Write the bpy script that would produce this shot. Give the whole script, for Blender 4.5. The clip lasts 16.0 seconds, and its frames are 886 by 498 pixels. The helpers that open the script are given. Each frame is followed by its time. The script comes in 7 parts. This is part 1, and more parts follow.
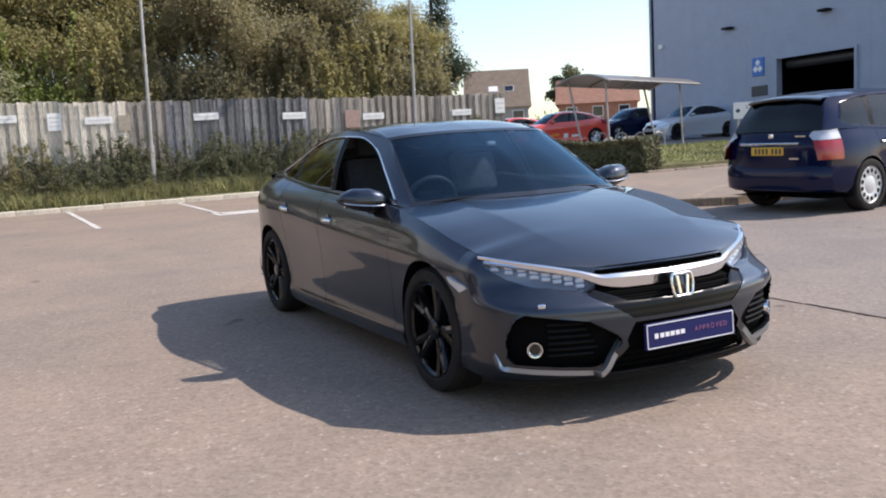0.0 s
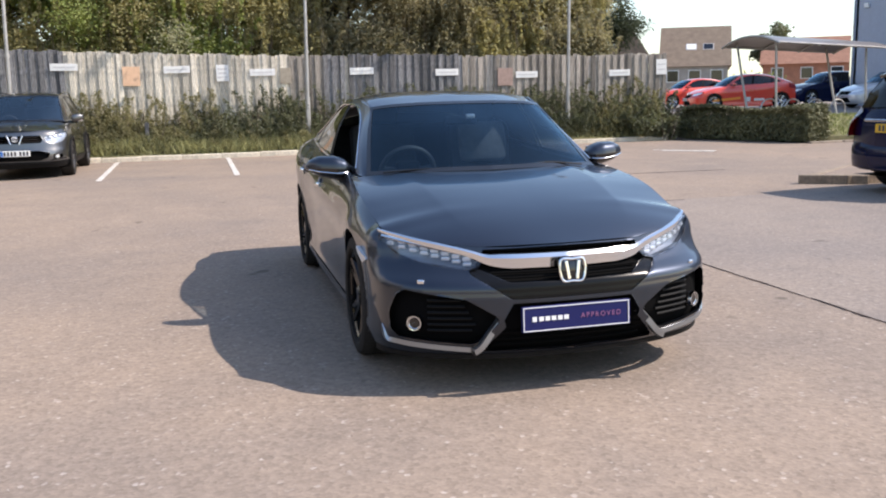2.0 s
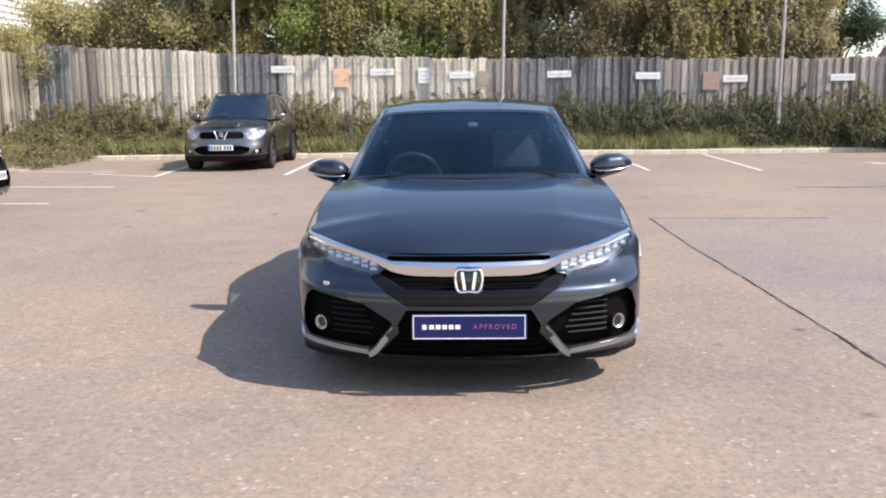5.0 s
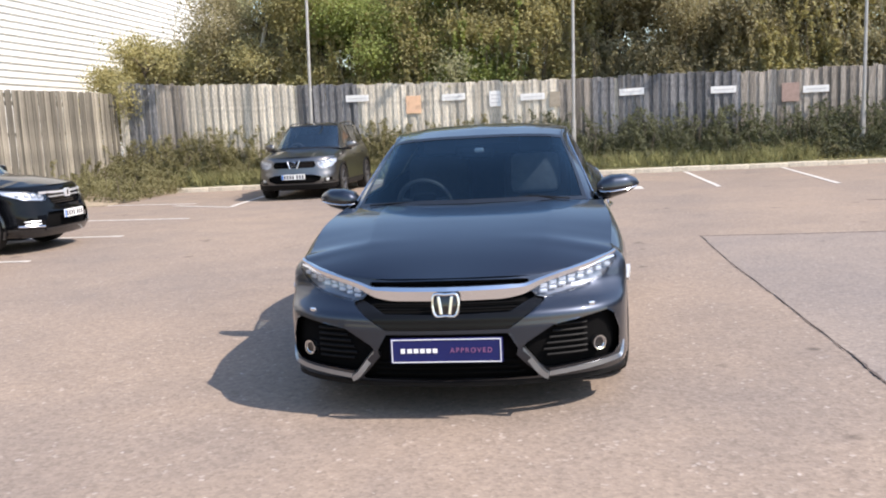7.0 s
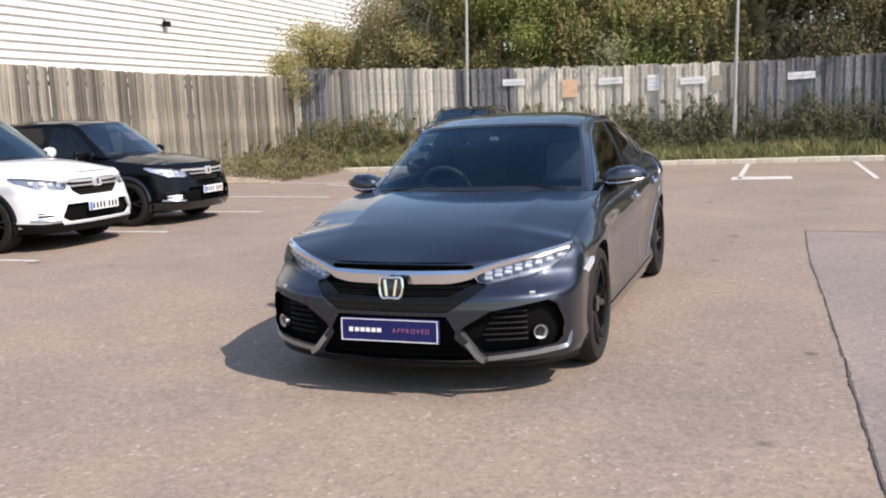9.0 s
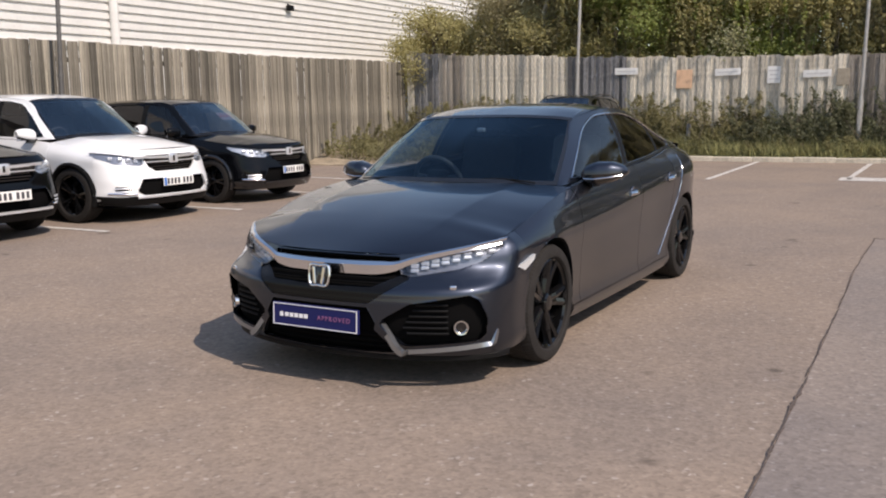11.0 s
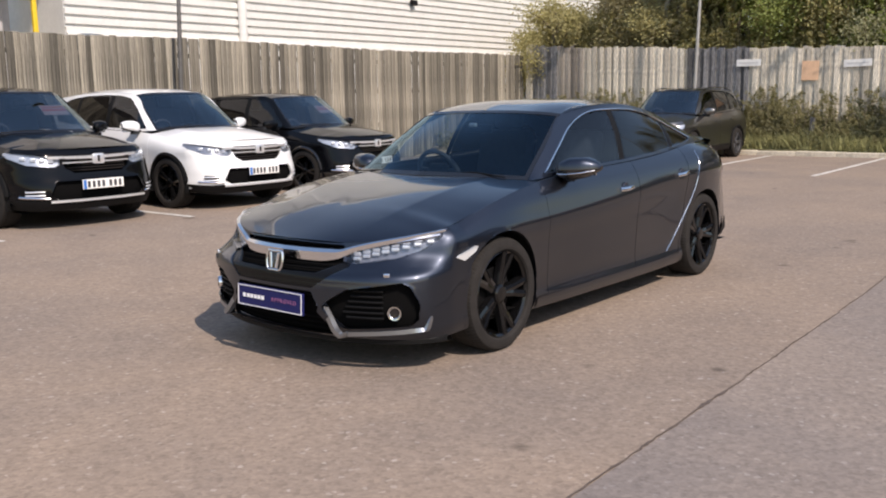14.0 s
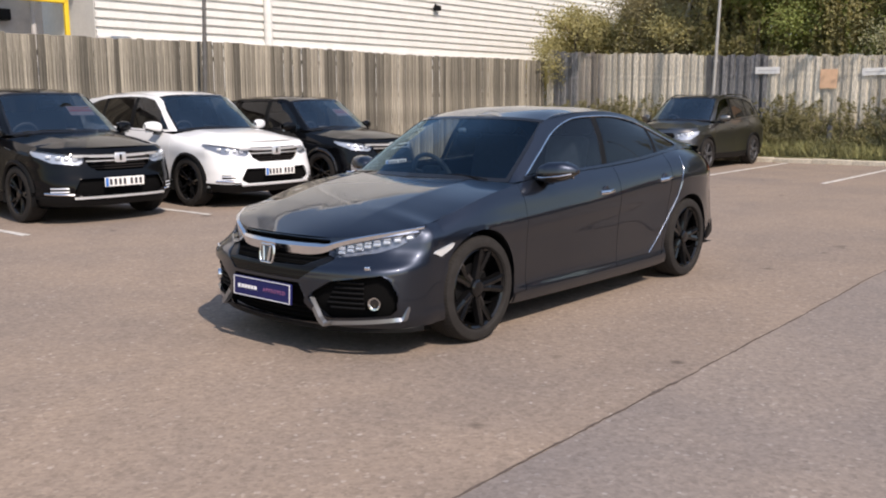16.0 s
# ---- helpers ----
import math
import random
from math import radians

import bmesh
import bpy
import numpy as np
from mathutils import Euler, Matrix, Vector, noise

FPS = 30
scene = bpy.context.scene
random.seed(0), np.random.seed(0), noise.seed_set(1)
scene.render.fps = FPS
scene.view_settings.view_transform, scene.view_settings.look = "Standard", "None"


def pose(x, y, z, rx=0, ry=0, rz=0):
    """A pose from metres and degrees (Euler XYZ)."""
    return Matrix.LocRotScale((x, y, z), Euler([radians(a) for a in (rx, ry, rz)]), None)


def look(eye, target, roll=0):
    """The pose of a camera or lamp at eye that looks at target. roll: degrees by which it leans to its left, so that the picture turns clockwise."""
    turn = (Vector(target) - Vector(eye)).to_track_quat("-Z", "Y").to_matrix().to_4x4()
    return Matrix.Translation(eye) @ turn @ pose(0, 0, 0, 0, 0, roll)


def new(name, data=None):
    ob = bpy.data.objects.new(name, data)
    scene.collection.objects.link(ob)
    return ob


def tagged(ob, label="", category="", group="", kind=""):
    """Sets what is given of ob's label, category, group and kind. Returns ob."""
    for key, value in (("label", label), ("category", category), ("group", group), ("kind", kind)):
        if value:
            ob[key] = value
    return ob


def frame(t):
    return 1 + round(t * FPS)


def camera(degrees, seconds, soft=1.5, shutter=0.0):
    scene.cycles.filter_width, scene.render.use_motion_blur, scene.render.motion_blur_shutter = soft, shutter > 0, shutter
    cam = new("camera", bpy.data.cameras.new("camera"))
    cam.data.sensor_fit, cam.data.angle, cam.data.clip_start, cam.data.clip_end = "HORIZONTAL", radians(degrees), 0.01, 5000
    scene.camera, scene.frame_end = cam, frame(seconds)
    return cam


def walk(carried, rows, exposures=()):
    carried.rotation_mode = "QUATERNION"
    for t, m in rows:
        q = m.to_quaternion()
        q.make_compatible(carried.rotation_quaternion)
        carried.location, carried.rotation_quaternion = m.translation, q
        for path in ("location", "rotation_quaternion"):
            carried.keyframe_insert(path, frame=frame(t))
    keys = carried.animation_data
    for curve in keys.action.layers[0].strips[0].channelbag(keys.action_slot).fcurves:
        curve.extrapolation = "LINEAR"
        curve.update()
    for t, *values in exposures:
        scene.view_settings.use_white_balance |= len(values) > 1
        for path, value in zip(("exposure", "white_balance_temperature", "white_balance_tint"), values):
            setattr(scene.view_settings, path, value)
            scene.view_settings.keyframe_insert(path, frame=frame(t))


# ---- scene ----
cam = camera(52.5, 16.0, soft=2.0)
# the car park falls gently: true up, seen from the plane of the tarmac
SLOPE = Vector((0.0230, 0.0257, 1.0)).rotation_difference((0, 0, 1)).to_matrix().to_4x4()
PATH = [
    (0, (-2.822, -3.087, 1.319), (-1.923, -1.32, 1.059), -3.1),
    (0.5, (-2.525, -3.313, 1.333), (-1.797, -1.474, 1.034), -4.0),
    (1, (-2.255, -3.479, 1.341), (-1.641, -1.599, 1.044), -5.1),
    (1.5, (-1.932, -3.57, 1.364), (-1.33, -1.699, 0.993), -0.2),
    (2, (-1.57, -3.715, 1.371), (-1.083, -1.806, 1.03), -1.4),
    (2.5, (-1.251, -3.828, 1.383), (-0.874, -1.889, 1.071), -1.8),
    (3, (-0.968, -3.82, 1.385), (-0.726, -1.868, 1.021), 0.0),
    (3.5, (-0.672, -3.929, 1.39), (-0.505, -1.967, 1.044), -1.2),
    (4, (-0.372, -4.061, 1.419), (-0.324, -2.088, 1.094), -1.8),
    (4.5, (-0.157, -4.002, 1.392), (-0.168, -2.03, 1.057), -0.9),
    (7, (0.573, -4.051, 1.402), (0.3, -2.089, 1.128), -2.9),
    (7.5, (0.788, -4.0, 1.409), (0.466, -2.05, 1.107), -2.4),
    (8, (1.118, -4.029, 1.402), (0.676, -2.105, 1.083), -3.3),
    (10.5, (2.511, -3.588, 1.381), (1.588, -1.833, 1.118), 0.2),
    (11, (2.711, -3.47, 1.38), (1.736, -1.753, 1.067), -1.0),
    (11.5, (3.059, -3.485, 1.397), (1.93, -1.862, 1.093), -1.5),
    (12, (3.21, -3.36, 1.377), (2.022, -1.782, 1.065), -2.3),
    (12.5, (3.319, -3.234, 1.379), (2.135, -1.655, 1.054), 2.0),
    (13, (3.415, -3.133, 1.384), (2.226, -1.562, 1.041), 0.5),
    (13.5, (3.592, -3.103, 1.425), (2.348, -1.578, 1.066), 0.7),
    (14, (3.711, -3.06, 1.389), (2.462, -1.532, 1.064), -1.0),
    (14.5, (3.827, -3.137, 1.401), (2.538, -1.639, 1.094), -1.4),
    (15, (3.924, -3.188, 1.407), (2.67, -1.663, 1.091), -0.4),
    (15.5, (3.99, -3.196, 1.413), (2.727, -1.678, 1.093), -0.4),
    (16, (4.147, -3.152, 1.404), (2.849, -1.664, 1.087), -0.4),
]
walk(cam, [(t, SLOPE @ look(eye, target, roll)) for t, eye, target, roll in PATH],
     [(0, 0.58, 6800, 15), (1.5, 0.74, 6900, 15), (3.2, 0.83, 6920, 15), (4.5, 0.92, 6950, 15), (8.2, 0.89, 6850, 15), (10.3, 0.17, 7250, 17), (12.9, 0.29, 7250, 17),
      (13.5, 0.50, 7250, 17), (14.0, 0.31, 7250, 17), (16, 0.31, 7250, 17)])

# ---- light ----
SUN_FALL = Vector((-0.90, 0.32, -1.0)).normalized()
world = bpy.data.worlds.new("sky")
scene.world = world
world.use_nodes = True
wn = world.node_tree.nodes
wl = world.node_tree.links
sky = wn.new("ShaderNodeTexSky")
sky.sky_type = "NISHITA"
sky.sun_disc = False
sky.sun_elevation = math.asin(-SUN_FALL.z)
sky.sun_rotation = math.atan2(-SUN_FALL.x, -SUN_FALL.y)
sky.air_density, sky.dust_density, sky.ozone_density = 1.35, 0.7, 3.0
wl.new(sky.outputs[0], wn["Background"].inputs[0])
wn["Background"].inputs[1].default_value = 0.15
sun_data = bpy.data.lights.new("sun", "SUN")
sun_data.energy, sun_data.angle, sun_data.color = 3.95, radians(0.55), (1.0, 0.945, 0.875)
sun = new("sun", sun_data)
sun.matrix_world = look((0, 0, 30), Vector((0, 0, 30)) + SUN_FALL)


# ---- materials ----
def material(name, colour, rough=0.5, metal=0.0, vary=0.0, scale=8.0, bump=0.0, bump_scale=60.0, coat=0.0,
             vary2=0.0, scale2=1.0, per_piece=0.0, stretch=(1, 1, 1), spec=0.5):
    """A painted, stony or wooden surface: one colour with two scales of variation and fine relief."""
    m = bpy.data.materials.new(name)
    m.use_nodes = True
    n, l = m.node_tree.nodes, m.node_tree.links
    b = n["Principled BSDF"]
    b.inputs["Base Color"].default_value = (*colour, 1)
    b.inputs["Roughness"].default_value = rough
    b.inputs["Metallic"].default_value = metal
    b.inputs["Coat Weight"].default_value = coat
    b.inputs["Coat Roughness"].default_value = 0.03
    b.inputs["Specular IOR Level"].default_value = spec
    if not (vary or bump or vary2 or per_piece):
        return m
    co = n.new("ShaderNodeTexCoord")
    mp = n.new("ShaderNodeMapping")
    mp.inputs["Scale"].default_value = stretch
    l.new(co.outputs["Object"], mp.inputs["Vector"])
    value = n.new("ShaderNodeValue")
    value.outputs[0].default_value = 1.0
    last = value.outputs[0]

    def times(socket, amount):
        nonlocal last
        r = n.new("ShaderNodeMapRange")
        r.inputs["To Min"].default_value, r.inputs["To Max"].default_value = 1 - amount, 1 + amount
        l.new(socket, r.inputs["Value"])
        mu = n.new("ShaderNodeMath")
        mu.operation = "MULTIPLY"
        l.new(last, mu.inputs[0])
        l.new(r.outputs[0], mu.inputs[1])
        last = mu.outputs[0]

    for amount, size in ((vary, scale), (vary2, scale2)):
        if amount:
            t = n.new("ShaderNodeTexNoise")
            t.inputs["Scale"].default_value = size
            t.inputs["Detail"].default_value = 5
            t.inputs["Roughness"].default_value = 0.65
            l.new(mp.outputs[0], t.inputs["Vector"])
            r = n.new("ShaderNodeMapRange")
            r.inputs["From Min"].default_value, r.inputs["From Max"].default_value = 0.3, 0.7
            l.new(t.outputs["Fac"], r.inputs["Value"])
            times(r.outputs[0], amount)
    if per_piece:
        oi = n.new("ShaderNodeObjectInfo")
        times(oi.outputs["Random"], per_piece)
    mix = n.new("ShaderNodeVectorMath")
    mix.operation = "SCALE"
    mix.inputs[0].default_value = colour
    l.new(last, mix.inputs["Scale"])
    l.new(mix.outputs[0], b.inputs["Base Color"])
    if bump:
        t = n.new("ShaderNodeTexNoise")
        t.inputs["Scale"].default_value = bump_scale
        t.inputs["Detail"].default_value = 4
        l.new(mp.outputs[0], t.inputs["Vector"])
        bp = n.new("ShaderNodeBump")
        bp.inputs["Strength"].default_value = bump
        bp.inputs["Distance"].default_value = 0.01
        l.new(t.outputs["Fac"], bp.inputs["Height"])
        l.new(bp.outputs[0], b.inputs["Normal"])
    return m


def glass_material(name, tint, gloss=0.02, ior=1.6, sheen=(1, 1, 1)):
    """A thin tinted pane: see-through, with a mirror-like sheen that grows towards grazing view."""
    m = bpy.data.materials.new(name)
    m.use_nodes = True
    n, l = m.node_tree.nodes, m.node_tree.links
    n.remove(n["Principled BSDF"])
    tr = n.new("ShaderNodeBsdfTransparent")
    tr.inputs[0].default_value = (*tint, 1)
    gl = n.new("ShaderNodeBsdfGlossy")
    gl.inputs["Color"].default_value = (*sheen, 1)
    gl.inputs["Roughness"].default_value = gloss
    lw = n.new("ShaderNodeLayerWeight")
    lw.inputs["Blend"].default_value = 0.5
    pw = n.new("ShaderNodeMath")
    pw.operation, pw.inputs[1].default_value = "POWER", 4.6
    l.new(lw.outputs["Facing"], pw.inputs[0])
    fr = n.new("ShaderNodeMapRange")
    fr.inputs["To Min"].default_value, fr.inputs["To Max"].default_value = ((ior - 1) / (ior + 1)) ** 2 * 1.6, 0.95
    l.new(pw.outputs[0], fr.inputs["Value"])
    mx = n.new("ShaderNodeMixShader")
    l.new(fr.outputs[0], mx.inputs[0])
    l.new(tr.outputs[0], mx.inputs[1])
    l.new(gl.outputs[0], mx.inputs[2])
    l.new(mx.outputs[0], n["Material Output"].inputs["Surface"])
    return m


def tarmac_material(name, base, speck, seed):
    """Worn asphalt: bound stones, pale chippings, broad stains and oil spots."""
    m = bpy.data.materials.new(name)
    m.use_nodes = True
    n, l = m.node_tree.nodes, m.node_tree.links
    b = n["Principled BSDF"]
    b.inputs["Roughness"].default_value = 0.85
    b.inputs["Specular IOR Level"].default_value = 0.25
    co = n.new("ShaderNodeTexCoord")
    mp = n.new("ShaderNodeMapping")
    mp.inputs["Location"].default_value = (seed, seed * 2.3, 0)
    l.new(co.outputs["Object"], mp.inputs["Vector"])

    def tex(kind, size, **kw):
        t = n.new(kind)
        t.inputs["Scale"].default_value = size
        for k, v in kw.items():
            t.inputs[k].default_value = v
        l.new(mp.outputs[0], t.inputs["Vector"])
        return t

    def ramp(socket, stops):
        r = n.new("ShaderNodeValToRGB")
        while len(r.color_ramp.elements) < len(stops):
            r.color_ramp.elements.new(0.5)
        for e, (p, c) in zip(r.color_ramp.elements, stops):
            e.position, e.color = p, (*c, 1)
        l.new(socket, r.inputs[0])
        return r.outputs[0]

    def mul(a, c, mode="MULTIPLY", fac=1.0):
        x = n.new("ShaderNodeMix")
        x.data_type, x.blend_type = "RGBA", mode
        x.inputs["Factor"].default_value = fac
        l.new(a, x.inputs["A"])
        l.new(c, x.inputs["B"])
        return x.outputs["Result"]

    stones = tex("ShaderNodeTexVoronoi", 55.0)
    grain = tex("ShaderNodeTexNoise", 22.0, Detail=6.0, Roughness=0.7)
    broad = tex("ShaderNodeTexNoise", 0.35, Detail=5.0, Roughness=0.6)
    patches = tex("ShaderNodeTexNoise", 1.6, Detail=4.0, Roughness=0.6)
    spots = tex("ShaderNodeTexNoise", 2.7, Detail=2.0, Roughness=0.5)
    dk = tuple(c * 0.80 for c in base)
    c1 = ramp(stones.outputs["Color"], [(0.0, dk), (0.45, base), (0.86, tuple(c * 1.08 for c in base)), (1.0, speck)])
    c2 = mul(c1, ramp(grain.outputs["Fac"], [(0.3, (0.80, 0.80, 0.80)), (0.7, (1.14, 1.14, 1.14))]))
    c3 = mul(c2, ramp(broad.outputs["Fac"], [(0.32, (0.84, 0.86, 0.90)), (0.68, (1.1, 1.07, 1.03))]))
    c4 = mul(c3, ramp(patches.outputs["Fac"], [(0.35, (0.93, 0.93, 0.94)), (0.65, (1.05, 1.04, 1.03))]))
    c5 = mul(c4, ramp(spots.outputs["Fac"], [(0.24, (0.55, 0.55, 0.55)), (0.29, (1, 1, 1))]))
    l.new(c5, b.inputs["Base Color"])
    bp = n.new("ShaderNodeBump")
    bp.inputs["Strength"].default_value = 0.22
    bp.inputs["Distance"].default_value = 0.006
    l.new(stones.outputs["Distance"], bp.inputs["Height"])
    l.new(bp.outputs[0], b.inputs["Normal"])
    return m


TARMAC = tarmac_material("tarmac", (0.262, 0.210, 0.170), (0.43, 0.38, 0.345), 0)
TARMAC_GREY = tarmac_material("grey_tarmac", (0.238, 0.202, 0.177), (0.37, 0.34, 0.32), 7)
LINE_PAINT = material("worn_line_paint", (0.52, 0.495, 0.46), 0.7, vary=0.4, scale=9, vary2=0.25, scale2=40, bump=0.3)
CONCRETE = material("kerb_concrete", (0.58, 0.52, 0.42), 0.9, vary=0.2, scale=4, vary2=0.2, scale2=25, bump=0.4)
KERB_BROWN = material("stained_kerb", (0.25, 0.20, 0.155), 0.9, vary=0.3, scale=4, vary2=0.25, scale2=25, bump=0.4)
CRACK = material("tar_crack", (0.094, 0.071, 0.060), 0.85, vary=0.3, scale=20)
BARE_SOIL = material("bare_sandy_soil", (0.29, 0.235, 0.165), 0.95, vary=0.35, scale=3, vary2=0.3, scale2=18, bump=0.6, bump_scale=25)
GRASS_SOIL = material("verge_soil", (0.16, 0.145, 0.07), 0.95, vary=0.4, scale=2, vary2=0.3, scale2=14, bump=0.6, bump_scale=20)
LAWN = material("mown_lawn_blade", (0.27, 0.29, 0.09), 0.7, vary=0.3, scale=1.5, vary2=0.3, scale2=9)
BRIGHT_TRIM = material("bright_trim", (0.82, 0.83, 0.85), 0.32, 0.7)
GRASS = material("grass_blade", (0.27, 0.265, 0.115), 0.7, vary=0.35, scale=1.5, vary2=0.3, scale2=9)
WOOD = material("weathered_fence_board", (0.57, 0.52, 0.43), 0.85, vary=0.32, scale=3, vary2=0.38, scale2=12,
                bump=0.5, bump_scale=30, per_piece=0.30, stretch=(6, 6, 0.7))
# darker grey wood for some stretches of boards, the rails, posts and stakes
WOOD_DARK = material("dark_fence_board", (0.165, 0.163, 0.165), 0.85, vary=0.5, scale=3, vary2=0.5, scale2=12,
                     bump=0.5, bump_scale=30, per_piece=0.5, stretch=(6, 6, 0.7))
WOOD_BROWN = material("brown_weathered_board", (0.27, 0.24, 0.205), 0.85, vary=0.45, scale=3, vary2=0.5, scale2=12,
                      bump=0.5, bump_scale=30, per_piece=0.5, stretch=(8, 8, 0.5))
WOOD_SIDE = material("brown_fence_board", (0.202, 0.182, 0.146), 0.85, vary=0.55, scale=2.2, vary2=0.6, scale2=8,
                     bump=0.5, bump_scale=30, per_piece=0.58, stretch=(13, 13, 0.3))
GALVANISED = material("galvanised_steel", (0.42, 0.41, 0.39), 0.5, 0.6, vary=0.15, scale=6)
POST_DARK = material("dark_weathered_steel", (0.12, 0.115, 0.11), 0.55, 0.3, vary=0.2, scale=6)
SIGN_WHITE = material("white_sign", (0.78, 0.78, 0.76), 0.5, vary=0.08, scale=12)
SIGN_ORANGE = material("orange_sign", (0.78, 0.50, 0.32), 0.6, vary=0.1, scale=10)
SIGN_FADED = material("faded_sign", (0.36, 0.31, 0.24), 0.7, vary=0.2, scale=10)
SIGN_RED = material("faded_red_sign", (0.36, 0.25, 0.21), 0.7, vary=0.2, scale=10)
SIGN_BLUE = material("blue_sign", (0.03, 0.16, 0.50), 0.5, vary=0.1, scale=10)
INK = material("dark_ink", (0.05, 0.05, 0.06), 0.6)
BARK_PALE = material("pale_birch_bark", (0.46, 0.43, 0.36), 0.85, vary=0.35, scale=5, bump=0.4)
CARD_PALE = material("faded_price_card", (0.30, 0.24, 0.25), 0.6, vary=0.15, scale=12)
CARD_RED = material("faded_card_print", (0.34, 0.10, 0.10), 0.6)
SIGN_PRINT = material("bleached_print", (0.58, 0.58, 0.57), 0.6)
BARK = material("bark", (0.12, 0.095, 0.07), 0.9, vary=0.4, scale=6, bump=0.6, bump_scale=25)


def leaf_material(name, colour, hue, through_light=0.5):
    m = material(name, colour, 0.6, vary=0.35, scale=0.9, vary2=0.22, scale2=5)
    b = m.node_tree.nodes["Principled BSDF"]
    n, l = m.node_tree.nodes, m.node_tree.links
    tl = n.new("ShaderNodeBsdfTranslucent")
    tl.inputs[0].default_value = (*hue, 1)
    mx = n.new("ShaderNodeMixShader")
    mx.inputs[0].default_value = through_light
    l.new(b.outputs[0], mx.inputs[1])
    l.new(tl.outputs[0], mx.inputs[2])
    l.new(mx.outputs[0], n["Material Output"].inputs["Surface"])
    return m


LEAF_OLIVE = leaf_material("olive_leaf", (0.40, 0.36, 0.17), (0.36, 0.325, 0.12))
LEAF_PALE = leaf_material("pale_birch_leaf", (0.40, 0.40, 0.24), (0.36, 0.36, 0.18))
LEAF_GREEN = leaf_material("green_leaf", (0.25, 0.295, 0.09), (0.26, 0.31, 0.07))
LEAF_BROWN = leaf_material("brownish_leaf", (0.335, 0.30, 0.18), (0.30, 0.27, 0.125))
LEAF_DRY = leaf_material("dry_bush_leaf", (0.235, 0.215, 0.105), (0.18, 0.17, 0.065))
# conifer foliage; its dark colour also serves as the shade inside the hedge
LEAF_DARK = leaf_material("conifer_leaf_and_hedge_shade", (0.07, 0.085, 0.055), (0.06, 0.08, 0.04))
LEAF_BUSH = leaf_material("bush_leaf", (0.15, 0.155, 0.09), (0.11, 0.125, 0.05))
LEAF_HEDGE = leaf_material("hedge_leaf", (0.135, 0.130, 0.062), (0.05, 0.06, 0.02), 0.15)
CLADDING = material("white_cladding", (0.70, 0.69, 0.66), 0.45, 0.0, vary=0.06, scale=2, vary2=0.05, scale2=12)
GREY_CLAD = material("blue_grey_cladding", (0.30, 0.34, 0.43), 0.5, 0.0, vary=0.06, scale=1.5, vary2=0.05, scale2=9)
GREY_WALL = material("grey_dock_wall", (0.42, 0.41, 0.41), 0.7, vary=0.15, scale=3)
YELLOW = material("yellow_guard_paint", (0.75, 0.52, 0.03), 0.5, vary=0.1, scale=8)
ROOF_TILE = material("brown_roof_tile", (0.18, 0.135, 0.10), 0.85, vary=0.2, scale=2, vary2=0.2, scale2=14, bump=0.4)
BRICK_RED = material("red_brick", (0.36, 0.16, 0.10), 0.85, vary=0.2, scale=3, vary2=0.25, scale2=20, bump=0.4)
RENDERED = material("grey_house_wall", (0.34, 0.31, 0.28), 0.85, vary=0.15, scale=3)
DARK_VOID = material("dark_interior", (0.012, 0.012, 0.013), 0.9)
SHELTER_ROOF = material("cloudy_shelter_sheet", (0.15, 0.13, 0.115), 0.3, vary=0.15, scale=5)

PAINT = material("grey_metallic_paint", (0.035, 0.0425, 0.060), 0.40, 1.0, vary=0.06, scale=900, coat=1.0)
PAINT.node_tree.nodes["Principled BSDF"].inputs["Coat IOR"].default_value = 1.48
MATT_BLACK = material("matt_black_mesh", (0.004, 0.004, 0.0042), 0.9, spec=0.05)
BLADE = material("silver_blade", (0.33, 0.35, 0.38), 0.30, 0.95)
CELL = material("lamp_cell", (0.74, 0.76, 0.80), 0.22, 0.5)
BLACK_PLASTIC = material("black_plastic", (0.006, 0.006, 0.0064), 0.55, vary=0.15, scale=60, spec=0.15)
GLOSS_BLACK = material("gloss_black", (0.008, 0.008, 0.009), 0.12, coat=0.6)
PIANO_BLACK = material("smooth_black_plastic", (0.005, 0.005, 0.0055), 0.25, spec=0.2)
RUBBER = material("tyre_rubber", (0.022, 0.020, 0.019), 0.8, vary=0.2, scale=20, bump=0.2, spec=0.2)
RIM_BLACK = material("black_alloy", (0.004, 0.004, 0.0044), 0.09, 0.0, coat=0.3, spec=0.3)
CHROME = material("chrome", (0.80, 0.81, 0.83), 0.10, 1.0)
SATIN = material("satin_silver", (0.80, 0.81, 0.83), 0.15, 1.0)
LAMP_SILVER = material("lamp_reflector", (0.85, 0.87, 0.90), 0.3, 0.6)
LAMP_INSIDE = material("lamp_housing", (0.22, 0.23, 0.26), 0.3, 0.3)
LAMP_PALE = material("pale_lamp_housing", (0.46, 0.48, 0.52), 0.3, 0.3)
SEAT = material("dark_seat_cloth", (0.05, 0.05, 0.055), 0.85, vary=0.2, scale=30)
PALE_CLOTH = material("pale_seat_cloth", (0.30, 0.31, 0.33), 0.85, vary=0.15, scale=20)
DASH = material("dashboard_plastic", (0.022, 0.022, 0.024), 0.6, vary=0.15, scale=30)
SCREEN = glass_material("windscreen_glass", (0.34, 0.42, 0.47), ior=1.46, sheen=(0.55, 0.82, 1.0))
SCREEN_CLEAR = glass_material("clear_windscreen_glass", (0.46, 0.50, 0.54), ior=1.9, sheen=(0.75, 0.92, 1.0))
TINT = glass_material("dark_tinted_glass", (0.03, 0.032, 0.035), ior=1.4)
CLEAR = glass_material("side_window_glass", (0.22, 0.25, 0.28), ior=1.45)
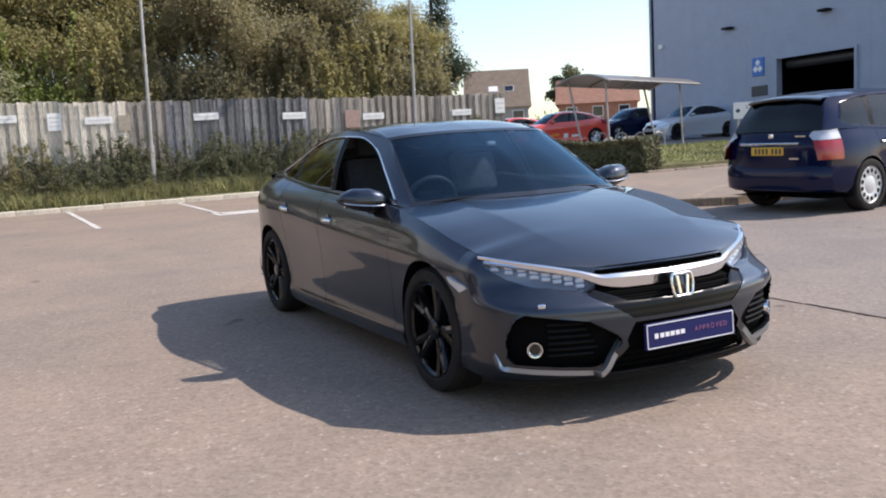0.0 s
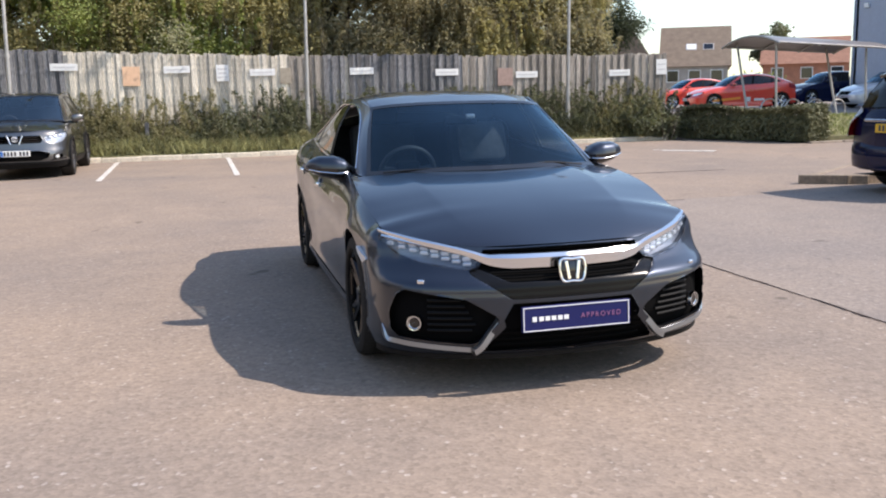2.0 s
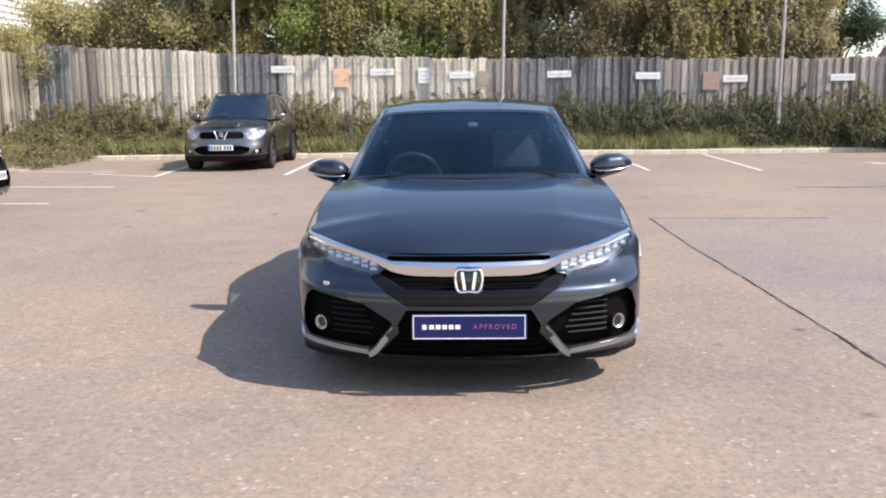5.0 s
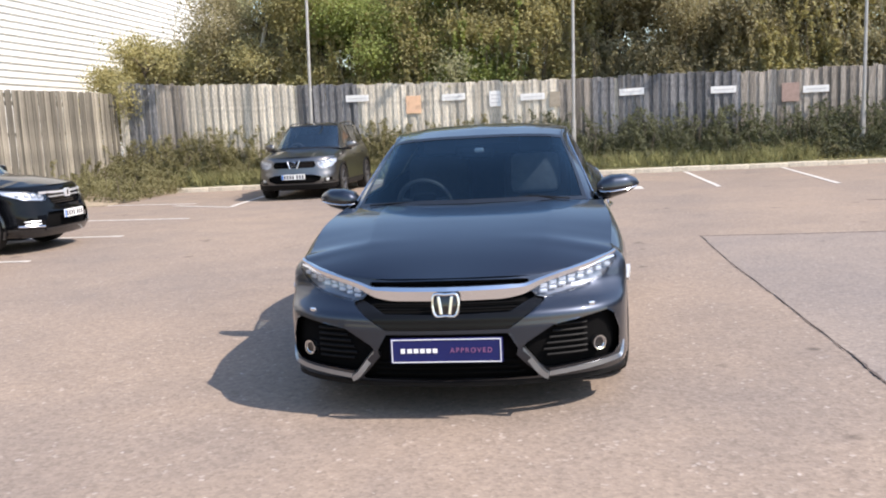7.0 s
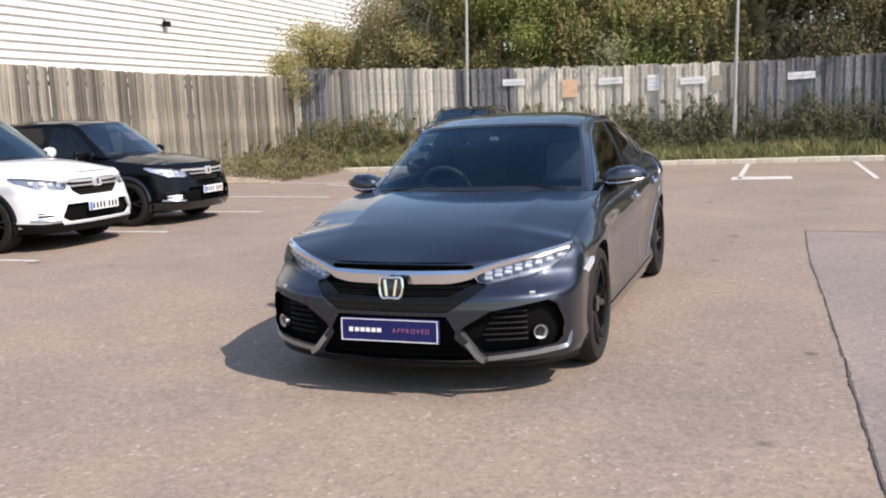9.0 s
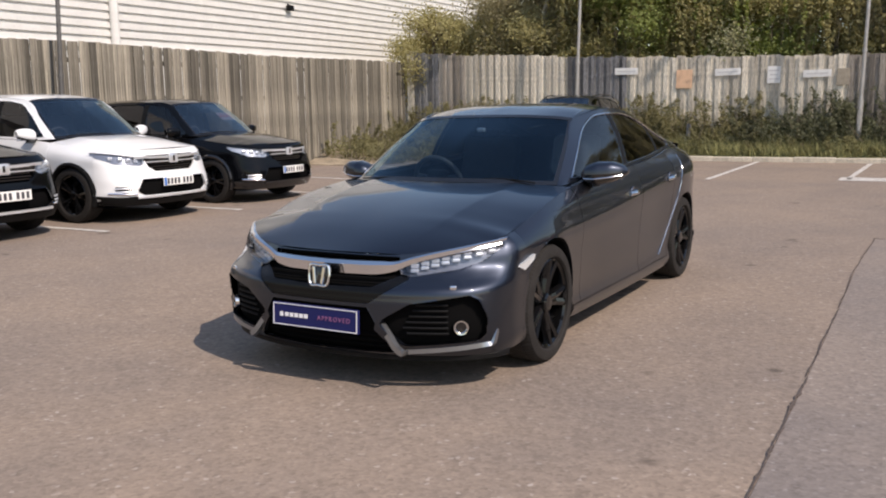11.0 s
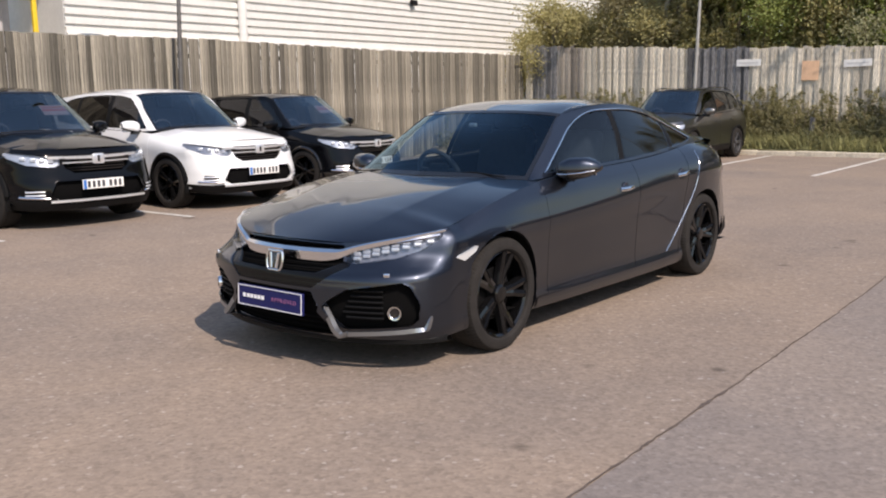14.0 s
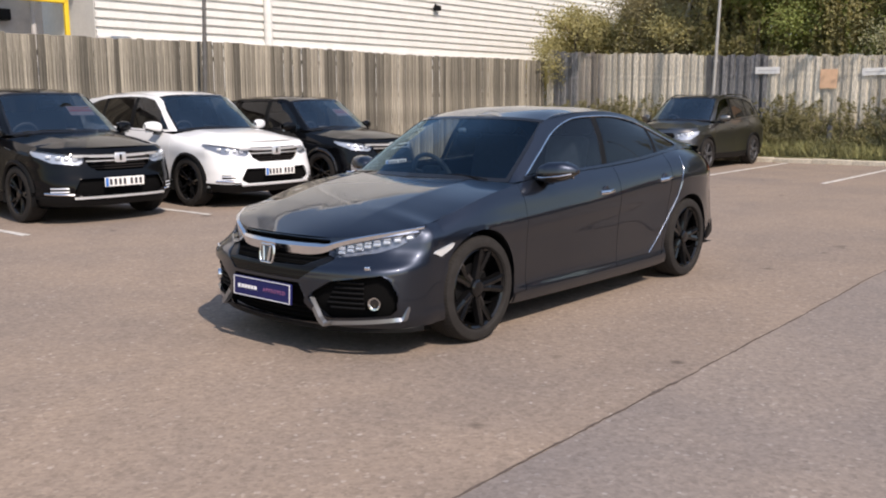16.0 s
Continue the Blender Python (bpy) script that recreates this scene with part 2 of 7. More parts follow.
LENS = glass_material("clear_lens", (0.85, 0.88, 0.92), ior=1.6)
PLATE_BLUE = material("dealer_plate_blue", (0.013, 0.016, 0.090), 0.45, vary=0.05, scale=30, spec=0.2)
PLATE_WHITE = material("number_plate_white", (0.80, 0.80, 0.78), 0.4)
PLATE_YELLOW = material("number_plate_yellow", (0.70, 0.42, 0.03), 0.4)
PINK = material("pink_lettering", (0.26, 0.10, 0.22), 0.5)
STEER = material("grey_wheel_leather", (0.10, 0.10, 0.105), 0.55)
WHITE_INK = material("white_lettering", (0.80, 0.80, 0.82), 0.5)
LENS_RED = material("red_lamp_lens", (0.30, 0.012, 0.012), 0.15, coat=0.5)
AMBER = material("pale_marker_lens", (0.60, 0.61, 0.62), 0.15, 0.3, coat=0.5)
COVER_SILVER = material("wheel_cover_silver", (0.62, 0.62, 0.62), 0.4, 0.3)
DARK_ALLOY = material("dull_grey_alloy", (0.11, 0.11, 0.115), 0.4, 0.6)
PAINT_WHITE = material("white_car_paint", (0.78, 0.79, 0.80), 0.3, coat=1.0)
PAINT_BLACK = material("black_car_paint", (0.003, 0.0034, 0.0045), 0.07, 0.0, spec=0.22)
PAINT_BLUE = material("navy_car_paint", (0.002, 0.006, 0.034), 0.08, 0.0, spec=0.32)
PAINT_RED = material("red_car_paint", (0.78, 0.065, 0.035), 0.3, coat=1.0)
PAINT_SILVER = material("pale_silver_car_paint", (0.60, 0.62, 0.65), 0.3, 0.4, coat=1.0)
PAINT_GUNMETAL = material("brown_grey_car_paint", (0.150, 0.150, 0.152), 0.36, 1.0, coat=1.0)


# ---- building blocks ----
def mesh_of(name, verts, faces, mat, smooth=True, sharp=32):
    me = bpy.data.meshes.new(name)
    me.from_pydata([tuple(map(float, v)) for v in verts], [], faces)
    me.materials.append(mat)
    if smooth and len(me.polygons):
        me.polygons.foreach_set("use_smooth", [True] * len(me.polygons))
        me.set_sharp_from_angle(angle=radians(sharp))
    me.update()
    return me


def piece(name, verts, faces, mat, parent=None, label="", smooth=True, sharp=32):
    """One mesh object from vertices and faces, under a thing or a part if one is given."""
    ob = new(name, mesh_of(name, verts, faces, mat, smooth, sharp))
    if parent:
        ob.parent = parent
    return tagged(ob, label)


def part(name, bm, mat, parent=None, label="", smooth=False, sharp=32):
    """Links a bmesh as one mesh object under a thing or a part."""
    me = bpy.data.meshes.new(name)
    bm.normal_update()
    bm.to_mesh(me)
    bm.free()
    me.materials.append(mat)
    if smooth:
        me.polygons.foreach_set("use_smooth", [True] * len(me.polygons))
        me.set_sharp_from_angle(angle=radians(sharp))
    ob = new(name, me)
    if parent:
        ob.parent = parent
    return tagged(ob, label)


def box_bm(size, at=(0, 0, 0), bevel=0.0, turn=None, bm=None):
    """A block of that size with softened edges, centred at a point."""
    bm = bm or bmesh.new()
    m = Matrix.Translation(at) @ (turn or Matrix()) @ Matrix.Diagonal((*size, 1))
    made = bmesh.ops.create_cube(bm, size=1, matrix=m)
    if bevel:
        edges = list({e for v in made["verts"] for e in v.link_edges})
        bmesh.ops.bevel(bm, geom=edges, offset=bevel, segments=2, affect="EDGES", profile=0.5)
    return bm


def rod_bm(a, b, r, r2=None, seg=12, bm=None):
    """A round bar from a to b."""
    bm = bm or bmesh.new()
    a, b = Vector(a), Vector(b)
    d = b - a
    m = Matrix.Translation((a + b) / 2) @ d.to_track_quat("Z", "Y").to_matrix().to_4x4()
    bmesh.ops.create_cone(bm, cap_ends=True, segments=seg, radius1=r, radius2=r if r2 is None else r2, depth=d.length, matrix=m)
    return bm


def hermite(xs, ys):
    """A smooth curve through (x, y) pairs."""
    xs, ys = np.asarray(xs, float), np.asarray(ys, float)
    d = np.gradient(ys, xs)

    def at(x):
        x = np.clip(np.asarray(x, float), xs[0], xs[-1])
        i = np.clip(np.searchsorted(xs, x, side="right") - 1, 0, len(xs) - 2)
        h = xs[i + 1] - xs[i]
        t = (x - xs[i]) / h
        return ((2 * t**3 - 3 * t**2 + 1) * ys[i] + (t**3 - 2 * t**2 + t) * h * d[i]
                + (-2 * t**3 + 3 * t**2) * ys[i + 1] + (t**3 - t**2) * h * d[i + 1])
    return at


def space_curve(points):
    """A smooth curve through points in space, by a share from 0 to 1 of its length."""
    p = np.asarray(points, float)
    s = np.r_[0, np.cumsum(np.linalg.norm(np.diff(p, axis=0), axis=1))]
    s /= s[-1]
    f = [hermite(s, p[:, k]) for k in range(3)]
    return lambda u: np.stack([g(u) for g in f], -1)


def loft(rows, nu, nv):
    """A smooth sheet through rows of points: an array of nu x nv points."""
    u = np.linspace(0, 1, nu)
    lines = np.stack([space_curve(r)(u) for r in rows], 0)
    k = np.linspace(0, 1, len(rows))
    v = np.linspace(0, 1, nv)
    out = np.empty((nu, nv, 3))
    for i in range(nu):
        for c in range(3):
            out[i, :, c] = hermite(k, lines[:, i, c])(v) if len(rows) > 2 else np.interp(v, k, lines[:, i, c])
    return out


def sheet(p, flip=False):
    """Vertices and quads of a grid of points."""
    nu, nv = p.shape[:2]
    idx = np.arange(nu * nv).reshape(nu, nv)
    q = np.stack([idx[:-1, :-1], idx[1:, :-1], idx[1:, 1:], idx[:-1, 1:]], -1).reshape(-1, 4)
    if flip:
        q = q[:, ::-1]
    return p.reshape(-1, 3).copy(), [tuple(map(int, f)) for f in q]


def inside_poly(q, poly):
    x, y = q[:, 0], q[:, 1]
    hit = np.zeros(len(q), bool)
    for (x0, y0), (x1, y1) in zip(poly, np.roll(poly, -1, axis=0)):
        cross = ((y0 > y) != (y1 > y)) & (x < (x1 - x0) * (y - y0) / (y1 - y0 + 1e-12) + x0)
        hit ^= cross
    return hit


def near_poly(q, poly):
    """The nearest point of a polygon's outline to each point."""
    best, where = np.full(len(q), 1e9), q.copy()
    for a, b in zip(poly, np.roll(poly, -1, axis=0)):
        ab = b - a
        t = np.clip(((q - a) @ ab) / (ab @ ab + 1e-12), 0, 1)
        p = a + t[:, None] * ab
        d = np.linalg.norm(q - p, axis=1)
        m = d < best
        best[m], where[m] = d[m], p[m]
    return where


def trim(verts, faces, axes, poly, keep=False):
    """Cuts an opening (or, with keep, keeps only it) of that outline, seen along one axis, out of a sheet, with a clean edge."""
    poly = np.asarray(poly, float)
    q = verts[:, axes]
    ins = inside_poly(q, poly)
    gone = ~ins if keep else ins
    f = np.asarray(faces)
    bad = gone[f].all(1)
    f = f[~bad]
    edge = np.zeros(len(verts), bool)
    part_of = gone[f].any(1)
    edge[np.unique(f[part_of])] = True
    move = edge & gone
    verts = verts.copy()
    if move.any():
        verts[np.ix_(move, axes)] = near_poly(q[move], poly)
    used = np.unique(f)
    back = np.full(len(verts), -1)
    back[used] = np.arange(len(used))
    return verts[used], [tuple(map(int, x)) for x in back[f]]


def circle_poly(y, z, r, n=48):
    a = np.linspace(0, 2 * np.pi, n, endpoint=False)
    return np.stack([y + r * np.cos(a), z + r * np.sin(a)], 1)


def mirrored(verts, faces):
    """A half made whole about x = 0."""
    n = len(verts)
    v = np.vstack([verts, verts * (-1, 1, 1)])
    return v, faces + [tuple(i + n for i in reversed(f)) for f in faces]


def weld(ob, dist=0.0008):
    bm = bmesh.new()
    bm.from_mesh(ob.data)
    bmesh.ops.remove_doubles(bm, verts=bm.verts, dist=dist)
    bm.to_mesh(ob.data)
    bm.free()
    return ob


def rim_in(ob, way, inset=0.0):
    """Turns the open edges of a sheet inwards, so that it shows its thickness."""
    bm = bmesh.new()
    bm.from_mesh(ob.data)
    bmesh.ops.remove_doubles(bm, verts=bm.verts, dist=0.0008)
    edges = [e for e in bm.edges if e.is_boundary]
    r = bmesh.ops.extrude_edge_only(bm, edges=edges)
    for v in (g for g in r["geom"] if isinstance(g, bmesh.types.BMVert)):
        v.co += Vector((-math.copysign(inset, v.co.x) if inset else 0, 0, 0)) + Vector(way)
    bm.to_mesh(ob.data)
    bm.free()
    ob.data.polygons.foreach_set("use_smooth", [True] * len(ob.data.polygons))
    ob.data.set_sharp_from_angle(angle=radians(32))
    return ob


def tube(points, r, mat, name, parent=None, label="", seg=8, closed=False, flat=1.0):
    """A bar of round or flattened section along a smooth line."""
    p = np.asarray(points, float)
    n = len(p)
    t = np.gradient(p, axis=0)
    t /= np.linalg.norm(t, axis=1)[:, None] + 1e-9
    up = np.tile((0.0, 0.0, 1.0), (n, 1))
    side = np.cross(t, up)
    ln = np.linalg.norm(side, axis=1)
    side[ln < 0.05] = (1, 0, 0)
    side /= np.linalg.norm(side, axis=1)[:, None]
    nrm = np.cross(side, t)
    rr = np.broadcast_to(np.asarray(r, float), (n,))
    a = np.linspace(0, 2 * np.pi, seg, endpoint=False)
    v = p[:, None, :] + rr[:, None, None] * (np.cos(a)[None, :, None] * side[:, None, :] * flat + np.sin(a)[None, :, None] * nrm[:, None, :])
    faces = [(i * seg + j, i * seg + (j + 1) % seg, (i + 1) * seg + (j + 1) % seg, (i + 1) * seg + j) for i in range(n - 1) for j in range(seg)]
    faces += [tuple(range(seg - 1, -1, -1)), tuple((n - 1) * seg + j for j in range(seg))]
    return piece(name, v.reshape(-1, 3), faces, mat, parent, label, sharp=50)


def lathe(profile, seg, axis=0):
    """A turned shape from (along, radius) pairs, about the x axis."""
    a = np.linspace(0, 2 * np.pi, seg, endpoint=False)
    v, f = [], []
    for s, r in profile:
        v += [(s, r * math.cos(t), r * math.sin(t)) for t in a]
    for i in range(len(profile) - 1):
        for j in range(seg):
            k = (j + 1) % seg
            f.append((i * seg + j, i * seg + k, (i + 1) * seg + k, (i + 1) * seg + j))
    return np.array(v), f


def thing(name, m, label, category, group="", kind=""):
    ob = new(name)
    ob.empty_display_size = 0.2
    ob.matrix_world = m
    return tagged(ob, label, category, group, kind)


def lie(x, y, h=0.0, rz=0.0):
    """A pose on the sloping tarmac, square to it."""
    return SLOPE @ pose(x, y, h, 0, 0, rz)


def stand(x, y, h=0.0, rz=0.0):
    """An upright pose on the tarmac."""
    return Matrix.Translation(SLOPE @ Vector((x, y, h))) @ pose(0, 0, 0, 0, 0, rz)


# ---- the ground ----
def tarmac_height(x, y):
    """Height of the falling tarmac plane, level again far away."""
    n = SLOPE @ Vector((0, 0, 1))
    r = math.hypot(x, y)
    return -(n.x * x + n.y * y) / n.z * (1 if r < 60 else 60 / r)


def build_ground():
    xs = sorted({-1500, -600, -250, -120, -60, *range(-40, 45, 5), 60, 120, 250, 600, 1500})
    v = [(x, y, tarmac_height(x, y)) for y in xs for x in xs]
    n = len(xs)
    f = [(j * n + i, j * n + i + 1, (j + 1) * n + i + 1, (j + 1) * n + i) for j in range(n - 1) for i in range(n - 1)]
    ob = piece("ground", v, f, TARMAC)
    tagged(ob, "worn pinkish grey asphalt car park with pale chippings", "tarmac", kind="structure")


build_ground()


def flat_strip(name, points, mat, h, label, category, kind="structure"):
    """A thin painted or poured outline lying on the tarmac, 2 mm thick."""
    n = len(points)
    v = [(x, y, h) for x, y in points] + [(x, y, h - 0.003) for x, y in points]
    f = [tuple(range(n))] + [(i, i + n, (i + 1) % n + n, (i + 1) % n) for i in range(n)]
    ob = piece(name, v, f, mat, smooth=False)
    ob.matrix_world = SLOPE
    return tagged(ob, label, category, kind=kind)


def painted_line(a, b, w=0.10):
    a, b = Vector(a), Vector(b)
    d = (b - a).normalized()
    s = Vector((-d.y, d.x)) * w / 2
    pts = []
    k = max(3, int((b - a).length / 0.25))
    for i in range(k + 1):
        p = a.lerp(b, i / k) + s * random.uniform(0.82, 1.1)
        pts.append((p.x, p.y))
    for i in range(k, -1, -1):
        p = a.lerp(b, i / k) - s * random.uniform(0.82, 1.1)
        pts.append((p.x, p.y))
    tagged(flat_strip("bay_line", pts, LINE_PAINT, 0.006, "worn white painted bay line on the tarmac", "line", "thing"),
           group="parking bay lines")


# the newer, greyer strip of tarmac, and the sealed joint along its edge
flat_strip("grey_tarmac_patch", [(2.22, -14), (14, -14), (14, 2.5), (9, 6.0), (6.3, 6.28), (2.09, 6.34), (2.075, 4.6), (2.115, 2.9), (2.145, 1.2), (2.165, -0.5), (2.185, -3.2)], TARMAC_GREY, 0.004,
           "greyer tarmac strip beyond the sealed joint", "tarmac")


def joint(points, w, name="tar_joint"):
    left, right = [], []
    pts = [Vector(p) for p in points]
    for a, b in zip(pts, pts[1:]):
        d = (b - a).normalized()
        s = Vector((-d.y, d.x))
        k = max(2, int((b - a).length / 0.028))
        for i in range(k):
            c = a.lerp(b, i / k) + s * (noise.noise((a.x + i * 0.06, a.y, 0.3)) * 0.014 + random.uniform(-0.003, 0.003))
            wide = w * (0.35 + abs(noise.noise((i * 0.15, a.y + 5, 2.0))) * 1.6)
            left.append(tuple(c + s * wide * random.uniform(0.25, 1.4)))
            right.append(tuple(c - s * wide * random.uniform(0.25, 1.4)))
    flat_strip(name, left + right[::-1], CRACK, 0.008, "dark ragged tar joint in the asphalt", "joint")


joint([(2.09, 6.36), (2.07, 4.6), (2.11, 2.9)], 0.003)
joint([(2.11, 2.9), (2.14, 1.2)], 0.0044)
joint([(2.14, 1.2), (2.16, -0.5), (2.18, -3.2), (2.2, -8)], 0.0078)
joint([(2.07, 6.36), (2.98, 6.28), (4.1, 6.25)], 0.005)
joint([(4.93, 9.72), (5.75, 9.70), (6.75, 9.64)], 0.02, "drain_slot")

for x0, x1, y0, y1 in ((-5.98, -6.35, 12.87, 17.9), (-3.5, -3.62, 13.0, 18.0), (-1.12, -1.18, 12.95, 18.1), (1.14, 1.18, 13.6, 18.0),
                       (3.43, 3.42, 13.25, 18.0), (5.45, 5.66, 12.9, 18.0)):
    painted_line((x0, y0), (x1, y1))
for a, b in (((8.1, 14.8), (8.95, 13.7)), ((-5.94, 10.82), (-10.6, 11.4)), ((-5.94, 8.42), (-10.6, 8.6)),
             ((-5.93, 6.02), (-10.6, 6.15)), ((-5.85, 3.66), (-10.6, 3.6)), ((-5.84, 1.26), (-10.6, 1.1)), ((-5.84, -1.14), (-10.6, -1.3)),
             ((-7.2, 14.1), (-9.9, 14.6)), ((-5.98, 12.87), (-7.5, 13.72))):
    painted_line(a, b)
painted_line((8.2, 14.5), (9.0, 13.7), 0.32)
painted_line((1.0, 13.72), (2.06, 13.74), 0.72)


# ---- the verge by the back fence ----
def bank_height(x, y):
    """The planted bank rises from the kerb towards the fence."""
    return 0.10 + 0.42 * min(1, max(0, (y - 18.3) / 1.2)) + 0.05 * noise.noise((x * 0.6, y * 0.9, 0))


def build_bank(name, x0, x1, y0, y1, height, nx, ny, label, earth=GRASS_SOIL):
    v, f = [], []
    for j in range(ny + 1):
        for i in range(nx + 1):
            x, y = x0 + (x1 - x0) * i / nx, y0 + (y1 - y0) * j / ny
            v.append((x, y, height(x, y)))
    n = nx + 1
    f = [(j * n + i, j * n + i + 1, (j + 1) * n + i + 1, (j + 1) * n + i) for j in range(ny) for i in range(nx)]
    base = len(v)
    ring = [i for i in range(n)] + [j * n + nx for j in range(1, ny + 1)] + [ny * n + i for i in range(nx - 1, -1, -1)] + [j * n for j in range(ny - 1, 0, -1)]
    for i in ring:
        v.append((v[i][0], v[i][1], -0.05))
    for k in range(len(ring)):
        k2 = (k + 1) % len(ring)
        f.append((ring[k2], ring[k], base + k, base + k2))
    ob = piece(name, v, f, earth)
    ob.matrix_world = SLOPE
    return tagged(ob, label, "verge", kind="structure")


build_bank("verge_back", -11.4, 10.6, 18.28, 24.0, bank_height, 60, 14, "rough grassy bank in front of the wooden fence")


def kerb_run(points, label, h=0.11, w=0.14, length=0.91, stone=CONCRETE):
    """A run of separate concrete kerb stones with chamfered tops."""
    run = thing("kerb", SLOPE.copy(), label, "kerb", kind="structure")
    bm = box_bm((length - 0.012, w, h + 0.06), (0, 0, (h - 0.06) / 2), 0.02)
    block = part("kerb_stone", bm, stone, run)
    first = True
    for a, b in zip(points, points[1:]):
        a, b = Vector(a), Vector(b)
        k = max(1, round((b - a).length / length))
        for i in range(k):
            c = a.lerp(b, (i + 0.5) / k)
            ob = block if first else new("kerb_stone", block.data)
            first = False
            ob.parent = run
            ob.matrix_basis = pose(c.x, c.y, random.uniform(-0.008, 0.006), 0, random.uniform(-0.4, 0.4), math.degrees(math.atan2(b.y - a.y, b.x - a.x)))


SOIL_RISE = lambda x, y: 0.015 + 0.34 * min(1, max(0, (-9.4 - x) / 1.9)) * min(1, max(0, (y - 14.4) / 1.4)) + 0.02 * noise.noise((x * 2, y * 2, 1))
build_bank("soil_bank", -11.44, -9.4, 14.4, 18.3, SOIL_RISE, 16, 22, "bare sandy soil bank in the corner by the fences", BARE_SOIL)
kerb_run([(-9.4, 18.05), (-4, 18.2), (10.3, 18.25)], "pale concrete kerb along the planted bank")


# ---- foliage ----
def leaf_cloud(n, size, place, rng, droop=0.3, flat=0.5):
    """n small bent leaves, most of them turned to the light: place(k) gives the points."""
    p = place(n)
    face = rng.normal(size=(n, 3)) * 0.75 + (0.35, -0.45, 0.75)
    d = np.cross(face, rng.normal(size=(n, 3)))
    d[:, 2] -= droop * np.linalg.norm(d, axis=1)
    d /= np.linalg.norm(d, axis=1)[:, None]
    s = np.cross(d, face)
    s /= np.linalg.norm(s, axis=1)[:, None]
    u = np.cross(s, d)
    z = size * rng.uniform(0.6, 1.35, n)[:, None]
    w = z * flat
    a = p - d * z * 0.5
    c = p + d * z * 0.5
    l = p + s * w * 0.5 + u * z * 0.12
    r = p - s * w * 0.5 + u * z * 0.12
    v = np.stack([a, l, c, r], 1).reshape(-1, 3)
    f = [t for k in range(n) for t in ((4 * k, 4 * k + 1, 4 * k + 2), (4 * k, 4 * k + 2, 4 * k + 3))]
    return v, f


def make_tree(x, y, height, spread, mat, seed, leaves=9000, low=1.6, label="", conifer=False, lean=0.0, bark=None, size=0.074):
    bark = bark or BARK
    rng = np.random.default_rng(seed)
    t = thing("tree", stand(x, y, 0.0), label, "tree", "trees behind the fence")
    bm = bmesh.new()
    pts = [Vector((0, 0, -0.2))]
    for k in range(1, 7):
        q = k / 6
        pts.append(Vector((lean * q + rng.normal() * 0.08, rng.normal() * 0.08, height * 0.9 * q)))
    r0 = 0.10 + height * 0.012
    for k, (a, b) in enumerate(zip(pts, pts[1:])):
        rod_bm(a, b, r0 * (1 - k / 6.5), r0 * (1 - (k + 1) / 6.5), 9, bm)
    limbs, tips = bmesh.new(), []
    count = 26 if not conifer else 34
    for k in range(count):
        q = rng.uniform(0.16, 0.97)
        i = min(5, int(q * 6))
        a = pts[i].lerp(pts[i + 1], q * 6 - i)
        ang = rng.uniform(0, 2 * math.pi)
        reach = spread * (1.05 - q) if conifer else spread * (0.55 + 0.6 * math.sin(math.pi * min(1, q * 1.05))) * rng.uniform(0.55, 1.0)
        rise = rng.uniform(-0.15, 0.2) if conifer else rng.uniform(0.15, 0.8)
        b = a + Vector((math.cos(ang) * reach, math.sin(ang) * reach, reach * rise))
        b.z = max(b.z, low)
        mid = a.lerp(b, 0.5) + Vector((0, 0, reach * 0.08))
        rod_bm(a, mid, 0.035 + 0.01 * (1 - q), 0.022, 6, limbs)
        rod_bm(mid, b, 0.022, 0.006, 6, limbs)
        tips += [mid.lerp(b, s) for s in (0.1, 0.55, 1.0)]
    part("trunk", bm, bark, t, smooth=True)
    tagged(part("branching", limbs, BARK, t, smooth=True), kind="stuff")
    tips = np.array(tips)
    tips = tips[tips[:, 2] < 8.5]

    def place(n):
        # dense where the crown shows above the fence, sparse below and high up
        weight = np.where((tips[:, 2] > 2.2) & (tips[:, 2] < 6.2), 1.0, 0.30)
        c = tips[rng.choice(len(tips), n, p=weight / weight.sum())]
        rad = (0.31 if not conifer else 0.25) * spread / 2.0
        return c + rng.normal(size=(n, 3)) * (rad, rad, rad * 0.75)

    v, f = leaf_cloud(leaves, size if not conifer else 0.15, place, rng, flat=0.62 if not conifer else 0.3)
    piece("crown", v, f, mat, t, smooth=False)
    return t


OL, GR, BR, DK = LEAF_OLIVE, LEAF_GREEN, LEAF_BROWN, LEAF_DARK
ROW = [(-12.6, 23.4, 4.3, 1.7, OL), (-10.4, 21.9, 4.3, 1.8, OL), (-8.3, 22.6, 7.5, 2.3, BR), (-6.5, 22.0, 7.0, 2.1, OL), (-4.6, 22.3, 9.0, 2.4, GR),
       (-2.5, 22.1, 8.0, 2.2, OL), (-0.4, 22.8, 8.2, 2.3, OL), (1.7, 22.4, 9.0, 2.3, BR), (3.6, 22.2, 8.8, 2.3, BR), (5.6, 22.6, 8.6, 2.3, BR),
       (7.4, 22.3, 7.4, 2.0, BR), (8.7, 22.6, 5.4, 1.5, OL)]
WORDS = {OL: "sunlit olive green broadleaf tree behind the fence", GR: "bright green leafy tree rising above the fence",
         BR: "dry brownish green tree above the fence", DK: "dark evergreen conifer behind the other trees"}
for k, (x, y, h, s, m) in enumerate(ROW):
    make_tree(x, y, h, s, m, 20 + k, 60000, 1.7, WORDS[m])
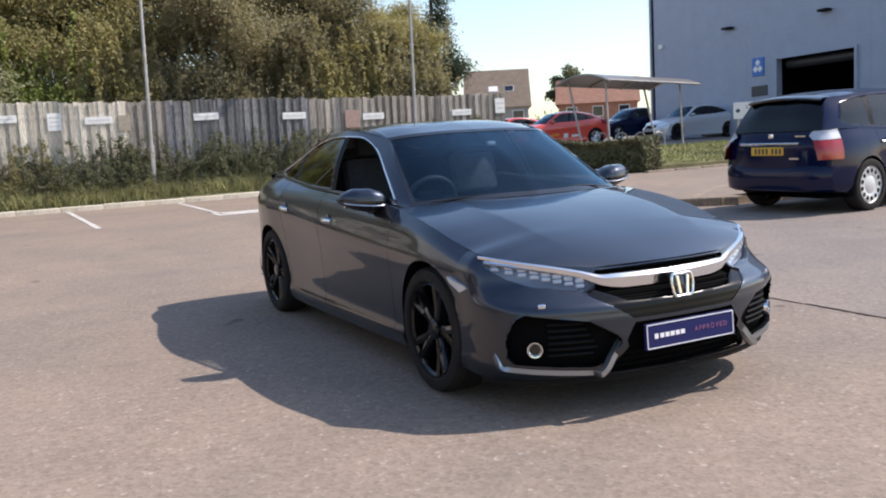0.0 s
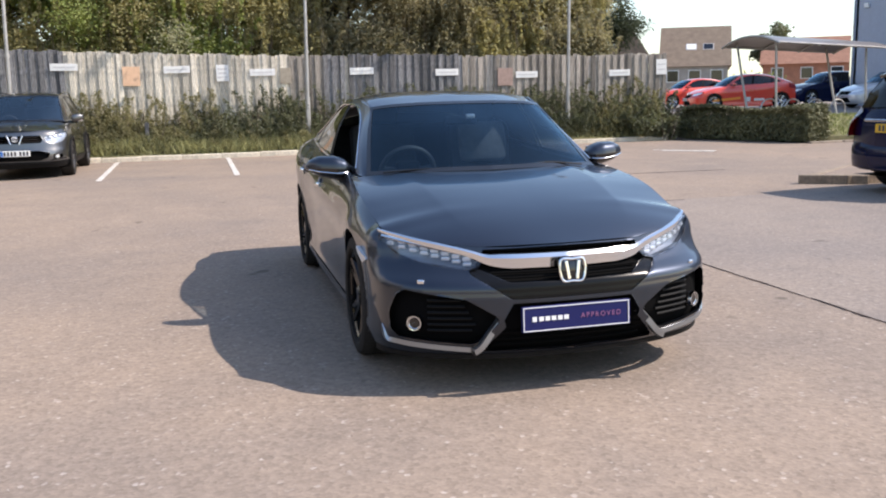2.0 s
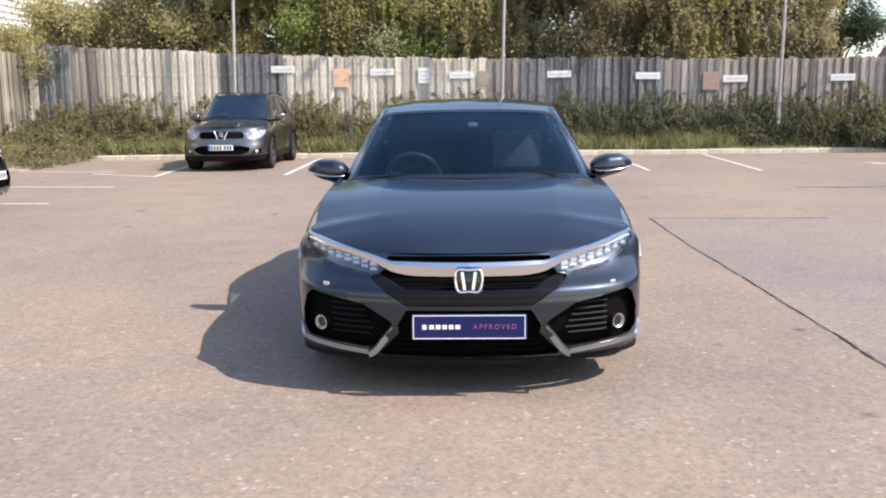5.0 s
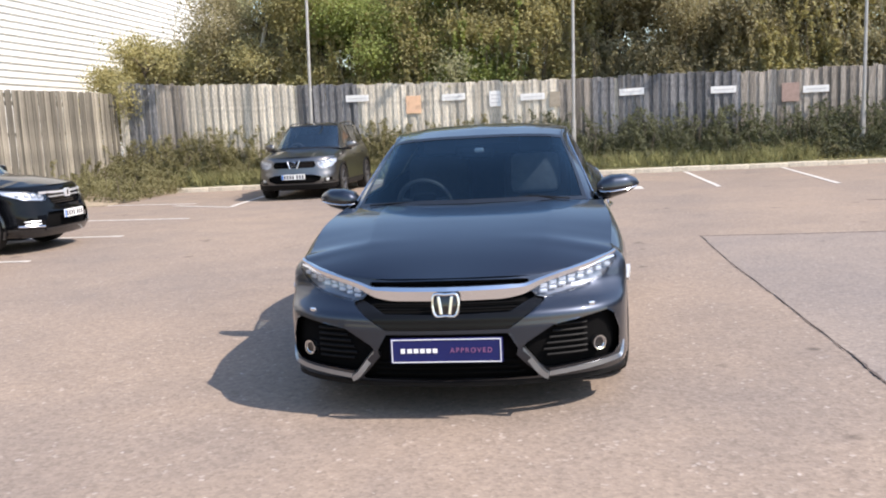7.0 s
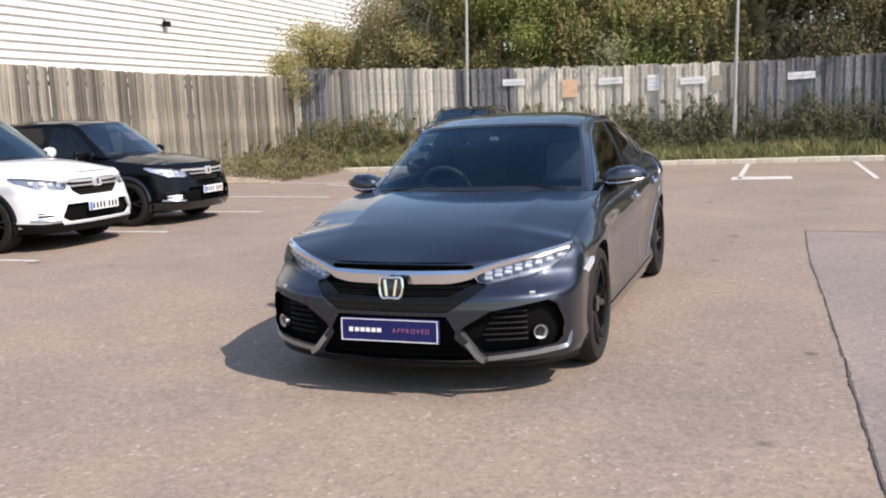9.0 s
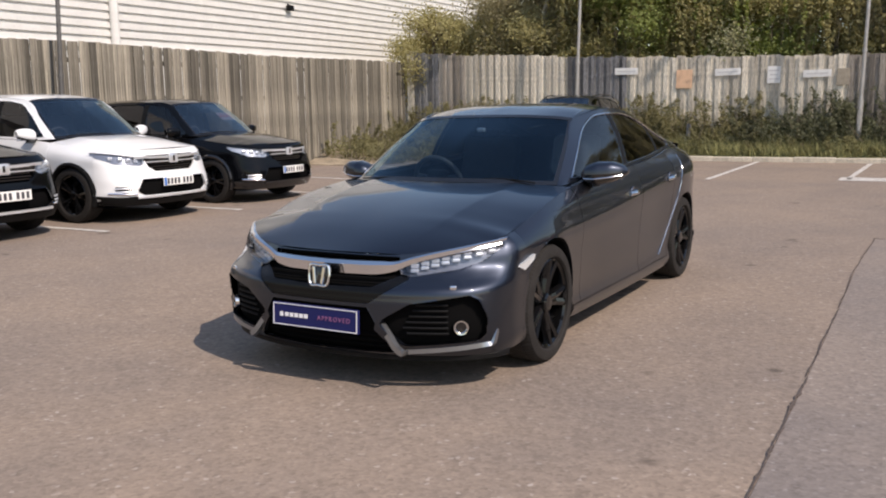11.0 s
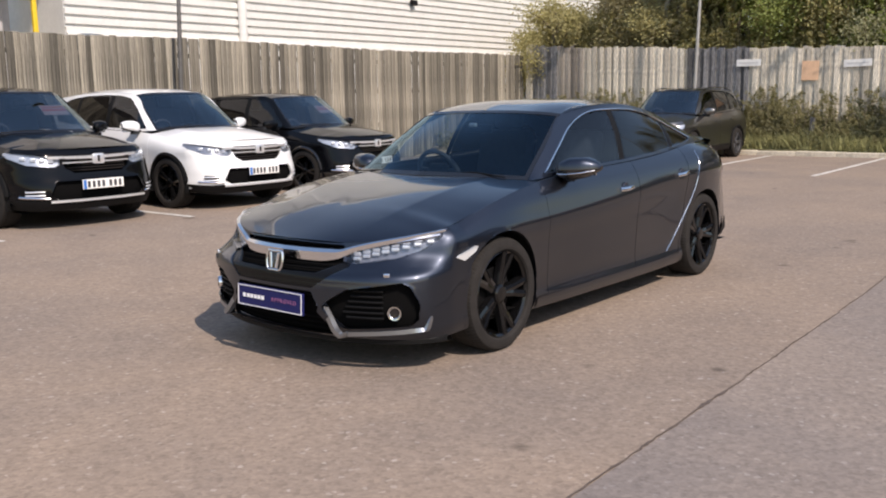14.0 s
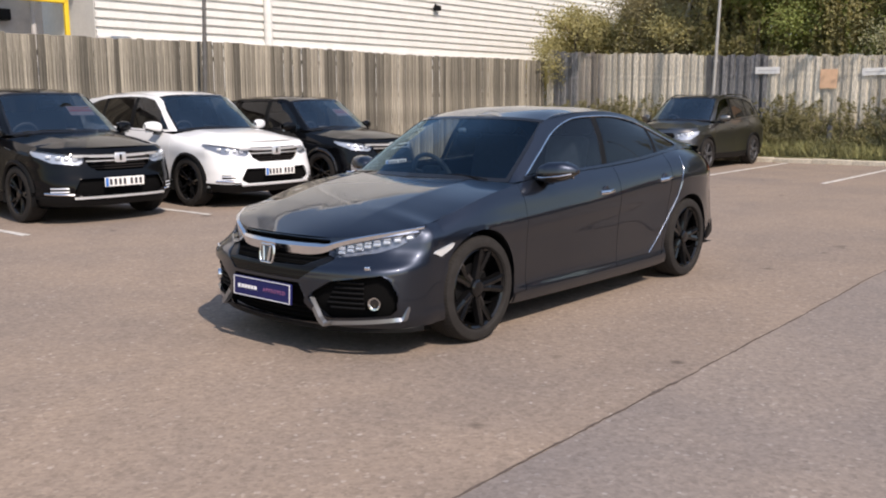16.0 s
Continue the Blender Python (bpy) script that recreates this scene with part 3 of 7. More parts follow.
for k, (x, y, h, s, m) in enumerate([(-11.6, 26.5, 4.4, 2.0, OL), (-7.2, 26.2, 10, 2.6, BR), (-1.2, 25.8, 11, 2.2, DK), (0.9, 25.6, 11, 2.2, DK), (3.0, 26.4, 11, 2.7, BR),
                                     (5.6, 26.6, 10, 2.6, BR), (-4.0, 26.5, 10, 2.5, OL)]):
    make_tree(x, y, h, s, m, 60 + k, 15000, 1.6, WORDS[m], conifer=m is DK, size=0.16)
for x, seed, wide, many in ((-2.35, 81, 1.7, 12000), (-7.83, 82, 1.1, 4500)):
    make_tree(x, 21.2, 6.4, wide, LEAF_PALE, seed, many, 2.9, "slender pale-stemmed birch just behind the fence", bark=BARK_PALE)
make_tree(-11.0, 20.35, 4.3, 1.4, OL, 83, 12000, 2.5, "olive tree leaning over the fence corner")
make_tree(12.1, 26.4, 8.4, 1.7, DK, 90, 12000, 3.6, WORDS[DK], conifer=True)


def bush_strip(name, x0, x1, y0, y1, top, n, size, mat, label, seed, base, category="bush", group="", pose_m=None, stems=14):
    """Low sprawling shrubs: bent stems and many small leaves with an uneven top."""
    rng = np.random.default_rng(seed)
    t = thing(name, SLOPE.copy(), label, category, group)

    def place(k):
        p = np.empty((k, 3))
        p[:, 0] = rng.uniform(x0, x1, k)
        p[:, 1] = rng.uniform(y0, y1, k)
        for i in range(k):
            x, y = p[i, 0], p[i, 1]
            hump = 0.50 + 0.40 * noise.noise((x * 0.55, y * 0.8, 7)) + 0.30 * noise.noise((x * 1.9, y * 2.2, 3.0)) + 0.25 * noise.noise((x * 5.0, y * 4.0, 9.0))
            hump *= 0.55 + 0.45 * (y - y0) / (y1 - y0)
            p[i, 2] = base(x, y) + top * max(0.06, hump) * rng.uniform(0.0, 1.0) ** 0.7
        # a third of the leaves sit on long arching sprays that stand out of the mass
        m = k // 3
        sprays = max(8, int((x1 - x0) * 16))
        who = rng.integers(0, sprays, m)
        sx, sy = rng.uniform(x0, x1, sprays), rng.uniform(y0, y1, sprays)
        ang, reach = rng.uniform(0, 2 * np.pi, sprays), rng.uniform(0.2, 0.6, sprays) * min(1, top)
        rise = rng.uniform(0.35, 0.95, sprays) * top
        q = rng.uniform(0.1, 1, m)
        ground = np.array([base(a, b) for a, b in zip(sx, sy)])
        p[:m, 0] = sx[who] + np.cos(ang[who]) * reach[who] * q
        p[:m, 1] = sy[who] + np.sin(ang[who]) * reach[who] * q * 0.5
        p[:m, 2] = ground[who] + rise[who] * (1.6 * q - 0.75 * q * q) / 0.85
        p[:m] += rng.normal(size=(m, 3)) * 0.03
        return p

    bm = bmesh.new()
    for k in range(stems):
        x, y = rng.uniform(x0 + 0.2, x1 - 0.2), rng.uniform(y0, y1)
        b = base(x, y)
        rod_bm((x, y, b - 0.05), (x + rng.normal() * 0.2, y + rng.normal() * 0.1, b + top * 0.6), 0.012, 0.004, 5, bm)
    tagged(part("woody_base", bm, BARK, t), kind="stuff")
    v, f = leaf_cloud(n, size, place, rng, droop=-0.2, flat=0.5)
    piece("leaves", v, f, mat, t, smooth=False)
    return t


for k, (x, m) in enumerate(((-11.3, LEAF_OLIVE), (-9.2, LEAF_BROWN), (-7.0, LEAF_OLIVE), (-4.9, LEAF_OLIVE), (-2.8, LEAF_GREEN), (-0.7, LEAF_OLIVE), (1.4, LEAF_BROWN), (3.5, LEAF_BROWN), (5.6, LEAF_OLIVE), (7.5, LEAF_BROWN))):
    bush_strip("shrub", x - 0.2, x + 2.2, 20.2, 21.0, 3.0 if x > -9 else 2.2, 8000, 0.115, m, "leafy shrub showing above the fence", 400 + k, lambda a, b: 1.7, group="shrubs behind the fence")

edges = [-11.2, -8.6, -6.1, -3.9, -1.6, 0.5, 2.6, 4.8, 7.0, 8.7, 10.3]
for k, (a, b) in enumerate(zip(edges, edges[1:])):
    bush_strip("bush", a - 0.3, b + 0.3, 18.32 if a > 6 else 18.55, 19.52, 1.25, 13000, 0.062, LEAF_BUSH if k in (4, 5, 6, 7, 8) else LEAF_DRY,
               "low sprawling cotoneaster bush at the foot of the fence", 200 + k, bank_height, group="bushes along the back fence")
bush_strip("bush", 9.2, 10.9, 17.9, 19.2, 1.25, 6500, 0.09, LEAF_BUSH, "taller rounded shrub at the end of the fence", 240, bank_height, group="bushes along the back fence")


def grass_patch(name, x0, x1, y0, y1, base, n, label, seed, tall=0.16, mat=GRASS):
    rng = np.random.default_rng(seed)
    x, y = rng.uniform(x0, x1, n), rng.uniform(y0, y1, n)
    z = np.array([base(a, b) for a, b in zip(x, y)]) - 0.01
    ang = rng.uniform(0, 2 * np.pi, n)
    h = tall * rng.uniform(0.4, 1.3, n)
    w = 0.012
    lean = rng.normal(size=(n, 2)) * 0.4 * h[:, None]
    a = np.stack([x - w * np.cos(ang), y - w * np.sin(ang), z], 1)
    b = np.stack([x + w * np.cos(ang), y + w * np.sin(ang), z], 1)
    c = np.stack([x + lean[:, 0], y + lean[:, 1], z + h], 1)
    v = np.stack([a, b, c], 1).reshape(-1, 3)
    ob = piece(name, v, [(3 * k, 3 * k + 1, 3 * k + 2) for k in range(n)], mat, smooth=False)
    ob.matrix_world = SLOPE
    return tagged(ob, label, "grass", kind="stuff")


grass_patch("grass", -11.2, 10.3, 18.33, 19.4, lambda x, y: bank_height(x, y) - (0.2 if x > 6.5 else 0), 70000, "long dry grass on the bank by the kerb", 300, 0.30)
for k, (a, b) in enumerate(zip(edges, edges[1:])):
    bush_strip("ground_cover", a - 0.1, b + 0.1, 18.36, 18.85, 0.42, 4200, 0.055, LEAF_DRY if k % 3 else LEAF_BUSH,
               "straggling weeds and ground cover on the bank", 340 + k, bank_height, group="weeds on the bank", stems=6)


bush_strip("bush", -11.3, -9.15, 15.0, 18.5, 0.85, 14000, 0.062, LEAF_DRY, "rambling olive bush in the corner of the fences", 241, SOIL_RISE, group="bushes along the back fence")


# ---- the wooden fences ----
def board_mesh(w, h, t, seed):
    bm = box_bm((w, t, h), (0, 0, h / 2), 0.004)
    for v in bm.verts:
        v.co.y += 0.006 * math.sin(v.co.z * 1.3 + seed)
    me = bpy.data.meshes.new("fence_board")
    bm.to_mesh(me)
    bm.free()
    return me


def build_fence(name, a, b, foot, top, mats, label, pitch=0.128, brown=(), dark=(), uneven=0.033):
    """A close-boarded fence: posts, rails and single overlapping boards. foot(s), top(s): heights along it."""
    a, b = Vector(a), Vector(b)
    length = (b - a).length
    run = thing(name, SLOPE @ pose(a.x, a.y, 0, 0, 0, math.degrees(math.atan2(b.y - a.y, b.x - a.x))), label, "fence", kind="structure")
    mesh_bank = {}
    k = int(length / pitch)
    for i in range(k):
        s = (i + 0.5) * pitch
        z0, z1 = foot(s), top(s) + random.uniform(-uneven, uneven)
        mat = mats[1] if any(p <= s <= q for p, q in dark) else WOOD_BROWN if any(p <= s <= q for p, q in brown) else mats[0]
        step = random.randrange(4)
        key = (round(z1 - z0, 1), step, mat.name)
        if key not in mesh_bank:
            me = board_mesh(pitch * (1.03 + 0.03 * step), key[0] + 0.03, 0.02, step)
            me.materials.append(mat)
            mesh_bank[key] = me
        ob = new("fence_board", mesh_bank[key])
        ob.parent = run
        ob.matrix_basis = pose(s, -0.012 if i % 2 else 0.012, z1 - key[0] - 0.03, random.uniform(-0.2, 0.2), random.uniform(-0.22, 0.22), random.uniform(-1.5, 1.5))
    for h in (0.5, 1.3, 2.0):
        zs = top(length / 2) - 2.3 + h
        part("fence_rail", box_bm((length, 0.05, 0.09), (length / 2, 0.06, zs), 0.006), mats[1], run)
    for s in np.arange(0.1, length, 2.9):
        part("fence_post", box_bm((0.11, 0.11, top(s) + 0.2), (s, 0.12, (top(s) - 0.2) / 2), 0.008), mats[1], run)
    return run


LEVEL = lambda x, h: h - 0.0230 * x - 0.0257 * 19.6


def back_top(s):
    x = s - 11.5
    lift = np.interp(x, [-11.5, -9.5, -6.5, -3.6, 0, 2, 5, 7.6, 11], [3.20, 3.10, 3.0, 2.95, 2.92, 2.93, 2.95, 3.0, 3.08])
    return float(LEVEL(x, lift)) + (0.03 if 13.5 < s < 16.5 else 0.0)


build_fence("fence_back", (-11.5, 19.6), (11.0, 19.6), lambda s: 0.35, back_top, (WOOD, WOOD_DARK),
            "tall weathered grey wooden board fence, leaning slightly, with signs", pitch=0.108, brown=((16.5, 22.5), (12.0, 12.9), (1.1, 1.9)), dark=((13.45, 16.5), (12.9, 13.4), (5.1, 6.7), (0.2, 1.1)))
build_fence("fence_side", (-11.5, -9.0), (-11.5, 19.5), lambda s: 0.02, lambda s: 2.66 + 0.06 * noise.noise((s * 0.2, 0, 0)), (WOOD_SIDE, WOOD_DARK),
            "tall brown streaked wooden board fence behind parked cars", uneven=0.016)


def fence_sign(x, z, w, h, mat, bars, label):
    """A small board fixed flat to the back fence."""
    sg = thing("fence_sign", SLOPE @ pose(x, 19.555, z - h / 2, 0, random.uniform(-1, 1), 0), label, "sign", "signs on the fence")
    part("sign_plate", box_bm((w, 0.012, h), (0, 0, h / 2), 0.003), mat, sg)
    for r in range(bars):
        zz = h * (1 - (r + 1) / (bars + 1))
        part("print_bar", box_bm((w * (0.78 if r % 2 == 0 else 0.6), 0.003, h * 0.08 if bars > 1 else h * 0.18), (0, -0.0078, zz)), SIGN_PRINT, sg)
    return sg


SW = "narrow white parking sign screwed to the fence"
for x, z in ((-4.80, 2.20), (-2.23, 2.10), (-0.18, 2.0), (2.33, 1.99), (4.59, 1.92), (6.81, 1.82), (9.53, 1.82)):
    fence_sign(x, z + 0.0, 0.62, 0.17, SIGN_WHITE, 1, SW)
fence_sign(-3.30, 1.96, 0.40, 0.46, SIGN_ORANGE, 0, "faded orange notice board on the fence")
fence_sign(-1.15, 2.0, 0.30, 0.40, SIGN_WHITE, 3, "white upright notice on the fence")
fence_sign(0.38, 1.91, 0.27, 0.38, SIGN_FADED, 0, "bleached brownish notice on the fence")
fence_sign(6.2, 1.77, 0.42, 0.46, SIGN_RED, 0, "faded reddish notice on the fence")
fence_sign(10.8, 1.96, 0.32, 0.42, SIGN_WHITE, 2, "white upright notice at the fence end")


def lamp_post(x, y, foot, h, label, r=0.046, steel=GALVANISED):
    p = thing("lamp_post", stand(x, y, foot), label, "lamp post", "slim steel posts")
    bm = rod_bm((0, 0, -0.3), (0, 0, 0.95), r * 1.35, r * 1.35, 14)
    part("base_section", bm, steel, p, smooth=True)
    part("shaft", rod_bm((0, 0, 0.93), (0, 0, h), r, r * 0.6, 14), steel, p, smooth=True)
    part("door_panel", box_bm((0.07, 0.02, 0.32), (0, -r * 1.3, 0.55), 0.006), steel, p)
    part("bracket", rod_bm((0, 0, h - 0.05), (0, -0.7, h + 0.12), 0.03, 0.025, 10), steel, p, smooth=True)
    head = box_bm((0.22, 0.5, 0.10), (0, -0.9, h + 0.14), 0.03)
    part("lantern", head, steel, p, smooth=True)
    part("clamp_band", rod_bm((0, 0, 2.0), (0, 0, 2.06), r * 1.2, r * 1.2, 14), steel, p, smooth=True)
    return p


PW = "slim galvanised steel lamp post standing in the planted bank"
lamp_post(-5.93, 18.85, 0.42, 7.0, PW)
lamp_post(0.82, 18.85, 0.42, 7.0, PW)
lamp_post(7.70, 18.85, 0.42, 7.0, PW)
lamp_post(-11.1, 7.2, 0.0, 7.0, "dark slim steel lamp post standing against the side fence", 0.045, POST_DARK)
for x in (-3.0, 5.7):
    st = thing("marker_stake", stand(x, 18.9, 0.3), "short grey wooden stake among the bushes", "stake")
    part("stake", box_bm((0.09, 0.09, 0.62), (0, 0, 0.25), 0.01), WOOD_DARK, st)


# ---- the white warehouse beyond the side fence ----
def build_warehouse():
    w = thing("warehouse", SLOPE @ pose(-15, 7.2, 0), "white warehouse with horizontal ribbed metal cladding", "warehouse")
    length = 34.0
    prof, z = [], 2.98
    while z < 9.5:
        prof += [(0.0, z), (0.0, z + 0.115), (-0.095, z + 0.122), (-0.095, z + 0.185)]
        z += 0.20
    v, f = [], []
    for s in (0, length):
        v += [(x, s, zz) for x, zz in prof]
    n = len(prof)
    f = [(i, i + 1, n + i + 1, n + i) for i in range(n - 1)]
    piece("cladding", v, f, CLADDING, w, smooth=False)
    part("inner_wall", box_bm((0.2, length, 9.5), (-0.16, length / 2, 4.75)), CLADDING, w)
    part("base_flashing", box_bm((0.05, length, 0.09), (0.02, length / 2, 2.94), 0.01), CLADDING, w)
    part("end_wall", box_bm((12, 0.25, 9.5), (-6.2, 0.13, 4.75)), CLADDING, w)
    part("roof", box_bm((12.5, length + 0.4, 0.3), (-6.1, length / 2, 9.6), 0.05), CLADDING, w)
    part("downpipe", rod_bm((0.07, 4.7, 0), (0.07, 4.7, 9.4), 0.11, 0.11, 14), CLADDING, w, smooth=True)
    lamp = part("wall_lamp", box_bm((0.16, 0.22, 0.16), (0.1, 11.3, 4.38), 0.03), BLACK_PLASTIC, w, "small black wall floodlight")
    part("arm", rod_bm((0, 11.3, 4.5), (0.12, 11.3, 4.42), 0.025), BLACK_PLASTIC, lamp)


build_warehouse()


def build_dock():
    d = thing("loading_dock", SLOPE @ pose(-15.6, 7.0, 0), "grey loading dock recess with a yellow steel guard frame", "loading dock")
    part("back_wall", box_bm((0.25, 9.0, 9.0), (-1.4, -4.6, 4.5)), GREY_WALL, d)
    part("canopy", box_bm((2.0, 9.0, 0.2), (-0.4, -4.6, 4.9), 0.02), GREY_WALL, d)
    part("guard_post", box_bm((0.10, 0.10, 3.7), (0.5, -0.42, 1.85), 0.02), YELLOW, d, "yellow painted guard post")
    part("guard_bar", box_bm((0.10, 5.0, 0.09), (0.5, -2.9, 3.66), 0.02), YELLOW, d, "yellow painted guard bar")
    part("vent_box", box_bm((0.3, 0.5, 0.25), (-1.1, -1.2, 3.45), 0.03), BLACK_PLASTIC, d)
    part("drain_pipe", rod_bm((-0.9, -0.5, 0), (-0.9, -0.5, 4.8), 0.06), GREY_WALL, d, smooth=True)


build_dock()


# ---- cars ----
# A car is built nose at y = 0, tail towards +y, wheels on z = 0. Rows run from sill to shoulder along the stations.
HATCH = dict(
    Y=[0.62, 0.94, 1.28, 1.6, 2.0, 2.5, 3.0, 3.3, 3.64, 3.98, 4.24],
    Z=[[.19, .19, .17, .165, .16, .155, .155, .16, .19, .22, .25], [.235, .245, .23, .22, .215, .21, .21, .215, .245, .27, .295],
       [.30, .31, .29, .28, .275, .27, .27, .28, .31, .34, .36], [.44, .45, .40, .40, .40, .40, .41, .43, .45, .46, .47],
       [.56, .60, .56, .56, .57, .59, .62, .66, .69, .68, .66], [.645, .705, .705, .71, .735, .775, .82, .85, .88, .875, .83],
       [.675, .735, .738, .745, .77, .81, .855, .885, .915, .91, .865], [.72, .795, .835, .86, .88, .90, .93, .955, .985, .975, .92],
       [.752, .838, .893, .922, .94, .955, .98, 1.005, 1.03, 1.015, .955]],
    X=[[.853, .855, .840, .843, .845, .845, .845, .843, .85, .83, .77], [.868, .880, .858, .857, .857, .857, .858, .863, .880, .86, .80],
       [.868, .882, .853, .847, .846, .846, .848, .857, .882, .862, .80], [.870, .888, .861, .849, .847, .847, .850, .865, .890, .862, .79],
       [.872, .893, .871, .861, .859, .860, .864, .878, .896, .860, .775], [.872, .890, .880, .875, .874, .875, .878, .886, .894, .855, .765],
       [.868, .880, .872, .868, .867, .868, .871, .877, .883, .843, .752], [.842, .853, .845, .835, .833, .834, .836, .836, .832, .79, .70],
       [.80, .818, .805, .79, .79, .795, .795, .785, .765, .72, .645]],
    plan=[(0, .02, 0), (.2, .027, 0), (.38, .05, 0), (.52, .09, 0), (.64, .14, 0), (.75, .215, 0), (.825, .315, 0), (.866, .46, 0), (.874, .62, 0)],
    back=([.15, .2, .27, .42, .47, .52, .56, .60, .66, .75], [.075, .04, .01, 0, .003, .017, .068, .105, .125, .15]),
    ztop=([0, .32, .5, .75, 1], [.668, .668, .691, .732, .752]), zbot=.165, hood0=.32,
    hood=([.145, .40, .80, 1.10, 1.23], [.674, .768, .865, .910, .925]), hood_end=1.42, crease=0.013,
    screen=[[(0, 1.235, .93), (.35, 1.28, .928), (.60, 1.37, .917), (.705, 1.43, .912)],
            [(0, 1.56, 1.150), (.34, 1.60, 1.142), (.565, 1.68, 1.124), (.64, 1.735, 1.108)],
            [(0, 1.93, 1.320), (.30, 1.945, 1.316), (.50, 1.985, 1.303), (.565, 2.03, 1.293)]],
    roof=[[(0, 1.93, 1.320), (0, 2.2, 1.372), (0, 2.6, 1.395), (0, 3.05, 1.372), (0, 3.5, 1.295), (0, 3.75, 1.225)],
          [(.35, 1.95, 1.315), (.36, 2.22, 1.362), (.36, 2.6, 1.383), (.36, 3.05, 1.360), (.35, 3.5, 1.282), (.35, 3.75, 1.212)],
          [(.565, 2.03, 1.293), (.585, 2.25, 1.333), (.59, 2.6, 1.348), (.58, 3.05, 1.322), (.565, 3.5, 1.235), (.56, 3.75, 1.165)]],
    hatch=[[(0, 3.75, 1.225), (.35, 3.75, 1.212), (.56, 3.75, 1.165)], [(0, 4.02, 1.125), (.36, 4.02, 1.112), (.585, 4.05, 1.06)],
           [(0, 4.27, 1.03), (.37, 4.26, 1.02), (.60, 4.25, .985)]],
    low=[(.735, 1.44, .912), (.765, 1.75, .93), (.775, 2.1, .945), (.78, 2.5, .958), (.78, 3.0, .983), (.765, 3.4, 1.015), (.735, 3.75, 1.035), (.70, 4.05, 1.02), (.66, 4.3, .965)],
    high=[(.705, 1.43, .912), (.64, 1.735, 1.108), (.565, 2.03, 1.293), (.59, 2.55, 1.349), (.582, 3.0, 1.328), (.57, 3.4, 1.255), (.56, 3.75, 1.165), (.585, 4.05, 1.06), (.60, 4.25, .985)],
    glass=[(1.56, .945), (1.80, 1.085), (2.08, 1.235), (2.3, 1.298), (2.6, 1.315), (2.95, 1.30), (3.25, 1.245), (3.5, 1.155), (3.70, 1.072), (3.62, 1.05), (3.3, 1.025), (2.9, .995), (2.5, .975), (2.0, .96)],
    lean=0.24, split=(2.54, 2.605, 3.32, 3.37), seams=(1.40, 2.56, 3.34), tail=4.35, wheel=(.94, 3.637, .322, .358, .766, .107), deck=.985)

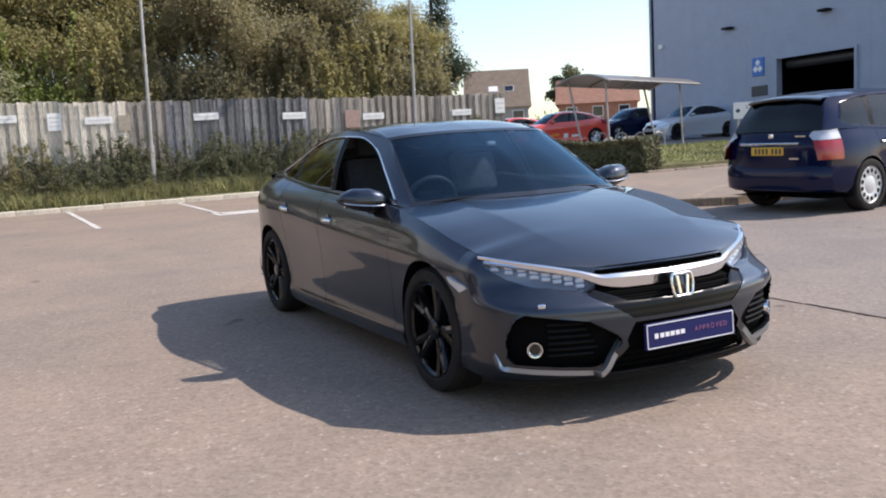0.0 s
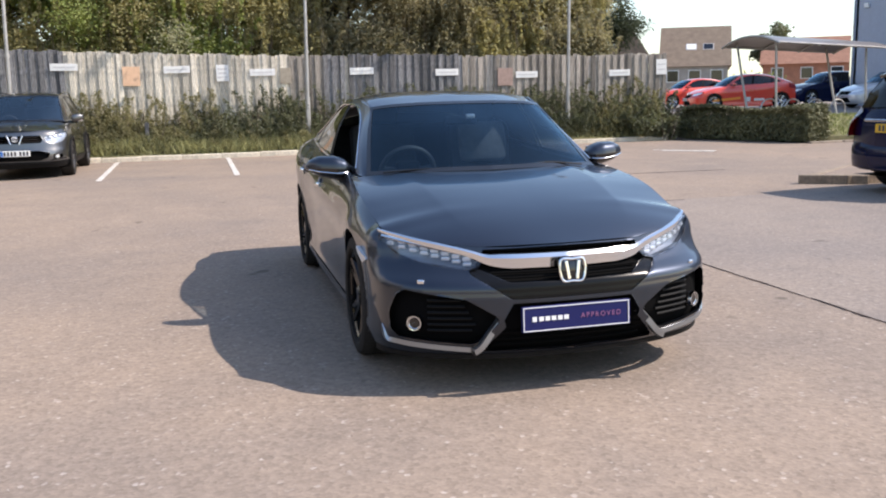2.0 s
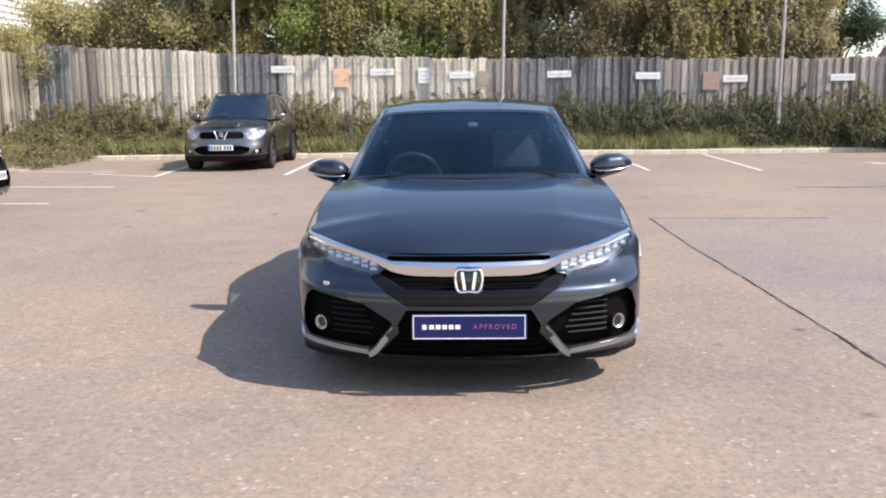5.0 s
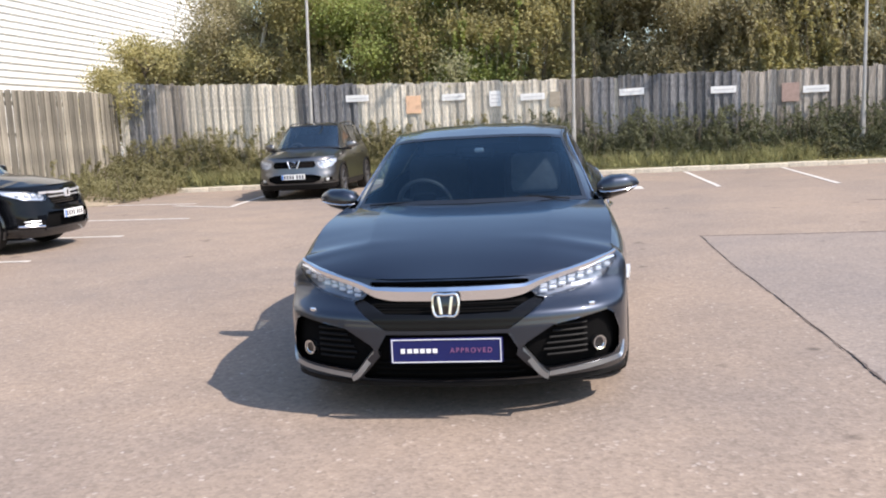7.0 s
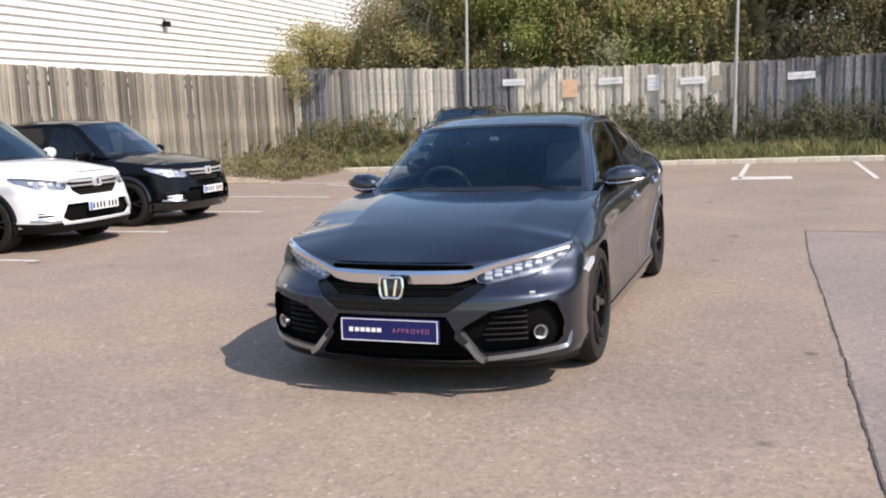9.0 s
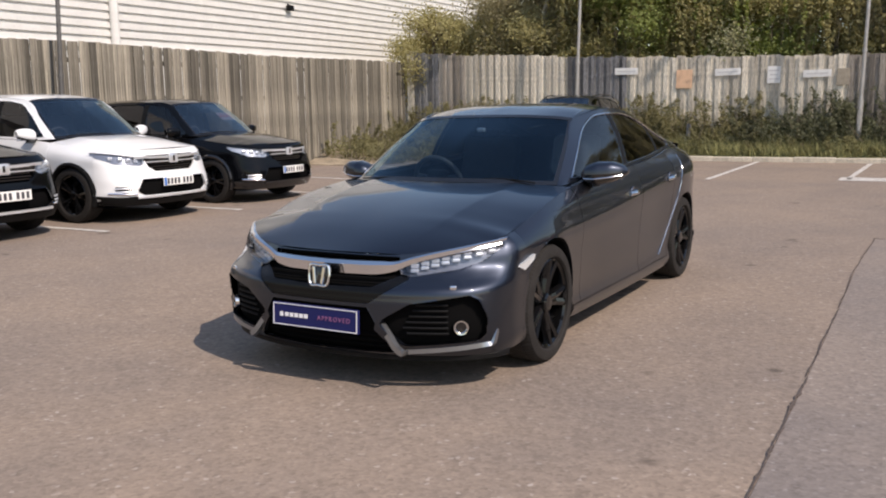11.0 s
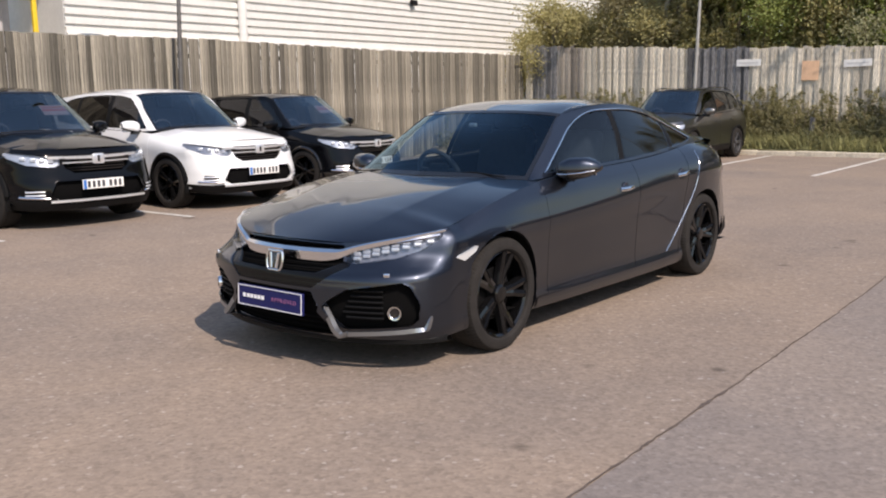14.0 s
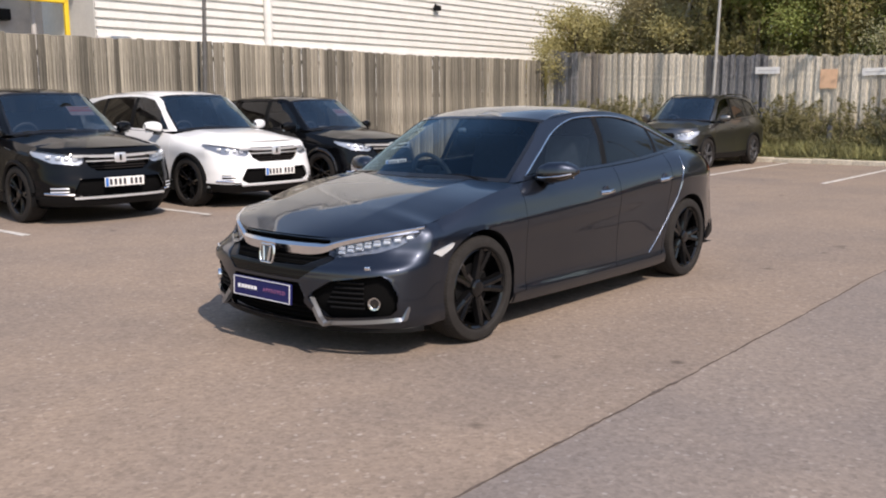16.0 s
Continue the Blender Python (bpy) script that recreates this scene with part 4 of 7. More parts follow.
TALL = dict(
    Y=[0.62, 0.94, 1.28, 1.6, 2.0, 2.5, 3.0, 3.3, 3.6, 4.0, 4.35],
    Z=[[.24, .25, .24, .23, .225, .22, .22, .22, .25, .28, .32], [.30, .31, .30, .30, .30, .30, .30, .30, .31, .33, .36],
       [.48] * 11, [.68] * 11,
       [.86, .89, .90, .905, .915, .925, .94, .95, .96, .965, .96], [.935, .975, 1.01, 1.04, 1.055, 1.07, 1.085, 1.10, 1.115, 1.12, 1.10]],
    X=[[.84, .87, .85, .85, .855, .855, .855, .85, .87, .85, .80], [.88, .91, .89, .89, .89, .89, .89, .89, .91, .88, .82],
       [.895, .925, .90, .895, .895, .895, .895, .90, .925, .905, .84], [.895, .92, .90, .895, .895, .895, .895, .90, .92, .905, .84],
       [.875, .89, .885, .88, .88, .88, .88, .88, .88, .86, .80], [.80, .82, .825, .825, .83, .83, .83, .825, .815, .79, .72]],
    plan=[(0, .02, 0), (.2, .025, 0), (.38, .045, 0), (.55, .085, 0), (.68, .15, 0), (.78, .25, 0), (.84, .36, 0), (.88, .49, 0), (.895, .62, 0)],
    back=([.2, .28, .36, .52, .60, .70, .80, .88, .95], [.06, .02, 0, 0, .02, .04, .07, .10, .16]),
    ztop=([0, .32, .5, .75, 1], [.915, .915, .918, .928, .935]), zbot=.22, hood0=.42,
    hood=([.13, .40, .75, 1.0, 1.12], [.925, .985, 1.045, 1.075, 1.085]), hood_end=1.36, crease=0.014,
    screen=[[(0, 1.13, 1.09), (.35, 1.18, 1.088), (.62, 1.29, 1.077), (.735, 1.37, 1.065)],
            [(0, 1.48, 1.36), (.34, 1.52, 1.35), (.58, 1.61, 1.335), (.675, 1.68, 1.315)],
            [(0, 1.88, 1.600), (.32, 1.90, 1.597), (.53, 1.95, 1.582), (.60, 2.0, 1.565)]],
    roof=[[(0, 1.88, 1.600), (0, 2.2, 1.650), (0, 2.7, 1.675), (0, 3.3, 1.665), (0, 3.8, 1.63), (0, 4.15, 1.59)],
          [(.36, 1.90, 1.595), (.37, 2.2, 1.640), (.37, 2.7, 1.663), (.37, 3.3, 1.653), (.36, 3.8, 1.62), (.35, 4.15, 1.58)],
          [(.60, 2.0, 1.565), (.615, 2.25, 1.600), (.62, 2.7, 1.618), (.62, 3.3, 1.606), (.605, 3.8, 1.57), (.58, 4.12, 1.53)]],
    hatch=[[(0, 4.15, 1.59), (.35, 4.15, 1.58), (.58, 4.12, 1.53)], [(0, 4.33, 1.36), (.40, 4.32, 1.355), (.66, 4.26, 1.32)],
           [(0, 4.43, 1.12), (.42, 4.42, 1.12), (.715, 4.36, 1.11)]],
    low=[(.76, 1.38, 1.065), (.80, 1.7, 1.05), (.81, 2.1, 1.065), (.81, 2.5, 1.08), (.81, 3.0, 1.095), (.80, 3.4, 1.11), (.785, 3.75, 1.125), (.76, 4.05, 1.13), (.72, 4.35, 1.11)],
    high=[(.735, 1.37, 1.065), (.675, 1.68, 1.315), (.60, 2.0, 1.565), (.62, 2.55, 1.612), (.62, 3.0, 1.612), (.617, 3.4, 1.60), (.607, 3.75, 1.572), (.58, 4.10, 1.53), (.715, 4.36, 1.11)],
    glass=[(1.52, 1.085), (1.80, 1.33), (2.05, 1.515), (2.3, 1.565), (2.7, 1.58), (3.2, 1.57), (3.6, 1.535), (3.9, 1.47), (4.02, 1.25), (3.9, 1.19), (3.5, 1.15), (2.9, 1.12), (2.4, 1.10), (1.9, 1.085)],
    split=(2.45, 2.55, 3.32, 3.40), seams=(1.36, 2.50, 3.38), tail=4.55, wheel=(.92, 3.58, .355, .392, .80, .115), deck=1.11)


def step(a, b, x):
    t = np.clip((x - a) / (b - a), 0, 1)
    return t * t * (3 - 2 * t)


def across(xs, ys, x):
    """For each row of knots, the smooth curve's value at its own x."""
    h = np.diff(xs, axis=1)
    sl = np.diff(ys, axis=1) / h
    d = np.empty_like(ys)
    d[:, 0], d[:, -1] = sl[:, 0], sl[:, -1]
    d[:, 1:-1] = (sl[:, :-1] * h[:, 1:] + sl[:, 1:] * h[:, :-1]) / (h[:, 1:] + h[:, :-1])
    x = np.clip(x, xs[:, 0], xs[:, -1])
    i = np.clip((xs <= x[:, None]).sum(1) - 1, 0, xs.shape[1] - 2)
    r = np.arange(len(x))
    hh = h[r, i]
    t = (x - xs[r, i]) / hh
    return ((2 * t**3 - 3 * t**2 + 1) * ys[r, i] + (t**3 - 2 * t**2 + t) * hh * d[r, i]
            + (-2 * t**3 + 3 * t**2) * ys[r, i + 1] + (t**3 - t**2) * hh * d[r, i + 1])


class Shape:
    """The smooth surfaces of one kind of car, to the +x side."""

    def __init__(self, d, size=(1, 1, 1)):
        self.d, self.size = d, size
        self.zr = [hermite(d["Y"], z) for z in d["Z"]]
        self.xr = [hermite(d["Y"], x) for x in d["X"]]
        self.plan = space_curve(d["plan"])
        self.back = hermite(*d["back"])
        self.ztop = hermite(*d["ztop"])

    def side(self, y, v):
        y, v = np.broadcast_arrays(np.asarray(y, float), np.asarray(v, float))
        z0, z5 = self.zr[0](y), self.zr[-1](y)
        z = z0 + (z5 - z0) * v
        out = np.empty(y.shape + (3,))
        out[..., 1], out[..., 2] = y, z
        zs = np.stack([f(y) for f in self.zr], -1).reshape(-1, len(self.zr))
        xs = np.stack([f(y) for f in self.xr], -1).reshape(-1, len(self.zr))
        out[..., 0] = across(zs, xs, z.ravel()).reshape(y.shape)
        return out

    def nose(self, s, v):
        s, v = np.broadcast_arrays(np.asarray(s, float), np.asarray(v, float))
        p = self.plan(s)
        z0 = self.d["zbot"] + (self.zr[0](self.d["Y"][0]) - self.d["zbot"]) * step(0.6, 1, s)
        z = z0 + (self.ztop(s) - z0) * v
        b = step(0.45, 1.0, s)
        edge = self.side(np.full(s.shape, self.d["Y"][0]), v)[..., 0]
        out = np.empty(s.shape + (3,))
        out[..., 0] = p[..., 0] + b * (edge - self.d["plan"][-1][0])
        out[..., 1] = p[..., 1] + self.back(z) * (1 + 0.65 * s) * (1 - step(0.64, 1, s))
        out[..., 2] = z
        return out

    def hood(self, u, v):
        """u: from the middle to the edge, v: from the nose to the screen."""
        u, v = np.broadcast_arrays(np.asarray(u, float), np.asarray(v, float))
        d = self.d
        a = self.nose(np.linspace(d["hood0"], 1, 30), 1.0)
        b = self.side(np.linspace(d["Y"][0], d["hood_end"], 20)[1:], 1.0)
        e = space_curve(np.vstack([a, b])[::4])(v)
        hy, hz = d["hood"]
        cy = hy[0] + (hy[-1] - hy[0]) * v
        cz = hermite(hy, hz)(cy)
        out = np.empty(u.shape + (3,))
        out[..., 0] = e[..., 0] * u
        out[..., 1] = cy + (e[..., 1] - cy) * u ** 1.8
        z = cz + (e[..., 2] - cz) * u ** 2.6
        # a ridge runs from the screen towards the lamp
        ridge = np.interp(cy, [0.2, 0.5, 0.9, 1.3], [0.37, 0.45, 0.49, 0.51])
        off = out[..., 0] - ridge
        z = z + d["crease"] * step(0.2, 0.75, cy) * (1 - u ** 4) * np.where(off < 0, np.exp(off / 0.22), np.exp(-off / 0.13))
        out[..., 2] = z
        return out


def side_panel(sh, y0, y1, nu, nv, lean0=0.0, lean1=0.0, gap=0.0025, v0=0.0, v1=1.0):
    u, v = np.meshgrid(np.linspace(0, 1, nu), np.linspace(v0, v1, nv), indexing="ij")
    a = y0 + gap + lean0 * (1 - v)
    b = y1 - gap + lean1 * (1 - v)
    y = a + (b - a) * u
    if v0 == 0 and v1 == 1 and len(sh.zr) > 6:
        # lines of the mesh follow the creases
        zs = np.stack([f(y) for f in sh.zr], -1)
        share = (zs - zs[..., :1]) / (zs[..., -1:] - zs[..., :1])
        knots = np.linspace(0, 1, len(sh.zr))
        w = np.array([[np.interp(v[i, j], knots, share[i, j]) for j in range(nv)] for i in range(nu)])
        y = a + (b - a) * u + (lean0 * (1 - u) + lean1 * u) * (v - w)
        v = w
    return sh.side(y, v)


def wheel_unit(parent, x, y, R, width, side, spokes, mat, hub_mat, rim_share=0.70, broad=1.0):
    """A wheel: rim barrel with tyre, spokes and hub cap; side: which way it faces."""
    rim_r = R * rim_share
    v, f = lathe([(0.5 * width, rim_r * 1.0), (0.47 * width, rim_r * 1.03), (0.40 * width, rim_r * 0.95), (-0.3 * width, rim_r * 0.90), (-0.32 * width, 0.02)], 40)
    w = piece("wheel", v, f, mat, parent)
    w.matrix_basis = pose(x, y, R, 0, 0, 0 if side > 0 else 180)
    h = width / 2
    prof = [(h * 0.90, rim_r * 1.0), (h * 1.06, rim_r * 1.06), (h * 1.10, rim_r * 0.55 + R * 0.45), (h * 1.0, R * 0.955), (h * 0.80, R * 0.99), (h * 0.5, R),
            (h * 0.46, R * 0.985), (h * 0.42, R), (0, R), (-h * 0.42, R), (-h * 0.46, R * 0.985), (-h * 0.5, R), (-h * 0.80, R * 0.99), (-h * 1.0, R * 0.95), (-h * 1.08, R * 0.86), (-h, rim_r)]
    seg = 168
    v, f = lathe(prof, seg)
    # tread blocks: notches across both shoulders
    ring = np.arange(len(v)) // seg
    notch = (np.arange(len(v)) % 2 == 0) & np.isin(ring, (3, 4, 5, 11, 12, 13))
    v[notch, 1:] *= 1 - 0.004 / R
    piece("tyre", v, f, RUBBER, w)
    v, f = lathe([(0.16 * width, rim_r * 0.62), (0.16 * width, 0.03), (0.05 * width, 0.03)], 24)
    piece("brake_disc", v, f, BLACK_PLASTIC, w)
    n, twin = spokes
    if not twin:
        # a pressed cover with a ring of n round holes
        v, f = lathe([(0.30 * width, rim_r * 1.0), (0.43 * width, rim_r * 0.92), (0.45 * width, rim_r * 0.62), (0.40 * width, rim_r * 0.5), (0.47 * width, rim_r * 0.26), (0.48 * width, 0.001)], 40)
        cover = piece("wheel_cover", v, f, hub_mat, w, "silver wheel cover with round holes")
        for k in range(n):
            a = 2 * math.pi * k / n
            v, f = lathe([(0.445 * width, rim_r * 0.125), (0.456 * width, rim_r * 0.115), (0.456 * width, 0.0005)], 12)
            piece("cover_hole", v + (0, math.cos(a) * rim_r * 0.76, math.sin(a) * rim_r * 0.76), f, BLACK_PLASTIC, cover)
        return w
    bm = bmesh.new()
    for k in range(n):
        base = 2 * math.pi * k / n
        for t in twin:
            a0, a1 = base + t * 0.55, base + t
            r0, r1 = rim_r * 0.16, rim_r * 0.985
            w0, w1 = rim_r * 0.085 * broad, rim_r * 0.075 * broad
            pts = []
            for r, a, ww, xx in ((r0, a0, w0, 0.34), (r1 * 0.55, (a0 + a1) / 2, w0 * 0.9, 0.37), (r1, a1, w1, 0.44)):
                c = Vector((0, math.cos(a) * r, math.sin(a) * r))
                s = Vector((0, -math.sin(a), math.cos(a))) * ww
                pts.append([bm.verts.new(c + s * 1.15 + Vector(((xx - 0.14) * width, 0, 0))), bm.verts.new(c + s * 0.75 + Vector((xx * width, 0, 0))),
                            bm.verts.new(c + Vector((xx * width + 0.006, 0, 0))), bm.verts.new(c - s * 0.75 + Vector((xx * width, 0, 0))), bm.verts.new(c - s * 1.15 + Vector(((xx - 0.14) * width, 0, 0)))])
            for p, q in zip(pts, pts[1:]):
                for i in range(4):
                    bm.faces.new((p[i], q[i], q[i + 1], p[i + 1]))
    bmesh.ops.recalc_face_normals(bm, faces=bm.faces)
    part("spokes", bm, hub_mat, w)
    v, f = lathe([(0.20 * width, rim_r * 0.24), (0.40 * width, rim_r * 0.22), (0.44 * width, rim_r * 0.17), (0.45 * width, 0.001)], 24)
    piece("hub_cap", v, f, hub_mat, w)
    return w


def car_body(sh, c, paint, glass_side, screen_mat, front_cuts=(), fine=1.0, doors=True, spokes=(5, (-0.17, 0.17)), rim=RIM_BLACK, handle=None, arch_trim=None, open_window=0, front_glass=None, rim_share=0.70, broad=1.0):
    """The shell, glass, doors and wheels of a car under the thing c. front_cuts: outlines cut from the nose, seen from ahead."""
    d = sh.d
    yf, yr, R, arch, tx, half = d["wheel"]
    k = fine
    end = d["Y"][-1]
    # nose
    s, v = np.meshgrid(np.linspace(0, 1, int(90 * k)), np.linspace(0, 1, int(56 * k)), indexing="ij")
    nv, nf = sheet(sh.nose(s, v))
    for poly in front_cuts:
        nv, nf = trim(nv, nf, [0, 2], poly)
    nv, nf = trim(nv, nf, [1, 2], circle_poly(yf, R, arch))
    ob = piece("front_bumper", *mirrored(nv, nf), paint, c)
    rim_in(ob, (0, 0.03, 0))
    core = sh.nose(*np.meshgrid(np.linspace(0, 0.86, 26), np.linspace(0.04, 0.97, 14), indexing="ij"))
    core[..., 1] += 0.05
    core[..., 0] *= 0.985
    weld(piece("grille_core", *mirrored(*sheet(core)), MATT_BLACK, c))
    # bonnet
    u, v = np.meshgrid(np.linspace(0, 0.996, int(44 * k)), np.linspace(0.0, 1, int(44 * k)), indexing="ij")
    weld(piece("bonnet", *mirrored(*sheet(sh.hood(u, v))), paint, c))
    # sides
    a, b, e = d["seams"]
    cuts = [circle_poly(yf, R, arch), circle_poly(yr, R, arch)]
    for sd in (1, -1):
        flip = np.array((sd, 1, 1))

        def skin(name, p, parent=c, mat=paint, shut=True):
            vv, ff = sheet(p)
            for poly in cuts:
                vv, ff = trim(vv, ff, [1, 2], poly)
            if sd < 0:
                ff = [tuple(reversed(x)) for x in ff]
            o = piece(name, vv * flip, ff, mat, parent)
            return rim_in(o, (-0.018 * sd, 0, 0))
        skin("front_wing", side_panel(sh, d["Y"][0], a, int(60 * k), int(44 * k), 0, 0.03, gap=0.001))
        fd = skin("front_door", side_panel(sh, a, b, int(60 * k), int(44 * k), 0.03, 0.0))
        rd = skin("rear_door", side_panel(sh, b, e, int(44 * k), int(44 * k), 0.0, -0.12))
        skin("rear_wing", side_panel(sh, e, end, int(60 * k), int(44 * k), -0.12, 0))
        inner = side_panel(sh, d["Y"][0], end, 60, 26, gap=0, v0=0.02, v1=0.97)
        inner[..., 0] -= 0.022
        vv, ff = sheet(inner)
        for yy in (yf, yr):
            vv, ff = trim(vv, ff, [1, 2], circle_poly(yy, R, arch))
        piece("inner_shell", vv * flip, ff, BLACK_PLASTIC, c)
        for door, yy in ((fd, b - 0.2), (rd, e - 0.14)):
            q = sh.side(np.array([yy - 0.085, yy, yy + 0.085]), 0.80)
            q[:, 0] += (0.006, 0.022, 0.006)
            tube(space_curve(q)(np.linspace(0, 1, 12)) * flip, 0.016, handle or paint, "door_handle", door, seg=8)
            if handle:
                vv, ff = lathe([(-0.004, 0.044), (0.004, 0.040), (0.001, 0.020), (0.0005, 0.0005)], 20)
                piece("handle_recess", (vv + sh.side(np.array([yy]), 0.80)[0] + (0.001, 0, 0)) * flip, ff, paint, door)
        # wheel wells and wheels
        for yy in (yf, yr):
            t = np.linspace(-0.32, math.pi + 0.32, 28)
            r = arch + 0.004
            ys, zs = yy + r * np.cos(t), R + r * np.sin(t)
            outer = np.array([(sh.side(np.array(max(y, d["Y"][0])), 0.45)[0] - 0.012, y, z) for y, z in zip(ys, zs)])
            innr = outer.copy()
            innr[:, 0] = 0.48
            piece("wheel_well", *sheet(np.stack([outer * flip, innr * flip], 1)), BLACK_PLASTIC, c)
            fan = [tuple(range(len(innr)))]
            piece("wheel_well", innr * flip, fan, BLACK_PLASTIC, c, smooth=False)
            if arch_trim:
                band = np.array([(sh.side(np.array(max(y, d["Y"][0])), 0.5)[0] - 0.004, y, z) for y, z in zip(ys, zs)])
                tube(band * flip, 0.03, arch_trim, "arch_trim", c, seg=6)
            wheel_unit(c, sd * tx, yy, R, half * 2, sd, spokes, rim, rim, rim_share, broad)
    piece("underbody", [(-.82, .35, .20), (.82, .35, .20), (.82, end, .22), (-.82, end, .22)], [(0, 1, 2, 3)], BLACK_PLASTIC, c, smooth=False)
    # glasshouse
    weld(piece("windscreen", *mirrored(*sheet(loft(d["screen"], 24, 24))), screen_mat, c))
    rows = loft(d["screen"], 81, 41)
    bv, bf = sheet(rows + (0, -0.002, 0.002))
    bf = [q for q in bf if q[0] // 41 >= 77 or q[0] % 41 >= 38 or q[0] % 41 < 2]
    weld(piece("screen_border", *mirrored(bv, bf), GLOSS_BLACK, c))
    weld(piece("roof", *mirrored(*sheet(loft(d["roof"], 40, 24))), paint, c))
    weld(piece("rear_window", *mirrored(*sheet(loft(d["hatch"], 20, 16))), glass_side, c))
    lo, hi = np.array(d["low"]), np.array(d["high"])
    mid = (lo + hi) / 2
    mid[1:-1, 0] += 0.02
    g = loft([lo, mid, hi], int(120 * k), int(30 * k))
    g0, g1, g2, g3 = d["split"]
    for sd in (1, -1):
        flip = np.array((sd, 1, 1))
        vv, ff = trim(*sheet(g), [1, 2], d["glass"])
        fr = piece("window_frame", vv * flip, ff, paint, c)
        rim_in(fr, (-0.014 * sd, 0, 0))
        gl = g.copy()
        gl[..., 0] -= 0.007
        gv, gf = trim(*sheet(gl), [1, 2], d["glass"], keep=True)
        for name, y0, y1, mat in (("front_window", 0, g0, front_glass or glass_side), ("centre_pillar", g0, g1, BLACK_PLASTIC), ("rear_window_pane", g1, g2, glass_side),
                                  ("rear_pillar", g2, g3, BLACK_PLASTIC), ("quarter_window", g3, 9, glass_side)):
            low, top = -1.3 * d.get("lean", 0), 1.7 * d.get("lean", 0)
            pv, pf = trim(gv, gf, [1, 2], [(y0 + low, 0), (y1 + low, 0), (y1 + top, 3), (y0 + top, 3)], keep=True)
            if len(pf) and not (name == "front_window" and sd == open_window):
                piece(name, pv * flip, pf, mat, c)
    # tail
    t, v = np.meshgrid(np.linspace(0, 1, 30), np.linspace(0, 1, 20), indexing="ij")
    z0, z5 = float(sh.zr[0](end)), d["deck"]
    z = z0 + (z5 - z0) * v
    cx = sh.side(np.full(t.shape, end), np.clip(v, 0, 1))[..., 0]
    yy = d["tail"] - (d["tail"] - end) * t ** 3.2 - 0.10 * step(0.75, 1.0, v) * (1 - t ** 3)
    p = np.stack([cx * t, yy, z], -1)
    weld(piece("tailgate", *mirrored(*sheet(p)), paint, c))
    return c


def flat_on(sh, poly, off=0.0, s_range=(0, 1), mirror=1):
    """The piece of a nose's surface within an outline seen from ahead, moved forward by off."""
    s, v = np.meshgrid(np.linspace(*s_range, 150), np.linspace(0, 1, 110), indexing="ij")
    p = sh.nose(s, v)
    p[..., 1] -= off
    vv, ff = trim(*sheet(p), [0, 2], poly, keep=True)
    return vv * (mirror, 1, 1), (ff if mirror > 0 else [tuple(reversed(f)) for f in ff])


def plate_of(c, y, z, mat, label, x=0.0, width=0.52, bars=7, tilt=0, ink=INK, rz=0):
    """A number plate with plain bars for its characters."""
    pl = part("number_plate", box_bm((width, 0.012, 0.111), (0, 0, 0), 0.004), mat, c, label)
    pl.matrix_basis = pose(x, y, z, tilt, 0, rz)
    if mat is PLATE_WHITE:
        part("plate_band", box_bm((width * 0.075, 0.003, 0.10), (-width * 0.45, -0.0078, 0)), SIGN_BLUE, pl)
    for k in range(bars):
        part("plate_bar", box_bm((width * 0.066, 0.003, 0.074), (width * (-0.34 + 0.70 * k / (bars - 1) + (0.045 if k > 3 else -0.015)), -0.0078, 0)), ink, pl)
    return pl


